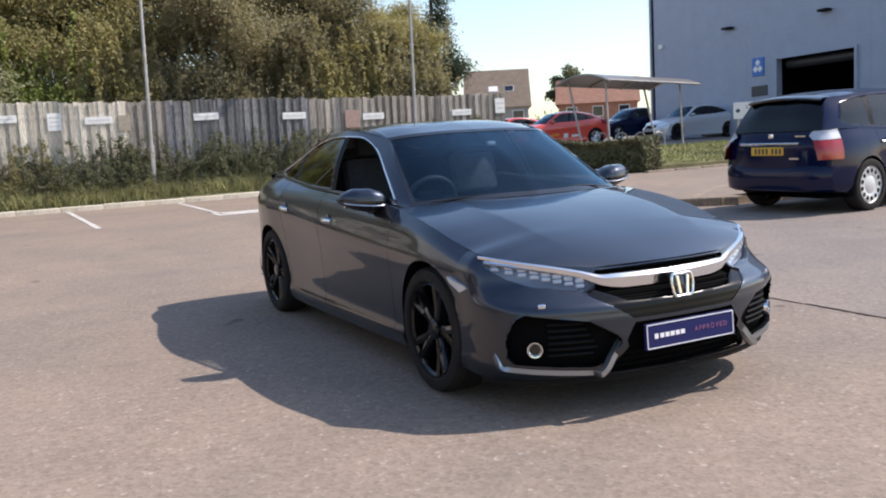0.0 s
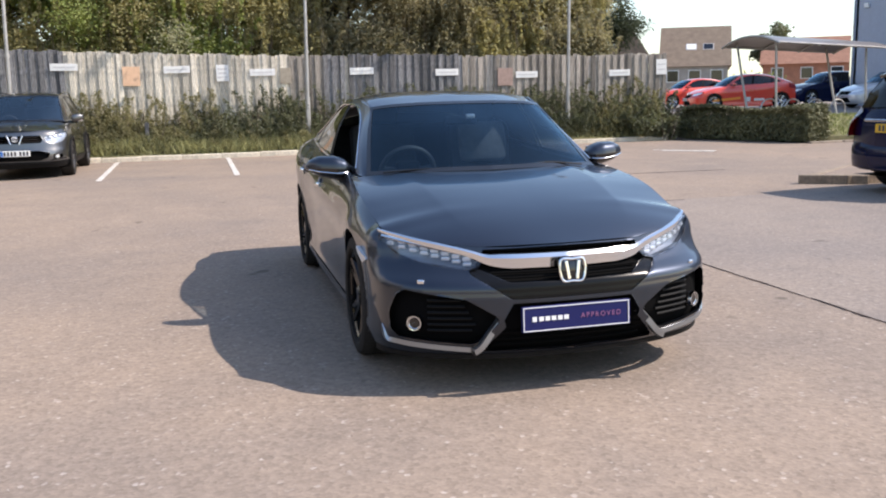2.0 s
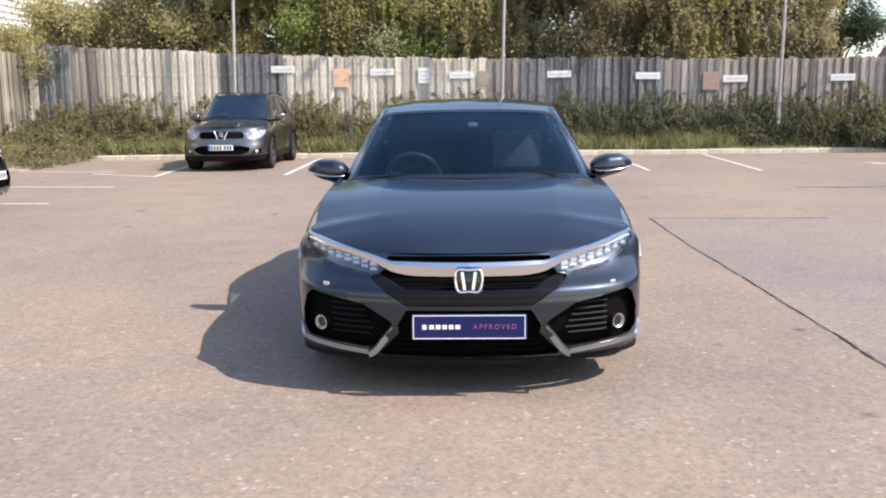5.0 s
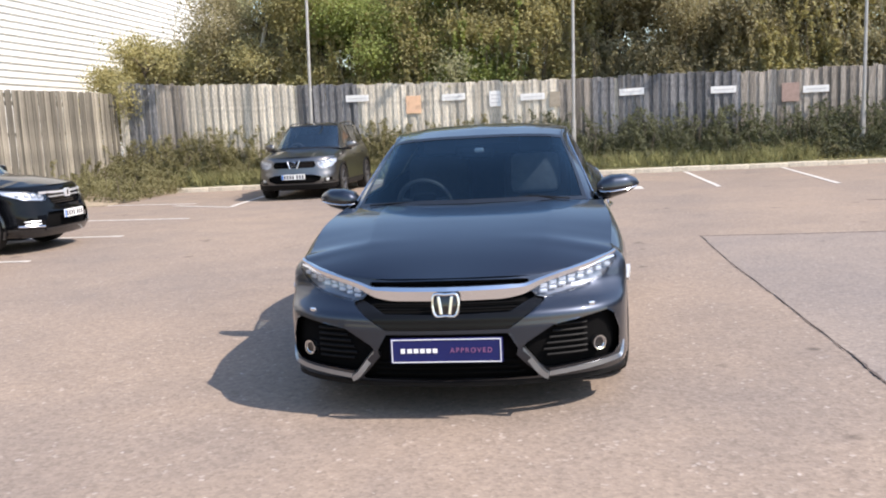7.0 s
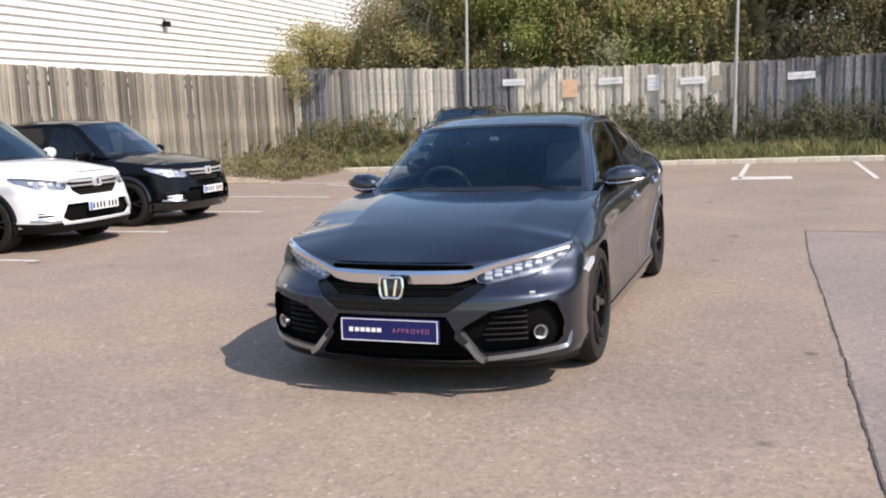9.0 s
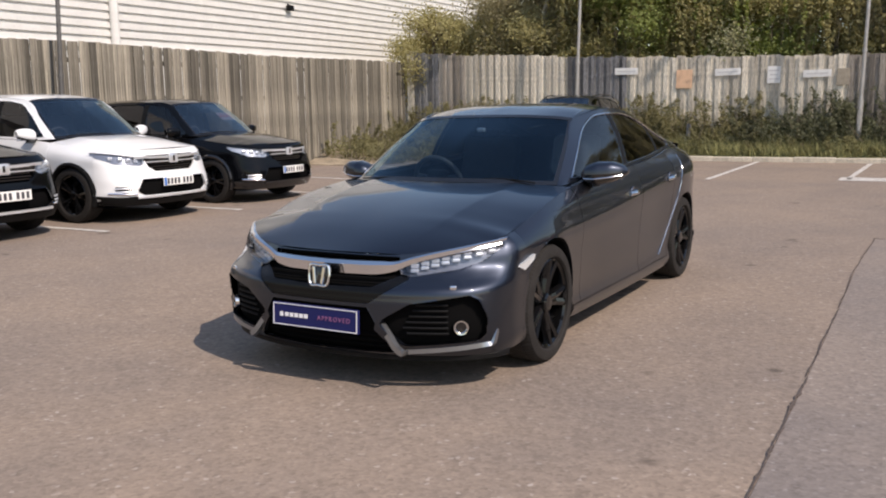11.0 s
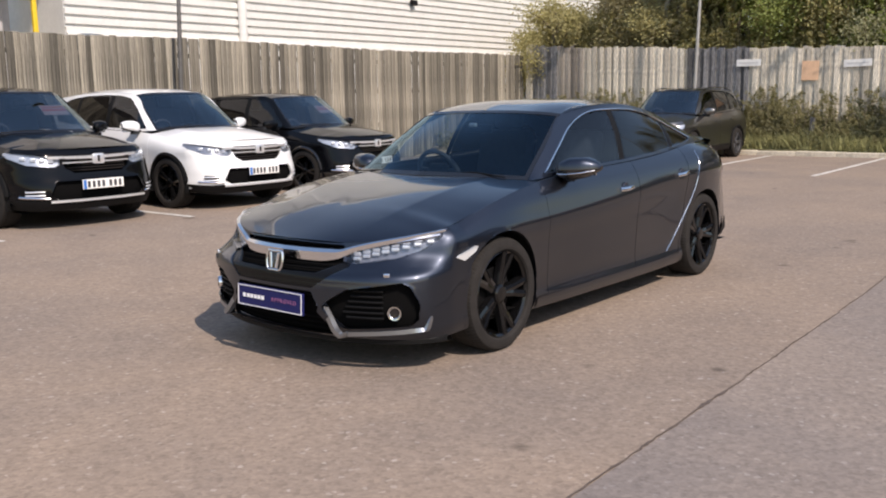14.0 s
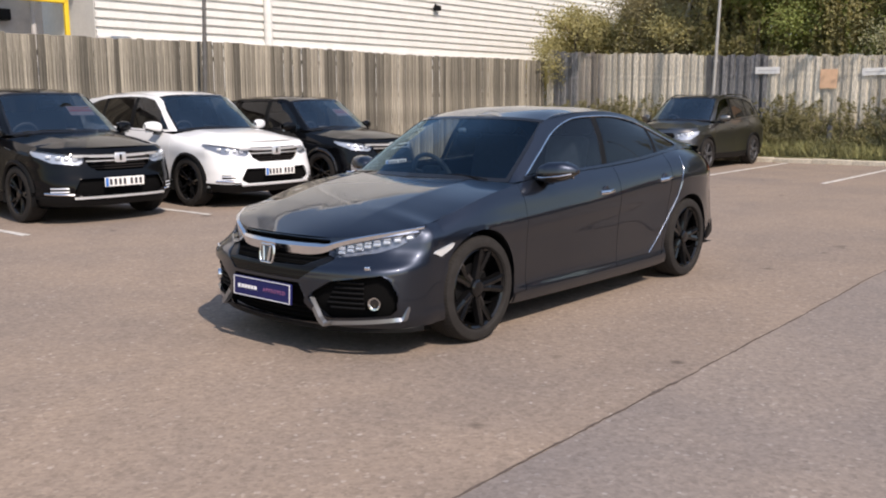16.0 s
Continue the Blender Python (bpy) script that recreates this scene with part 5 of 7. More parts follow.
def cabin(c, floor_z, belt, wheel_side, scale=1.0, y0=1.3, seat_z=0.0):
    """Dashboard, steering wheel and seats."""
    u = np.linspace(-1, 1, 17)
    rows = []
    for yy, zz in ((y0, belt - 0.03), (y0 + 0.25, belt - 0.015), (y0 + 0.45, belt - 0.03), (y0 + 0.52, belt - 0.12), (y0 + 0.5, belt - 0.35)):
        rows.append([(0.70 * t, yy + 0.05 * t * t, zz - 0.02 * t * t) for t in u[::4]])
    p = loft(rows, 20, 24)
    piece("dashboard", *sheet(p), DASH, c)
    sx = 0.36 * wheel_side
    a = np.linspace(0, 2 * np.pi, 30)
    ring = np.stack([sx + 0.175 * np.cos(a), y0 + 0.60 - 0.07 * np.sin(a), belt - 0.055 + 0.165 * np.sin(a)], -1)
    wh = tube(ring, 0.017, STEER, "steering_wheel", c, seg=8)
    part("wheel_boss", box_bm((0.16, 0.06, 0.11), (sx, y0 + 0.59, belt - 0.03), 0.025), DASH, wh)
    for t in (-1, 1):
        tube([(sx + t * 0.07, y0 + 0.59, belt - 0.03), (sx + t * 0.175, y0 + 0.60, belt - 0.02)], 0.016, STEER, "wheel_spoke", wh)
    for name, cx, yy, mat in (("front_seat", -0.36, y0 + 1.05, SEAT), ("front_seat", 0.36, y0 + 1.05, SEAT)):
        st = part(name, box_bm((0.48, 0.52, 0.16), (cx, yy, floor_z + 0.30), 0.05), mat, c, smooth=True)
        part("backrest", box_bm((0.47, 0.13, 0.62), (cx, yy + 0.33, floor_z + 0.64), 0.055, Matrix.Rotation(radians(-14), 4, "X")), mat, st, smooth=True)
        part("headrest", box_bm((0.25, 0.09, 0.19), (cx, yy + 0.42, floor_z + 1.04), 0.04, Matrix.Rotation(radians(-10), 4, "X")), mat, st, smooth=True)
    st = part("rear_seat", box_bm((1.25, 0.5, 0.16), (0, y0 + 1.95, floor_z + 0.32), 0.05), SEAT, c, smooth=True)
    part("backrest", box_bm((1.25, 0.14, 0.6), (0, y0 + 2.25, floor_z + 0.62), 0.05, Matrix.Rotation(radians(-16), 4, "X")), SEAT, st, smooth=True)


def door_mirror(c, sd, at, size, paint, dark=GLOSS_BLACK):
    """A door mirror: rounded tapered housing, dark foot and lower trim, mirror glass to the rear."""
    x, y, z = at
    w, dp, h = size
    u, v = np.meshgrid(np.linspace(0, 2 * np.pi, 25), np.linspace(0, 1, 13), indexing="ij")
    wid = (np.sin(np.pi * np.clip(v, 0.02, 0.98))) ** 0.20
    taper = 1.0 - 0.22 * v
    p = np.stack([sd * (x + w * v), y + dp * 0.5 * np.cos(u) * wid * taper * np.where(np.cos(u) > 0, 0.55, 1.0) + 0.05 * v, z + h * 0.5 * np.sign(np.sin(u)) * np.abs(np.sin(u)) ** 0.55 * wid * taper * np.where(np.sin(u) < 0, 1 - 0.35 * v, 1.0) + 0.016 * v], -1)
    m = piece("door_mirror", *sheet(p, flip=sd > 0), paint, c)
    low = p[13:24].copy()
    low[..., 2] -= 0.004
    low[..., 1] += (low[..., 1] - y) * 0.02
    piece("lower_trim", *sheet(low[1:-1], flip=sd > 0), dark, m)
    tube([(sd * (x - 0.06), y + 0.03, z - 0.07), (sd * (x + 0.03), y + 0.01, z - h * 0.42), (sd * (x + w * 0.5), y, z - h * 0.45)], [0.03, 0.026, 0.014], dark, "mirror_foot", m)
    part("mirror_glass", box_bm((w * 0.80, 0.008, h * 0.72), (sd * (x + w * 0.5), y + dp * 0.28, z), 0.003), CHROME, m)
    return m


def wedge_mirror(c, sd, at):
    """The hatchback's mirror: flat-topped wedge with a painted cap, a black lower shell and a bright line between."""
    x, y, z = at
    v, u = np.meshgrid(np.linspace(0, 1, 15), np.linspace(0, 2 * np.pi, 33), indexing="ij")
    top = np.interp(v, [0, .12, .35, .7, .92, 1], [.022, .056, .074, .070, .042, .014])
    low = np.interp(v, [0, .12, .35, .7, .92, 1], [.032, .062, .072, .052, .022, .007])
    deep = np.interp(v, [0, .12, .35, .7, .92, 1], [.05, .088, .100, .088, .055, .02])
    cs, sn = np.cos(u), np.sin(u)
    zz = np.sign(sn) * np.abs(sn) ** 0.7 * np.where(sn > 0, top, low)
    yy = np.sign(cs) * np.abs(cs) ** 0.8 * deep * np.where(cs > 0, 0.6, 1.0)
    p = np.stack([sd * (x + .265 * v), y + yy + 0.05 * v * v, z + zz + 0.012 * v], -1)
    m = piece("door_mirror", *sheet(p[:, :17], flip=sd < 0), PAINT, c)
    piece("mirror_shell", *sheet(p[:, 16:], flip=sd < 0), GLOSS_BLACK, m)
    for k in (0, -1):
        piece("mirror_end", p[k], [tuple(range(33))], GLOSS_BLACK, m)
    tube(p[1:-1, 17] - (0, 0.002, 0.004), 0.004, SATIN, "bright_line", m, seg=6)
    tube([(sd * (x - .06), y + .04, z - .085), (sd * (x + .02), y + .02, z - .055), (sd * (x + .10), y, z - .055)], [.032, .028, .016], GLOSS_BLACK, "mirror_foot", m)
    part("mirror_glass", box_bm((.19, .006, .085), (sd * (x + .125), y + .062, z + .008), .002), CHROME, m)
    return m


def wiper(c, points, r=0.0045):
    return tube(space_curve(points)(np.linspace(0, 1, 14)), r, BLACK_PLASTIC, "wiper", c, seg=6)


def build_hatchback():
    """The grey hatchback in the middle of the car park."""
    c = thing("hatchback_car", SLOPE.copy(), "dark grey metallic five-door hatchback with black wheels on the tarmac", "car")
    sh = Shape(HATCH)
    grille = [(-0.1, .446), (.295, .446), (.36, .490), (.475, .566), (.42, .578), (.395, .60), (.385, .656), (-0.1, .664)]
    lamp = [(.388, .640), (.50, .658), (.66, .690), (.822, .722), (.812, .690), (.745, .632), (.66, .597), (.480, .570), (.425, .580), (.405, .596)]
    pocket = [(.348, .348), (.375, .378), (.50, .452), (.755, .492), (.788, .468), (.814, .385), (.811, .300), (.782, .266), (.49, .240), (.455, .243)]
    intake = [(-0.1, .195), (.435, .200), (.325, .322), (.335, .352), (.290, .428), (-0.1, .428)]
    car_body(sh, c, PAINT, TINT, SCREEN, [grille, lamp, pocket, intake], fine=1.25, handle=CHROME, open_window=-1, front_glass=CLEAR, rim_share=0.745, broad=1.4, spokes=(5, (-0.17, 0.17)))
    under = [(-0.1, .4475), (.294, .4475), (.358, .492), (.470, .565), (.42, .575), (.365, .552), (.30, .522), (-0.1, .514)]
    for sd in (1, -1):
        v, fc = flat_on(sh, under, off=-0.006, s_range=(0, 0.8), mirror=sd)
        piece("lower_grille_panel", v, fc, PIANO_BLACK, c, "gloss black panel under the grille bar")
    # grille: bright bar across and along the lamps, dark slots
    half = []
    for x0, zc, hh in ((0, .600, .038), (.16, .600, .038), (.30, .603, .036), (.375, .612, .027), (.44, .637, .020), (.56, .669, .017), (.70, .700, .014), (.815, .731, .008)):
        half.append((x0, zc, hh))
    hx, hz, hh = zip(*half)
    fz, fh = hermite(hx, hz), hermite(hx, hh)
    xs = np.linspace(-0.815, 0.815, 121)
    ss = np.linspace(0, 1, 400)

    def nose_y(x, zz):
        p = sh.nose(ss, np.clip((zz - 0.165) / (sh.ztop(ss) - 0.165), 0, 1))
        return float(np.interp(abs(x), p[:, 0], p[:, 1]))
    prof = []
    for x in xs:
        zc, h = float(fz(abs(x))), float(fh(abs(x)))
        y = nose_y(x, zc) - 0.012
        prof.append([(x, y + 0.034, zc + h), (x, y + 0.012, zc + h * 0.88), (x, y - 0.002, zc + h * 0.42), (x, y - 0.001, zc - h * 0.80), (x, y + 0.030, zc - h)])
    bar = piece("grille_bar", *sheet(np.array(prof)), SATIN, c, "satin silver bar across the grille and over the headlamps", sharp=22)
    for zz, hw in ((.648, .37), (.555, .36), (.536, .35)):
        tube([(x, nose_y(x, zz) + 0.022, zz) for x in np.linspace(-hw, hw, 25)], 0.006, MATT_BLACK, "grille_slat", c, seg=6)
    # emblem
    em = part("emblem", box_bm((0.112, 0.02, 0.092), (0, 0, 0), 0.012), GLOSS_BLACK, c, "chrome emblem on the grille", smooth=True)
    em.matrix_basis = pose(0, 0.062, 0.560, -8)
    ring = space_curve([(-.062, 0, -.03), (-.052, 0, -.048), (0, 0, -.051), (.052, 0, -.048), (.062, 0, -.03), (.066, 0, .02), (.06, 0, .047), (0, 0, .051), (-.06, 0, .047), (-.066, 0, .02), (-.062, 0, -.03)])(np.linspace(0, 1, 44))
    ring[:, 1] -= 0.012
    ring *= (0.93, 1, 0.98)
    tube(ring, 0.0075, CHROME, "emblem_ring", em, seg=8)
    for sx in (-1, 1):
        part("emblem_upright", box_bm((0.017, 0.014, 0.088), (sx * 0.026, -0.014, 0), 0.004, Matrix.Rotation(radians(sx * 8), 4, "Y")), CHROME, em)
    # dealer plate
    pl = part("dealer_plate", box_bm((0.530, 0.014, 0.118), (0, 0, 0), 0.004), PLATE_BLUE, c, "dark blue dealer plate with white edge and pale lettering")
    pl.matrix_basis = pose(0, 0.004, 0.357, -3)
    for a, b in (((0, .053), (.512, .004)), ((0, -.053), (.512, .004)), ((.256, 0), (.004, .11)), ((-.256, 0), (.004, .11))):
        part("plate_border", box_bm((b[0], 0.003, b[1]), (a[0], -0.0082, a[1])), WHITE_INK, pl)
    part("brand_mark", box_bm((0.020, 0.003, 0.022), (-.205, -0.0085, 0)), WHITE_INK, pl)
    for k in range(5):
        part("brand_bar", box_bm((0.022, 0.003, 0.020), (-.172 + k * 0.030, -0.0085, 0)), WHITE_INK, pl)
    txt = bpy.data.curves.new("lettering", "FONT")
    txt.body, txt.size, txt.align_x, txt.align_y, txt.space_character = "APPROVED", 0.032, "CENTER", "CENTER", 1.35
    txt.extrude = 0.001
    word = new("lettering", txt)
    word.data.materials.append(PINK)
    word.parent = pl
    word.matrix_basis = pose(.118, -0.0085, 0, 90)
    # lower intake mesh, lip and blades
    for zz in (.225, .255, .285, .40):
        tube([(x, nose_y(x, zz) + 0.035, zz) for x in np.linspace(-.36, .36, 21)], 0.006, MATT_BLACK, "intake_slat", c, seg=6)
    lip = [[(p[0], p[1] - o, zz) for zz, o in ((.190, -.002), (.182, .010), (.160, .008), (.152, -.05))] for p in
           [tuple(sh.nose(np.array(s), 0.02)) for s in np.linspace(0, 0.86, 50)]]
    weld(piece("front_lip", *mirrored(*sheet(np.array(lip))), BLACK_PLASTIC, c))
    for sd in (1, -1):
        f = np.array((sd, 1, 1))
        path = space_curve([(.340, .060, .348), (.39, .055, .290), (.445, .050, .226), (.47, .052, .210)])(np.linspace(0, 1, 14))
        path2 = np.array([(x, nose_y(x, zz) - 0.010, zz) for x, zz in zip(np.linspace(.475, .815, 24), np.linspace(.210, .242, 24))])
        path3 = np.array([(x, nose_y(x, zz) - 0.004, zz) for x, zz in zip(np.linspace(.820, .838, 6), np.linspace(.25, .31, 6))])
        line = np.vstack([path, path2, path3])
        cross = []
        for i, q in enumerate(line):
            t = i / (len(line) - 1)
            h = 0.019 if t < 0.3 else 0.016
            h *= min(1, (1 - t) / 0.12 + 0.15)
            way = line[min(i + 2, len(line) - 1)] - line[max(i - 2, 0)]
            d0 = np.array((-way[2], 0, way[0])) / math.hypot(way[0], way[2])
            cross.append([q + d0 * h + (0, .025, 0), q + d0 * h * .7, q - d0 * h * .7, q - d0 * h + (0, .025, 0)])
        piece("bumper_blade", *sheet(np.array(cross) * f, flip=sd < 0), BLADE, c, "satin silver blade under the fog lamp pocket", sharp=50)
        # fog lamp
        v, fc = lathe([(0, .001), (-0.003, .024), (0.004, .032), (0.012, .038), (0.05, .040)], 28)
        fog = piece("fog_lamp", v[:, [1, 0, 2]], fc, GLOSS_BLACK, c)
        fog.matrix_basis = pose(sd * .712, nose_y(.712, .333) + 0.03, .333, 0, 0, sd * 32)
        v, fc = lathe([(0.012, .001), (0.008, .012), (-0.004, .028)], 24)
        piece("reflector", v[:, [1, 0, 2]], fc, CHROME, fog)
        v, fc = lathe([(-0.008, .030), (-0.009, .035), (0.01, .039)], 28)
        piece("fog_ring", v[:, [1, 0, 2]], fc, CHROME, fog)
        for i in range(6):
            zz = .30 + i * .028
            xa = np.linspace(.45 + abs(i - 1) * 0.015, .655, 12)
            tube(np.array([(x, nose_y(x, zz) + 0.042, zz) for x in xa]) * f, 0.006, BLACK_PLASTIC, "pocket_slat", c, seg=6)
        # headlamp
        v, fc = flat_on(sh, lamp, off=-0.002, s_range=(0.25, 1), mirror=sd)
        hl = piece("headlamp", v, fc, LENS, c, "clear headlamp with rows of square light cells")
        v, fc = flat_on(sh, lamp, off=-0.045, s_range=(0.25, 1), mirror=sd)
        piece("lamp_housing", v, fc, LAMP_INSIDE, hl)
        for i in range(8):
            x = .452 + i * .044
            zz = .600 + i * .0122
            turn = Matrix.Rotation(radians(sd * (20 + i * 4.5)), 4, "Z")
            part("light_cell", box_bm((0.040, 0.03, 0.024), (sd * x, nose_y(x, zz) + 0.030, zz + 0.013), 0.005, turn), CELL, hl)
            part("light_cell", box_bm((0.040, 0.03, 0.018), (sd * x, nose_y(x, zz) + 0.026, zz - 0.011), 0.005, turn), LAMP_SILVER, hl)
        strip = [(x, nose_y(x, zz) + 0.004, zz) for x, zz in zip(np.linspace(.43, .80, 20), np.linspace(.632, .708, 20))]
        tube(np.array(strip) * f, 0.010, SATIN, "running_light", hl, seg=6)
        # washer cap, side marker
        cap = part("washer_cap", box_bm((0.034, 0.014, 0.022), (0, 0, 0), 0.006), SATIN, c)
        cap.matrix_basis = pose(sd * .682, nose_y(.682, .527) - 0.004, .527, 0, 0, sd * 30)
        mk = [np.array((.877, .525, .588)), np.array((.886, .575, .566)), np.array((.898, .655, .606)), np.array((.898, .678, .632)), np.array((.889, .60, .612)), np.array((.880, .54, .600))]
        vv = [m * f for m in mk] + [(m + (-.02, 0, 0)) * f for m in mk]
        piece("side_marker", vv, [(0, 1, 4, 5), (1, 2, 3, 4), (0, 6, 7, 1), (1, 7, 8, 2), (2, 8, 9, 3), (3, 9, 10, 4), (4, 10, 11, 5), (5, 11, 6, 0)], AMBER, c, "pale side marker lens", smooth=False)
        # window trim, mirror
        g = np.array(HATCH["glass"])[:9]
        lo, hi = np.array(HATCH["low"]), np.array(HATCH["high"])
        pts = []
        for y, z in g:
            zl, zh = np.interp(y, lo[:, 1], lo[:, 2]), np.interp(y, hi[:, 1], hi[:, 2])
            xl, xh = np.interp(y, lo[:, 1], lo[:, 0]), np.interp(y, hi[:, 1], hi[:, 0])
            t = (z - zl) / (zh - zl)
            pts.append((xl + (xh - xl) * t + 0.02 * 4 * t * (1 - t) + 0.003, y, z))
        tube(space_curve(pts)(np.linspace(0, 1, 50)) * f, 0.0055, SATIN, "window_trim", c, seg=6)
        wedge_mirror(c, sd, (.770, 1.69, .962) if sd > 0 else (.760, 1.69, .942))
        # sill strip and tail lamp
        u, v = np.meshgrid(np.linspace(1.30, 3.25, 40), np.linspace(0.0, 0.09, 5), indexing="ij")
        p = sh.side(u, v)
        p[..., 0] += 0.006
        piece("sill_trim", *sheet(p * f, flip=sd < 0), PAINT, c)
        u, v = np.meshgrid(np.linspace(3.99, 4.235, 14), np.linspace(0.04, 0.24, 6), indexing="ij")
        p = sh.side(u, v * (1 - 0.6 * (4.24 - u) / 0.25))
        p[..., 0] += 0.010
        piece("bumper_corner_trim", *sheet(p * f, flip=sd < 0), BLACK_PLASTIC, c)
        u, v = np.meshgrid(np.linspace(4.06, 4.235, 12), np.linspace(0.80, 0.95, 6), indexing="ij")
        p = sh.side(u, v)
        p[..., 0] += 0.006
        piece("tail_lamp", *sheet(p * f, flip=sd < 0), LENS_RED, c)
    # sun glint on the +x rear door edge, laid on as a thin satin tube
    edge = []
    for y, z in ((3.53, .985), (3.50, .90), (3.47, .82), (3.43, .70), (3.31, .54), (3.17, .38), (3.04, .27)):
        z0, z1 = float(sh.zr[0](y)), float(sh.zr[-1](y))
        edge.append(sh.side(np.array(y), (z - z0) / (z1 - z0)) + (0.003, 0, 0))
    tube(space_curve(edge)(np.linspace(0, 1, 30)), 0.003, SATIN, "door_edge_trim", c, "bright sun glint shaped along the edge of the rear door", seg=6)
    # spoiler across the tailgate, with drooping ends
    rows = [[(x, y - 0.10 * (abs(x) / .66) ** 3, z - 0.05 * (abs(x) / .66) ** 2.5) for y, z in ((4.12, 1.085), (4.20, 1.098), (4.33, 1.088), (4.345, 1.072), (4.32, 1.055), (4.2, 1.05))] for x in np.linspace(-.66, .66, 41)]
    piece("tail_spoiler", *sheet(np.array(rows)), PAINT, c)
    # sensor, wipers
    part("camera_housing", box_bm((0.06, 0.03, 0.03), (0.03, 1.785, 1.226), 0.01), LAMP_SILVER, c)
    part("rear_view_mirror", box_bm((0.22, 0.03, 0.06), (0.0, 1.90, 1.20), 0.014), BLACK_PLASTIC, c)
    wiper(c, [(-.62, 1.36, .930), (-.30, 1.30, .948), (.02, 1.262, .945)])
    wiper(c, [(.60, 1.35, .930), (.40, 1.33, .953), (.16, 1.28, .947)])
    part("cowl", box_bm((1.00, 0.13, 0.02), (0, 1.27, .900), 0.008), BLACK_PLASTIC, c)
    cabin(c, 0.22, 0.93, -1)
    cl = part("seat_cover", box_bm((0.36, 0.10, 0.30), (.36, 2.62, 1.02), 0.05, Matrix.Rotation(radians(-14), 4, "X")), PALE_CLOTH, c, "pale cover over the passenger backrest", smooth=True)
    part("roof_aerial", rod_bm((0, 3.35, 1.32), (0, 3.52, 1.385), 0.012, 0.004), GLOSS_BLACK, c, smooth=True)
    return c


build_hatchback()


# ---- the parked cars ----
UPPER = 0.40
DARK_STEEL = material("dark_steel", (0.05, 0.05, 0.055), 0.5, 0.3)
ROOF_RED = material("reddish_roof_tile", (0.27, 0.135, 0.09), 0.85, vary=0.2, scale=2, vary2=0.2, scale2=14, bump=0.4)


def upper_car_park():
    """The next car park lies a little higher, behind the hedge and the grass strip."""
    pts = [(11.3, 18.4), (12.2, 17.5), (26.45, 17.5), (26.45, 31.5), (36, 31.5), (36, 44), (14, 44), (11.3, 24)]
    n = len(pts)
    v = [(x, y, UPPER) for x, y in pts] + [(x, y, -0.05) for x, y in pts]
    f = [tuple(range(n))] + [(i, i + n, (i + 1) % n + n, (i + 1) % n) for i in range(n)]
    ob = piece("upper_tarmac", v, f, TARMAC_GREY, smooth=False)
    ob.matrix_world = SLOPE
    tagged(ob, "grey asphalt of the higher car park next door", "tarmac", kind="structure")


upper_car_park()

def nose_depth(sh, x, z):
    ss = np.linspace(0, 1, 300)
    zb = sh.d["zbot"]
    p = sh.nose(ss, np.clip((z - zb) / (sh.ztop(ss) - zb), 0, 1))
    return float(np.interp(abs(x), p[:, 0], p[:, 1]))


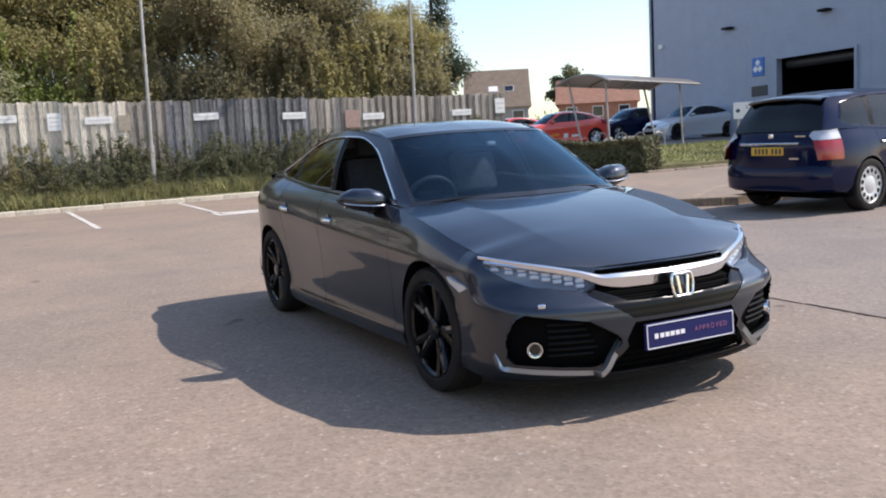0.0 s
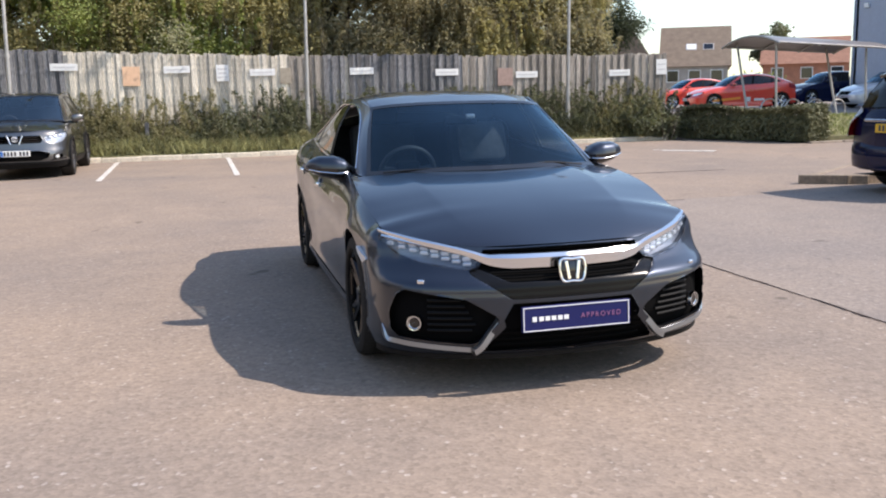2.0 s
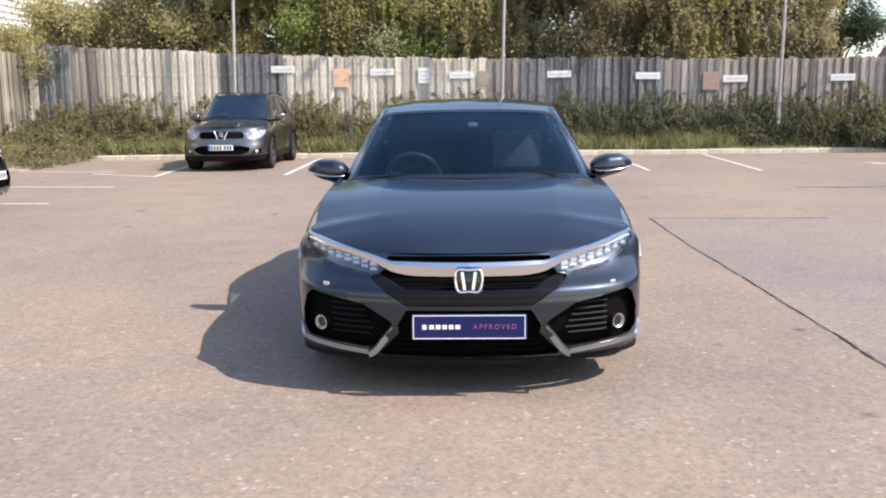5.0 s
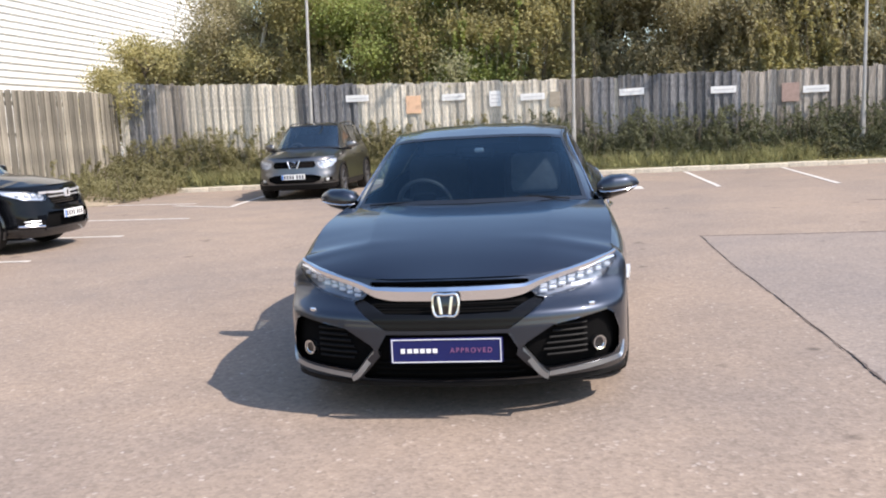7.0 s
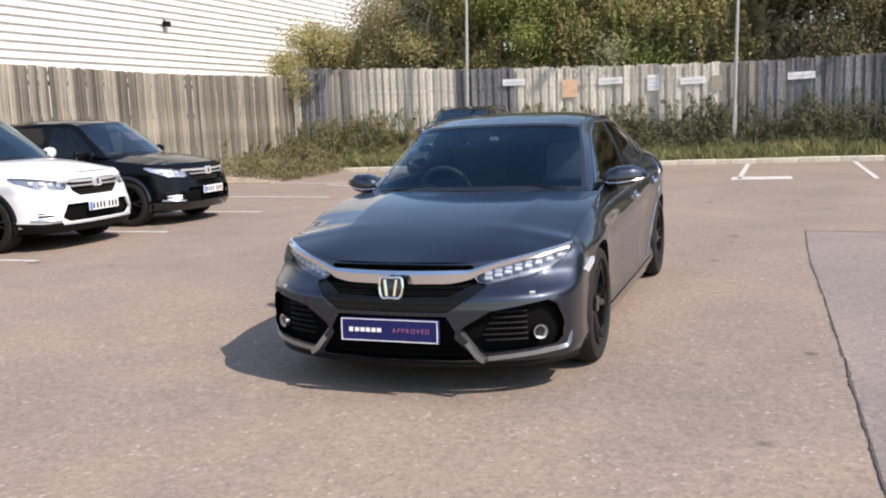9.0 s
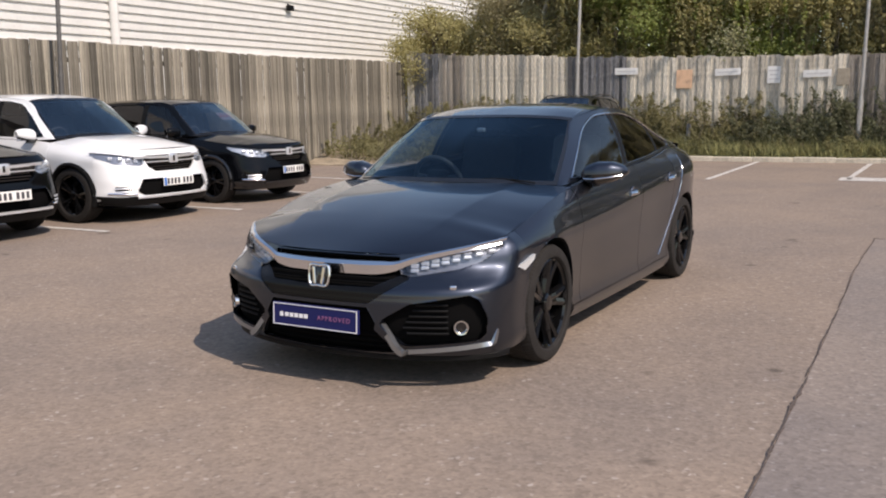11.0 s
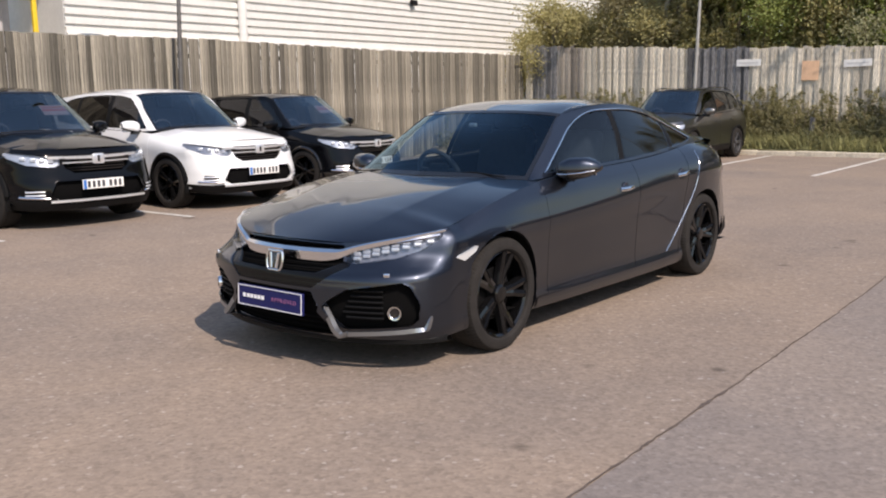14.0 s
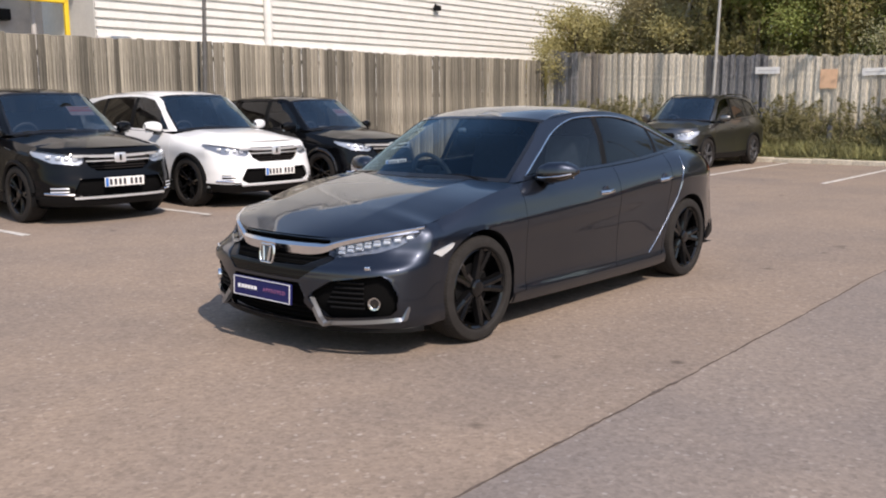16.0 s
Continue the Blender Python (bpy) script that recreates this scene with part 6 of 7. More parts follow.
def tall_car(m, paint, label, group="", front="bar", plate=PLATE_WHITE, trim_mat=BLACK_PLASTIC, rim=RIM_BLACK, spokes=(5, (-0.17, 0.17)), size=(1, 1, 1), sticker=False, tint=TINT, lamp_mat=LAMP_PALE, cell_mat=LAMP_SILVER):
    """A tall family car seen mostly from ahead: lamps, grille, plate, skid strip, mirrors and roof rails."""
    c = thing("parked_car", m @ Matrix.Diagonal((*size, 1)), label, "car", group)
    sh = Shape(TALL)
    if front == "bar":
        lamp = [(.43, .805), (.60, .845), (.868, .900), (.880, .83), (.76, .745), (.50, .715), (.44, .740)]
        grille = [(-0.1, .640), (.30, .640), (.40, .700), (.425, .79), (.40, .840), (-0.1, .840)]
        intake = [(-0.1, .345), (.50, .345), (.60, .40), (.52, .555), (-0.1, .555)]
    else:
        lamp = [(.52, .815), (.66, .845), (.870, .885), (.875, .80), (.80, .70), (.62, .675), (.53, .72)]
        grille = [(-0.1, .690), (.44, .690), (.485, .75), (.44, .830), (-0.1, .830)]
        intake = [(-0.1, .36), (.42, .36), (.56, .41), (.60, .50), (.40, .545), (-0.1, .545)]
    pocket = [(.63, .37), (.80, .40), (.80, .47), (.66, .46)]
    car_body(sh, c, paint, tint, SCREEN_CLEAR, [grille, lamp, intake, pocket], fine=0.8, rim=rim, spokes=spokes, arch_trim=trim_mat, front_glass=CLEAR)

    def band(name, x0, x1, zc, h, mat, off, n=31, lift=0.0, parent=c):
        rows = []
        for x in np.linspace(x0, x1, n):
            z = zc + lift * abs(x)
            y = nose_depth(sh, x, z) - off
            rows.append([(x, y + 0.03, z + h), (x, y, z + h * 0.8), (x, y, z - h * 0.8), (x, y + 0.03, z - h)])
        return piece(name, *sheet(np.array(rows)), mat, parent, sharp=60)
    if front == "bar":
        band("grille_bar", -.56, .56, .812, .019, BRIGHT_TRIM, 0.018, lift=0.02)
        band("grille_bar", -.42, .42, .760, .008, BRIGHT_TRIM, 0.016)
        band("grille_infill", -.44, .44, .793, .022, GLOSS_BLACK, 0.008)
        band("grille_edge", -.40, .40, .838, .008, GLOSS_BLACK, 0.010)
        for z in (.70, .735, .67):
            band("grille_slat", -.36, .36, z, .008, GLOSS_BLACK, -0.02)
        em = part("emblem", box_bm((0.15, 0.024, 0.12), (0, 0, 0), 0.02), BRIGHT_TRIM, c, "chrome emblem on the grille", smooth=True)
        em.matrix_basis = pose(0, nose_depth(sh, 0, .80) - 0.028, .795)
        part("emblem_gap", box_bm((0.03, 0.012, 0.07), (0, -0.009, 0)), GLOSS_BLACK, em)
    else:
        for sd in (1, -1):
            tube([(sd * .075, nose_depth(sh, 0, .70) - .02, .675), (sd * .10, nose_depth(sh, 0, .75) - .02, .75), (sd * .14, nose_depth(sh, 0, .83) - .02, .84)], 0.014, CHROME, "grille_strut", c)
        for z in (.72, .76, .80):
            band("grille_slat", -.43, .43, z, .008, GLOSS_BLACK, -0.015)
        v, f = lathe([(-.012, .001), (-.012, .055), (0, .062)], 24)
        em = piece("emblem", v[:, [1, 0, 2]], f, CHROME, c, "round chrome emblem on the grille")
        em.matrix_basis = pose(0, nose_depth(sh, 0, .77) - 0.02, .77)
        part("emblem_band", box_bm((0.15, 0.012, 0.024), (0, -0.012, 0), 0.004), GLOSS_BLACK, em)
    low = [[tuple(sh.nose(np.array(s), vv) + np.array((0, -0.010, 0))) for vv in (0.0, 0.06, 0.13, 0.17)] for s in np.linspace(0, 0.97, 40)]
    weld(piece("lower_cladding", *mirrored(*sheet(np.array(low))), trim_mat, c))
    band("skid_strip", -.60, .60, .325, .016, BRIGHT_TRIM if front == "bar" and trim_mat is BLACK_PLASTIC else trim_mat, 0.026)
    for sd in (1, -1):
        f = np.array((sd, 1, 1))
        v, fc = flat_on(sh, lamp, off=-0.002, s_range=(0.3, 1), mirror=sd)
        hl = piece("headlamp", v, fc, LENS, c)
        v, fc = flat_on(sh, lamp, off=-0.05, s_range=(0.3, 1), mirror=sd)
        piece("lamp_housing", v, fc, lamp_mat, hl)
        for i in range(4):
            x, z = .52 + i * .08, .782 + i * .012
            part("light_cell", box_bm((0.065, 0.04, 0.05), (sd * x, nose_depth(sh, x, z) + 0.035, z), 0.015, Matrix.Rotation(radians(sd * (15 + i * 10)), 4, "Z")), cell_mat, hl)
        if front == "bar":
            for z in (.405, .445):
                tube(np.array([(x, nose_depth(sh, x, z) + 0.004, z) for x in np.linspace(.645, .80, 9)]) * f, 0.010, LAMP_SILVER, "fog_strip", c, seg=6)
        else:
            v, fc = lathe([(-.004, .001), (-.006, .03), (.01, .042)], 20)
            fog = piece("fog_lamp", v[:, [1, 0, 2]], fc, LAMP_SILVER, c)
            fog.matrix_basis = pose(sd * .71, nose_depth(sh, .71, .43) + 0.02, .43, 0, 0, sd * 25)
        tube(np.array([(x, nose_depth(sh, x, z) - 0.006, z) for x, z in zip(np.linspace(.60, .84, 12), np.linspace(.365, .385, 12))]) * f, 0.014, SATIN if front == "bar" else trim_mat, "fog_trim", c, seg=6)
        door_mirror(c, sd, (.86, 1.62, 1.115), (.225, .19, .19), paint)
        u, v = np.meshgrid(np.linspace(1.32, 3.15, 24), np.linspace(0.0, 0.16, 5), indexing="ij")
        p = sh.side(u, v)
        p[..., 0] += 0.010
        piece("sill_trim", *sheet(p * f, flip=sd < 0), trim_mat, c)
        rail = space_curve([(.60, 2.15, 1.60), (.62, 2.4, 1.645), (.625, 3.0, 1.66), (.615, 3.6, 1.635), (.60, 3.85, 1.58)])(np.linspace(0, 1, 24))
        if front != "bar":
            tube(rail * f, 0.014, GLOSS_BLACK, "roof_rail", c, seg=6)
    plate_of(c, nose_depth(sh, 0, .50) - 0.03, .505, plate, "white number plate with plain dark bars")
    cabin(c, 0.42, 1.09, -1, y0=1.22)
    part("rear_view_mirror", box_bm((0.22, 0.03, 0.07), (0, 1.80, 1.46), 0.014), BLACK_PLASTIC, c)
    wiper(c, [(-.62, 1.30, 1.10), (-.30, 1.20, 1.12), (.02, 1.16, 1.115)])
    if sticker:
        st = part("price_card", box_bm((0.34, 0.004, 0.20), (0, 0, 0)), CARD_PALE, c, "pale red and white card behind the windscreen")
        st.matrix_basis = pose(.36, 1.68, 1.36, -52)
        part("card_band", box_bm((0.32, 0.003, 0.05), (0, -0.004, 0)), CARD_RED, st)
        part("card_band", box_bm((0.30, 0.003, 0.025), (0, -0.004, 0.06)), CARD_RED, st)
    return c


ROW_GROUP = "parked cars along the side fence"
tall_car(lie(-6.10, 2.62, 0, 90), PAINT_BLACK, "black sports utility car parked nose out by the side fence", ROW_GROUP, sticker=True)
tall_car(lie(-6.02, 4.98, 0, 91), PAINT_WHITE, "white sports utility car with black lower trim, parked nose out", ROW_GROUP, size=(1, 1, 0.99), lamp_mat=LAMP_INSIDE, cell_mat=CELL)
tall_car(lie(-6.12, 7.45, 0, 92), PAINT_BLACK, "small black crossover car parked nose out", ROW_GROUP, size=(.955, .935, .945), trim_mat=GLOSS_BLACK, sticker=True)
tall_car(lie(-4.97, 13.95, 0, 1), PAINT_GUNMETAL, "grey brown crossover car parked in a bay before the back fence", front="vee", size=(.955, .94, .955), spokes=(5, (-0.12, 0.12)), rim=DARK_ALLOY)


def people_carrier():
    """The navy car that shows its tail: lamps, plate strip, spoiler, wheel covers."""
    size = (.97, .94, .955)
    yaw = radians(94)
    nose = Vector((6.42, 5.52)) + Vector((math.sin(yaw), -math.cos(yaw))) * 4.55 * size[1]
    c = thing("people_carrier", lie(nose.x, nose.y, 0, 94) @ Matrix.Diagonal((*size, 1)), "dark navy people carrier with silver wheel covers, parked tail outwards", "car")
    sh = Shape(TALL)
    car_body(sh, c, PAINT_BLUE, TINT, SCREEN, [], fine=0.8, rim=COVER_SILVER, spokes=(13, ()), handle=CHROME, front_glass=CLEAR)
    cabin(c, 0.42, 1.09, -1, y0=1.22)
    T = TALL["tail"]
    plt = plate_of(c, T + 0.006, .86, PLATE_YELLOW, "yellow rear number plate with plain dark bars", rz=180)
    part("plate_strip", box_bm((0.95, 0.03, 0.035), (0, T - 0.022, .958), 0.01), CHROME, c)
    em = part("emblem", box_bm((0.085, 0.012, 0.075), (0, T - 0.075, 1.055), 0.01), CHROME, c, smooth=True)
    part("badge_script", box_bm((0.16, 0.006, 0.022), (-.47, T - 0.066, 1.055)), SATIN, c)
    part("badge_script", box_bm((0.14, 0.006, 0.018), (-.42, T - 0.002, .76)), SATIN, c)
    rows = [[(x, T + o + 0.02 - 0.22 * (abs(x) / .86) ** 5, z) for z, o in ((.30, -.12), (.34, -.02), (.46, 0), (.60, -.005), (.66, -.045), (.68, -.10))] for x in np.linspace(-.86, .86, 41)]
    piece("rear_bumper", *sheet(np.array(rows)), PAINT_BLUE, c)
    spoil = [[(x, y - 0.05 * (abs(x) / .58) ** 3, z - 0.045 * (abs(x) / .58) ** 2) for y, z in ((4.02, 1.612), (4.2, 1.60), (4.27, 1.575), (4.25, 1.545), (4.12, 1.545))] for x in np.linspace(-.58, .58, 25)]
    piece("roof_spoiler", *sheet(np.array(spoil)), GLOSS_BLACK, c)
    for sd in (1, -1):
        f = np.array((sd, 1, 1))

        def lamp(z0, z1, mat, name):
            rows = []
            for z in np.linspace(z0, z1, 7):
                v = (z - .32) / (1.10 - .32)
                a = sh.side(np.array(4.12 + 0.05 * (1.25 - z)), v)
                b = sh.side(np.array(4.34), v)
                y2 = T - 0.03 - 0.09 * max(0, (z - .9) / .2)
                rows.append([a + (.012, 0, 0), b + (.012, 0.02, 0), (b[0] - .05, y2 - 0.02, z), (b[0] - inner(z), y2 + 0.012, z)])
            piece(name, *sheet(np.array([space_curve(r)(np.linspace(0, 1, 10)) for r in rows]) * f, flip=sd > 0), mat, c)
        inner = lambda z: float(np.interp(z, [.74, 1.0, 1.06, 1.12], [.07, .12, .16, .09]))
        lamp(.74, .995, LENS_RED, "tail_lamp")
        lamp(1.0, 1.12, LAMP_PALE, "reversing_lamp")
        door_mirror(c, sd, (.86, 1.62, 1.10), (.20, .17, .15), PAINT_BLUE)
    return c


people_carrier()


def far_hatch(m, paint, label, size=(1, 1, 1), group="cars in the next car park", rim=SATIN):
    """A smaller car farther off: shell, lamps, grille, plate, mirrors."""
    c = thing("distant_car", m @ Matrix.Diagonal((*size, 1)), label, "car", group)
    sh = Shape(HATCH)
    lamp = [(.42, .640), (.60, .680), (.822, .722), (.812, .67), (.66, .597), (.46, .58)]
    grille = [(-0.1, .50), (.36, .50), (.40, .56), (.38, .63), (-0.1, .63)]
    intake = [(-0.1, .22), (.50, .22), (.42, .40), (-0.1, .40)]
    car_body(sh, c, paint, TINT, SCREEN, [lamp, grille, intake], fine=0.6, rim=rim)
    for sd in (1, -1):
        v, fc = flat_on(sh, lamp, off=-0.003, s_range=(0.25, 1), mirror=sd)
        hl = piece("headlamp", v, fc, LAMP_SILVER, c)
        u, v = np.meshgrid(np.linspace(3.93, 4.23, 12), np.linspace(0.76, 0.98, 6), indexing="ij")
        p = sh.side(u, v)
        p[..., 0] += 0.006
        piece("tail_lamp", *sheet(p * (sd, 1, 1), flip=sd < 0), LENS_RED, c)
        door_mirror(c, sd, (.835, 1.71, .985), (.18, .16, .12), paint)
    plate_of(c, 0.0, .45, PLATE_WHITE, "white number plate with plain dark bars")
    cabin(c, 0.22, 0.93, -1)
    return c


near_red = far_hatch(lie(17.65, 30.4, UPPER, -103), PAINT_RED, "bright red hatchback behind the hedge", (1, 1.02, 1.06))
far_hatch(lie(18.9, 36.2, UPPER, -95), PAINT_RED, "second red hatchback parked farther back", (1, 1.0, 1.0))
far_hatch(lie(24.1, 33.0, UPPER, -95), PAINT_BLUE, "dark blue car beside the cycle shelter", (1.0, 1.0, 1.12))
far_hatch(lie(23.1, 27.7, UPPER, -98), PAINT_SILVER, "white hatchback with black wheels before the grey workshop", (1.0, 0.97, 1.06), rim=RIM_BLACK)


LIVERY = material("orange_livery", (0.85, 0.30, 0.04), 0.4)
# painted livery along the red car: an orange flash and pale shapes
for sd in (1, -1):
    for name, y0, y1, v0, v1, mat in (("livery_flash", 0.9, 2.0, .24, .36, LIVERY), ("livery_mark", 2.2, 2.4, .22, .44, SIGN_WHITE), ("livery_mark", 2.55, 2.95, .25, .36, SIGN_WHITE)):
        u, v = np.meshgrid(np.linspace(y0, y1, 10), np.linspace(v0, v1, 5), indexing="ij")
        p = Shape(HATCH).side(u, v + 0.10 * (u - y0) / (y1 - y0) * (name == "livery_flash"))
        p[..., 0] += 0.006
        piece(name, *sheet(p * (sd, 1, 1), flip=sd < 0), mat, near_red)


# ---- hedge, grass strip and traffic island ----
def build_hedge():
    rng = np.random.default_rng(500)
    a, b = Vector((10.75, 18.3)), Vector((12.15, 14.85))
    L = (b - a).length
    m = SLOPE @ pose(a.x, a.y, 0, 0, 0, math.degrees(math.atan2(b.y - a.y, b.x - a.x)))
    h = thing("hedge", m, "clipped dark green box hedge with a sunlit top", "hedge")

    def place(n):
        u = rng.uniform(0, L, n)
        w = rng.uniform(0, 0.85, n)
        top = 0.80 + 0.05 * np.sin(u * 2.3) + 0.04 * np.sin(w * 5 + u)
        z = rng.uniform(0.05, 1, n) * top
        face = rng.integers(0, 4, n)
        z = np.where(face == 0, top + rng.normal(size=n) * 0.02, z)
        w = np.where(face == 1, rng.normal(size=n) * 0.03 + 0.30 * (z / 0.8) ** 4, w)
        w = np.where(face == 2, 0.85 + rng.normal(size=n) * 0.03, w)
        u = np.where(face == 3, np.where(rng.random(n) < 0.5, L + rng.normal(size=n) * 0.04 - 0.1 * (z / 0.8) ** 2, rng.normal(size=n) * 0.04), u)
        return np.stack([u, w, z], 1)
    v, f = leaf_cloud(26000, 0.075, place, rng, flat=0.6, droop=0.0)
    piece("leaves", v, f, LEAF_HEDGE, h, smooth=False)
    # a dark box whose colour stands in for the shade deep between the leaves
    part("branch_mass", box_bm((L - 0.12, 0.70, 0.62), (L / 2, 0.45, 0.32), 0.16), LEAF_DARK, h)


build_hedge()
GRASS_EDGE = lambda x, y: 0.12 + 0.42 * min(1, max(0, (y - 15.0) / 2.2)) + 0.02 * noise.noise((x, y, 4))
build_bank("verge_strip", 12.3, 25.0, 15.05, 17.6, GRASS_EDGE, 40, 8, "mown grass strip beyond the hedge")
grass_patch("lawn", 12.3, 25.0, 15.07, 17.5, GRASS_EDGE, 16000, "dry mown grass on the strip by the road", 310, 0.08, LAWN)
kerb_run([(12.1, 14.75), (25.0, 14.95)], "low stained kerb along the grass strip", 0.05, stone=KERB_BROWN)


def build_island():
    pts = [(6.62, 7.22), (7.9, 8.12), (9.3, 8.85), (18, 11.0), (18, 7.6), (8.4, 6.95), (7.0, 6.98)]
    n = len(pts)
    v = [(x, y, 0.115) for x, y in pts] + [(x, y, -0.03) for x, y in pts]
    f = [tuple(reversed(range(n)))] + [(i, (i + 1) % n, (i + 1) % n + n, i + n) for i in range(n)]
    ob = piece("traffic_island", v, f, TARMAC, smooth=False)
    ob.matrix_world = SLOPE
    tagged(ob, "raised traffic island surfaced with asphalt", "traffic island", kind="structure")
    kerb_run([(6.60, 7.20), (7.9, 8.18), (9.3, 8.92)], "worn brownish kerb round the traffic island", 0.125, 0.13, stone=KERB_BROWN)
    kerb_run([(6.62, 7.15), (7.0, 6.92), (8.4, 6.88), (14, 7.2)], "worn brownish kerb round the traffic island", 0.125, 0.13, stone=KERB_BROWN)


build_island()


# ---- cycle shelter, notice board ----
def build_shelter():
    c = thing("cycle_shelter", stand(14.62, 18.35, UPPER, 16), "open cycle shelter with a curved cloudy roof on bent steel posts", "shelter")
    L, Wd = 4.7, 1.9
    u, v = np.meshgrid(np.linspace(-L / 2, L / 2, 12), np.linspace(-1, 1, 17), indexing="ij")
    top = np.stack([u, v * Wd / 2, 2.22 - 0.24 * v ** 2 + 0 * u], -1)
    bot = top - (0, 0, 0.025)
    ring_v, ring_f = sheet(top)
    bv, bf = sheet(bot, flip=True)
    n = len(ring_v)
    ob = piece("roof_sheet", np.vstack([ring_v, bv]), ring_f + [tuple(i + n for i in x) for x in bf], SHELTER_ROOF, c)
    for s in np.linspace(-L / 2, L / 2, 4):
        arc = np.array([(s, t * Wd / 2, 2.185 - 0.24 * t * t) for t in np.linspace(-1, 1, 17)])
        tube(arc, 0.03, GALVANISED, "roof_rib", c)
    for t in (-0.95, 0.95):
        tube(np.array([(s, t * Wd / 2, 1.98) for s in np.linspace(-L / 2, L / 2, 3)]), 0.025, GALVANISED, "edge_tube", c)
    for s in (-L / 2 + 0.35, L / 2 - 0.6):
        for t, foot in ((-0.55, -0.65), (0.75, 0.25)):
            tube(space_curve([(s, foot, 0.0), (s, foot + (t - foot) * 0.5, 1.0), (s, t, 2.07)])(np.linspace(0, 1, 12)), 0.032, GALVANISED, "post", c)
    for s in np.linspace(-1.5, 1.4, 4):
        hoop = space_curve([(s - 0.3, 0, 0), (s - 0.3, 0, 0.42), (s - 0.2, 0, 0.52), (s + 0.2, 0, 0.52), (s + 0.3, 0, 0.42), (s + 0.3, 0, 0)])(np.linspace(0, 1, 24))
        tube(hoop, 0.022, GALVANISED, "cycle_hoop", c)


build_shelter()


def build_board():
    b = thing("notice_board", stand(16.42, 15.75, 0.22, -48), "white customer notice board on two posts in the grass", "sign")
    part("panel", box_bm((1.35, 0.04, 0.46), (0.45, 0, 1.22), 0.01), SIGN_WHITE, b)
    for x in (-0.10, 1.0):
        part("post", rod_bm((x, 0.04, -0.1), (x, 0.04, 1.44), 0.03), GALVANISED, b, smooth=True)
    part("arrow_bar", box_bm((0.10, 0.006, 0.10), (-0.10, -0.022, 1.22), 0.0, Matrix.Rotation(radians(45), 4, "Y")), INK, b)
    for z, text in ((1.31, "CUSTOMER"), (1.13, "PARKING")):
        txt = bpy.data.curves.new("lettering", "FONT")
        txt.body, txt.size, txt.align_x, txt.align_y, txt.extrude = text, 0.15, "CENTER", "CENTER", 0.001
        word = new("lettering", txt)
        word.data.materials.append(INK)
        word.parent = b
        word.matrix_basis = pose(0.50, -0.0225, z, 90)


build_board()


# ---- the grey workshop ----
def build_workshop():
    w = thing("workshop", stand(26.5, 31.3, -0.4), "large blue-grey clad workshop with an open roller door", "workshop")
    H = 9.5
    # wall panels round the door opening, which runs from 7.6 m to 11.4 m along the front
    for y0, y1, z0, z1 in ((0, 7.6, 0, H), (7.6, 11.4, 3.72, H), (11.4, 30, 0, H)):
        ob = part("wall_panel", box_bm((0.3, y1 - y0, z1 - z0), (0.15, -(y0 + y1) / 2, (z0 + z1) / 2)), GREY_CLAD, w)
    for y in (6.0, 12.0, 18.0, 24.0):
        part("panel_joint", box_bm((0.004, 0.015, H), (-0.002, -y, H / 2)), GREY_CLAD, w)
    part("end_wall", box_bm((24, 0.3, H), (12, 0.0, H / 2)), GREY_CLAD, w)
    part("roof", box_bm((24.5, 30.5, 0.3), (12, -15, H + 0.15), 0.05), GREY_CLAD, w)
    part("corner_trim", box_bm((0.1, 0.1, H), (-0.03, 0.13, H / 2), 0.01), SATIN, w)
    part("door_frame", box_bm((0.12, 0.12, 3.72), (-0.03, -7.6, 1.86), 0.01), GREY_CLAD, w)
    part("door_frame", box_bm((0.12, 0.12, 3.72), (-0.03, -11.4, 1.86), 0.01), GREY_CLAD, w)
    part("door_header", box_bm((0.10, 3.9, 0.10), (-0.02, -9.5, 3.74), 0.01), GREY_CLAD, w)
    room = part("workshop_room", box_bm((8, 9, 4.6), (4.4, -9.5, 2.3)), DARK_VOID, w)
    room.data.flip_normals()
    bm = bmesh.new()
    bm.from_mesh(room.data)
    front = [f for f in bm.faces if abs(f.calc_center_median().x - 0.4) < 0.01]
    bmesh.ops.delete(bm, geom=front, context="FACES")
    bm.to_mesh(room.data)
    bm.free()
    part("shutter_roll", rod_bm((0.6, -7.7, 3.5), (0.6, -11.3, 3.5), 0.2, 0.2, 16), DARK_STEEL, w, smooth=True)
    sg = part("workshop_sign", box_bm((0.05, 0.62, 0.75), (-0.03, -6.65, 3.5), 0.01), SIGN_BLUE, w, "blue test station sign")
    for dy, dz in ((0.0, 0.14), (-0.12, -0.12), (0.12, -0.12)):
        part("sign_mark", box_bm((0.01, 0.2, 0.2), (-0.06, -6.65 + dy, 3.53 + dz), 0.0, Matrix.Rotation(radians(45), 4, "X")), SIGN_WHITE, sg)
    part("small_sign", box_bm((0.04, 0.85, 0.42), (-0.02, -6.7, 2.5), 0.01), DARK_STEEL, w)
    for y, z in ((5.1, 5.3), (10.1, 5.25), (15.5, 5.3)):
        lamp = part("wall_lamp", box_bm((0.35, 0.45, 0.10), (-0.18, -y, z), 0.03), BLACK_PLASTIC, w)
    part("alarm_box", box_bm((0.12, 0.25, 0.2), (-0.06, -0.7, 5.1), 0.02), SIGN_WHITE, w)


build_workshop()


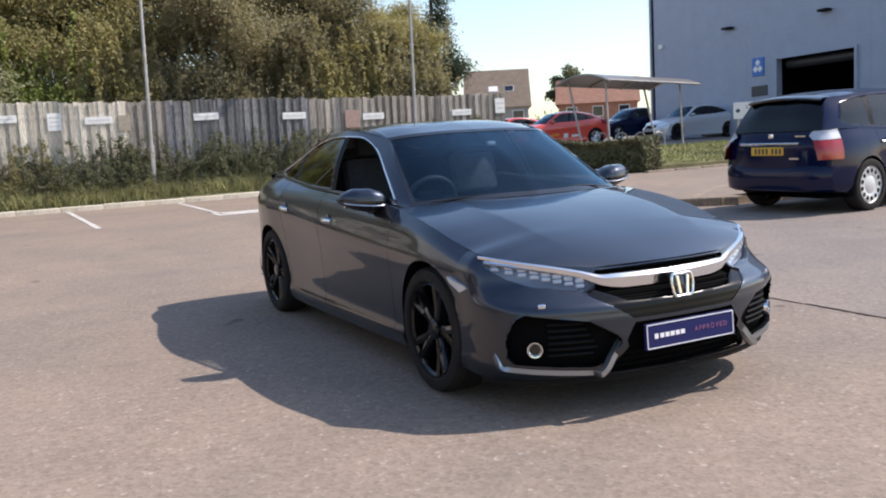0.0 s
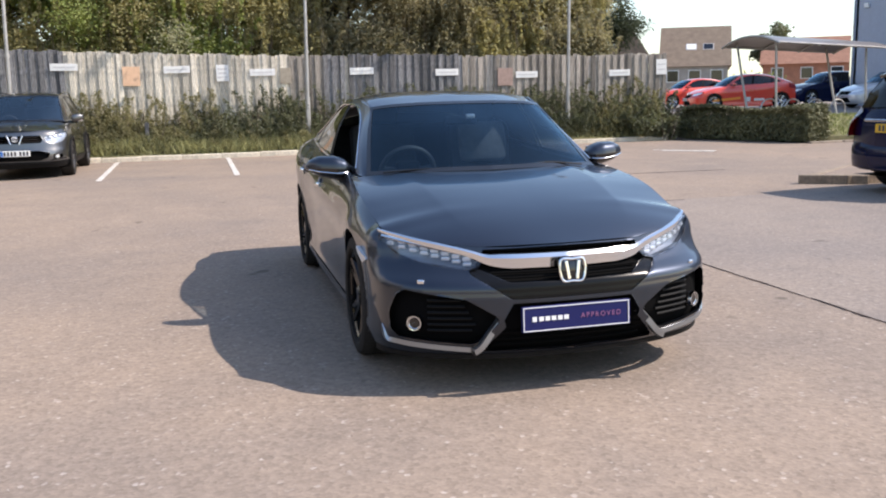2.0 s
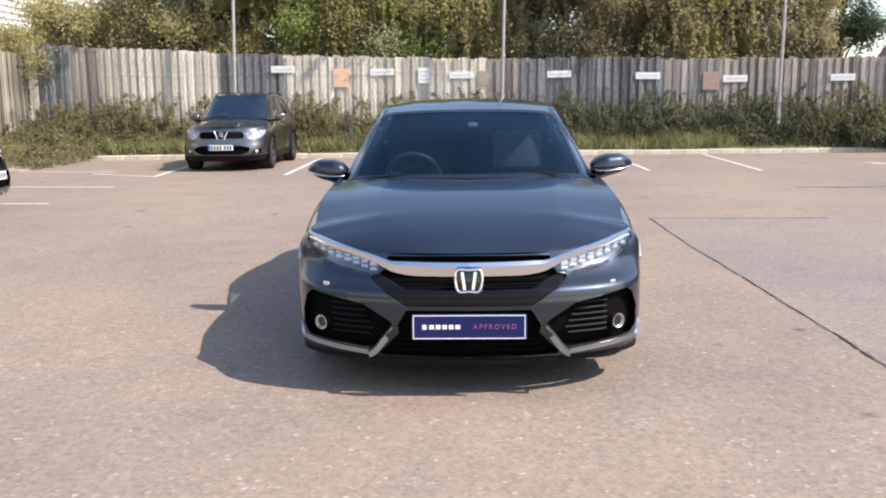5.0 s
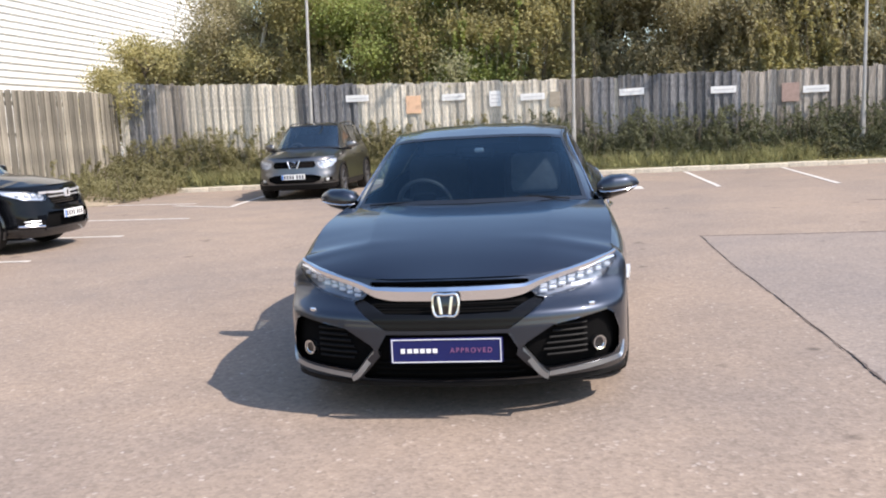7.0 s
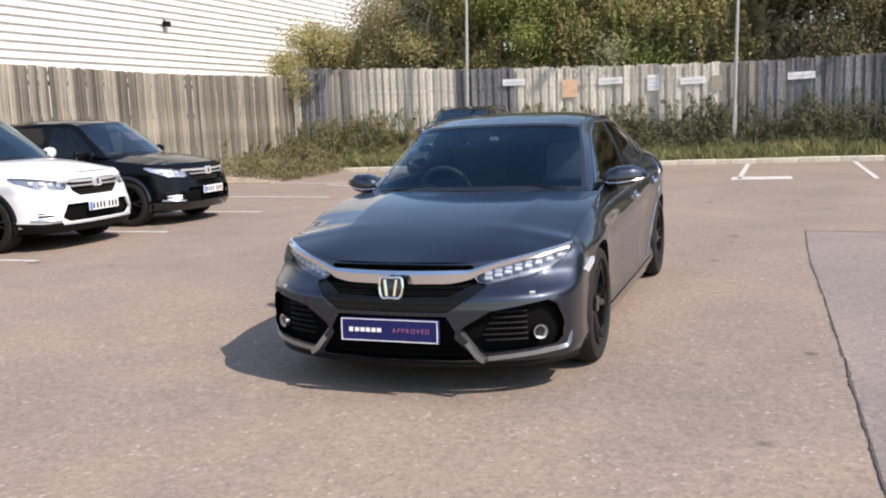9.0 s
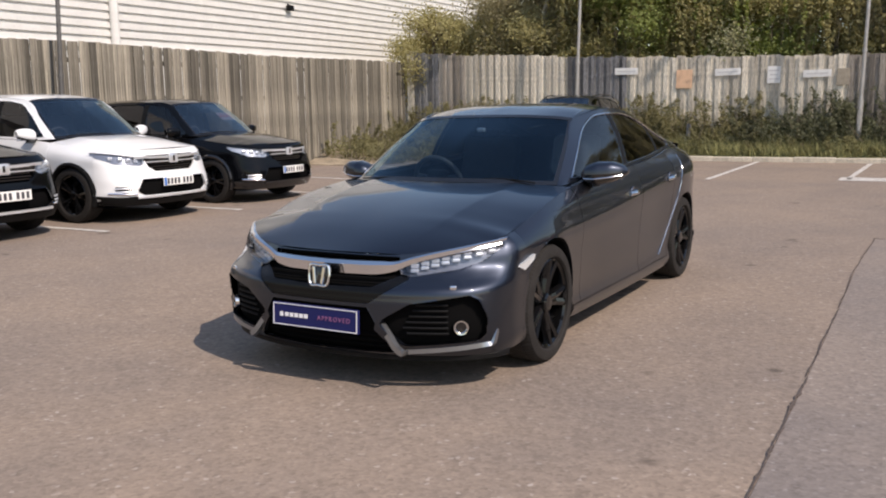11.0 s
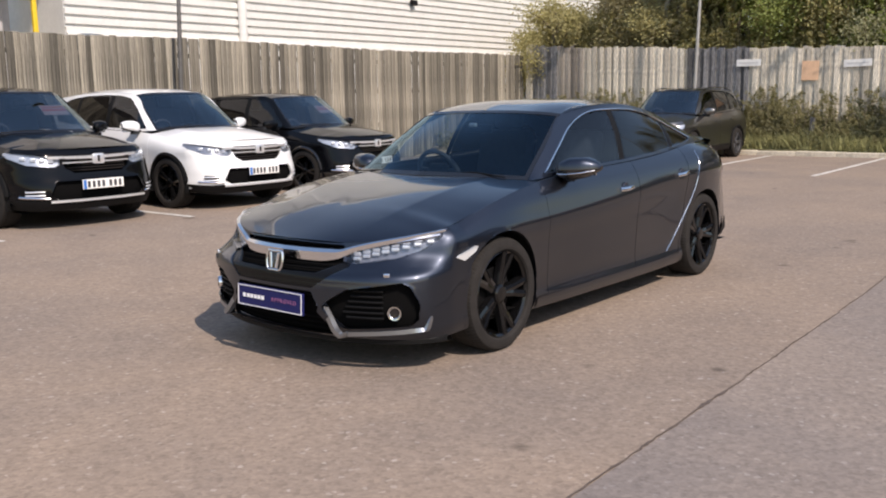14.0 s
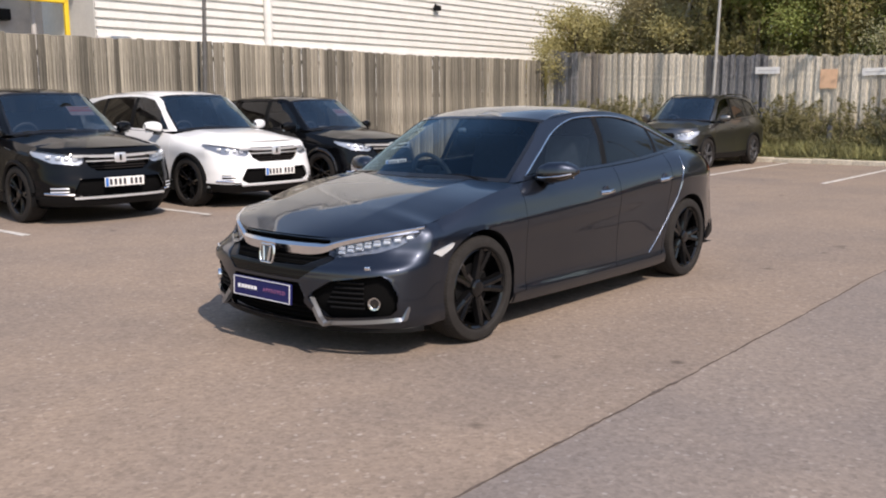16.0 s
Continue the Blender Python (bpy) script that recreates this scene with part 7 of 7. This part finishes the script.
# ---- houses beyond ----
def house(x, y, rz, L, D, eaves, ridge, wall, roof, label, windows=3):
    h = thing("house", stand(x, y, -0.3, rz), label, "house", "houses beyond the car park")
    part("wall", box_bm((L, D, eaves + 1.5), (0, 0, (eaves - 1.5) / 2)), wall, h)
    o = 0.3
    v = [(-L / 2 - o, -D / 2 - o, eaves - .1), (L / 2 + o, -D / 2 - o, eaves - .1), (L / 2 + o, D / 2 + o, eaves - .1), (-L / 2 - o, D / 2 + o, eaves - .1), (-L / 2 - o, 0, ridge), (L / 2 + o, 0, ridge)]
    piece("roof", v, [(0, 1, 5, 4), (2, 3, 4, 5), (0, 4, 3), (1, 2, 5), (0, 3, 2, 1)], roof, h, smooth=False)
    if roof is ROOF_TILE and windows > 1:
        # two roof windows lying in the front slope
        slope = math.degrees(math.atan2(ridge - eaves, D / 2))
        for xx, glass in ((-0.75, SIGN_WHITE), (0.75, GLOSS_BLACK)):
            sky_light = part("roof_window", box_bm((0.95, 0.8, 0.08), (0, 0, 0), 0.01), GREY_WALL, h)
            sky_light.matrix_basis = pose(xx + 0.4, -D * 0.28, eaves + (ridge - eaves) * 0.465, slope)
            part("pane", box_bm((0.8, 0.66, 0.02), (0, 0, 0.045)), glass, sky_light)
    for k in range(windows):
        xx = -L / 2 + L * (k + 0.5) / windows
        win = part("window", box_bm((1.1, 0.08, 1.1), (xx, -D / 2 - 0.02, eaves - 0.95), 0.01), SIGN_WHITE, h)
        part("pane", box_bm((0.95, 0.03, 0.95), (xx, -D / 2 - 0.065, eaves - 0.95)), GLOSS_BLACK, win)
    return h


house(42.6, 73.0, -30, 5.7, 7.0, 3.5, 7.2, RENDERED, ROOF_TILE, "house with a broad brown tiled roof")
house(37.0, 75.0, 60, 6.0, 3.2, 4.6, 7.4, RENDERED, ROOF_TILE, "house with a dark grey pointed gable", 1)
house(55.0, 73.5, -36, 7.8, 7.0, 3.6, 6.2, BRICK_RED, ROOF_RED, "red brick bungalow with a reddish tiled roof")
make_tree(53.4, 76.5, 8.2, 1.9, LEAF_BUSH, 95, 9000, 4.5, "round dark tree behind the houses", size=0.30)
bush_strip("bush", 40.5, 44.5, 62.0, 64.5, 3.4, 2500, 0.26, LEAF_GREEN, "green garden shrub before the houses", 260, lambda x, y: -0.6)
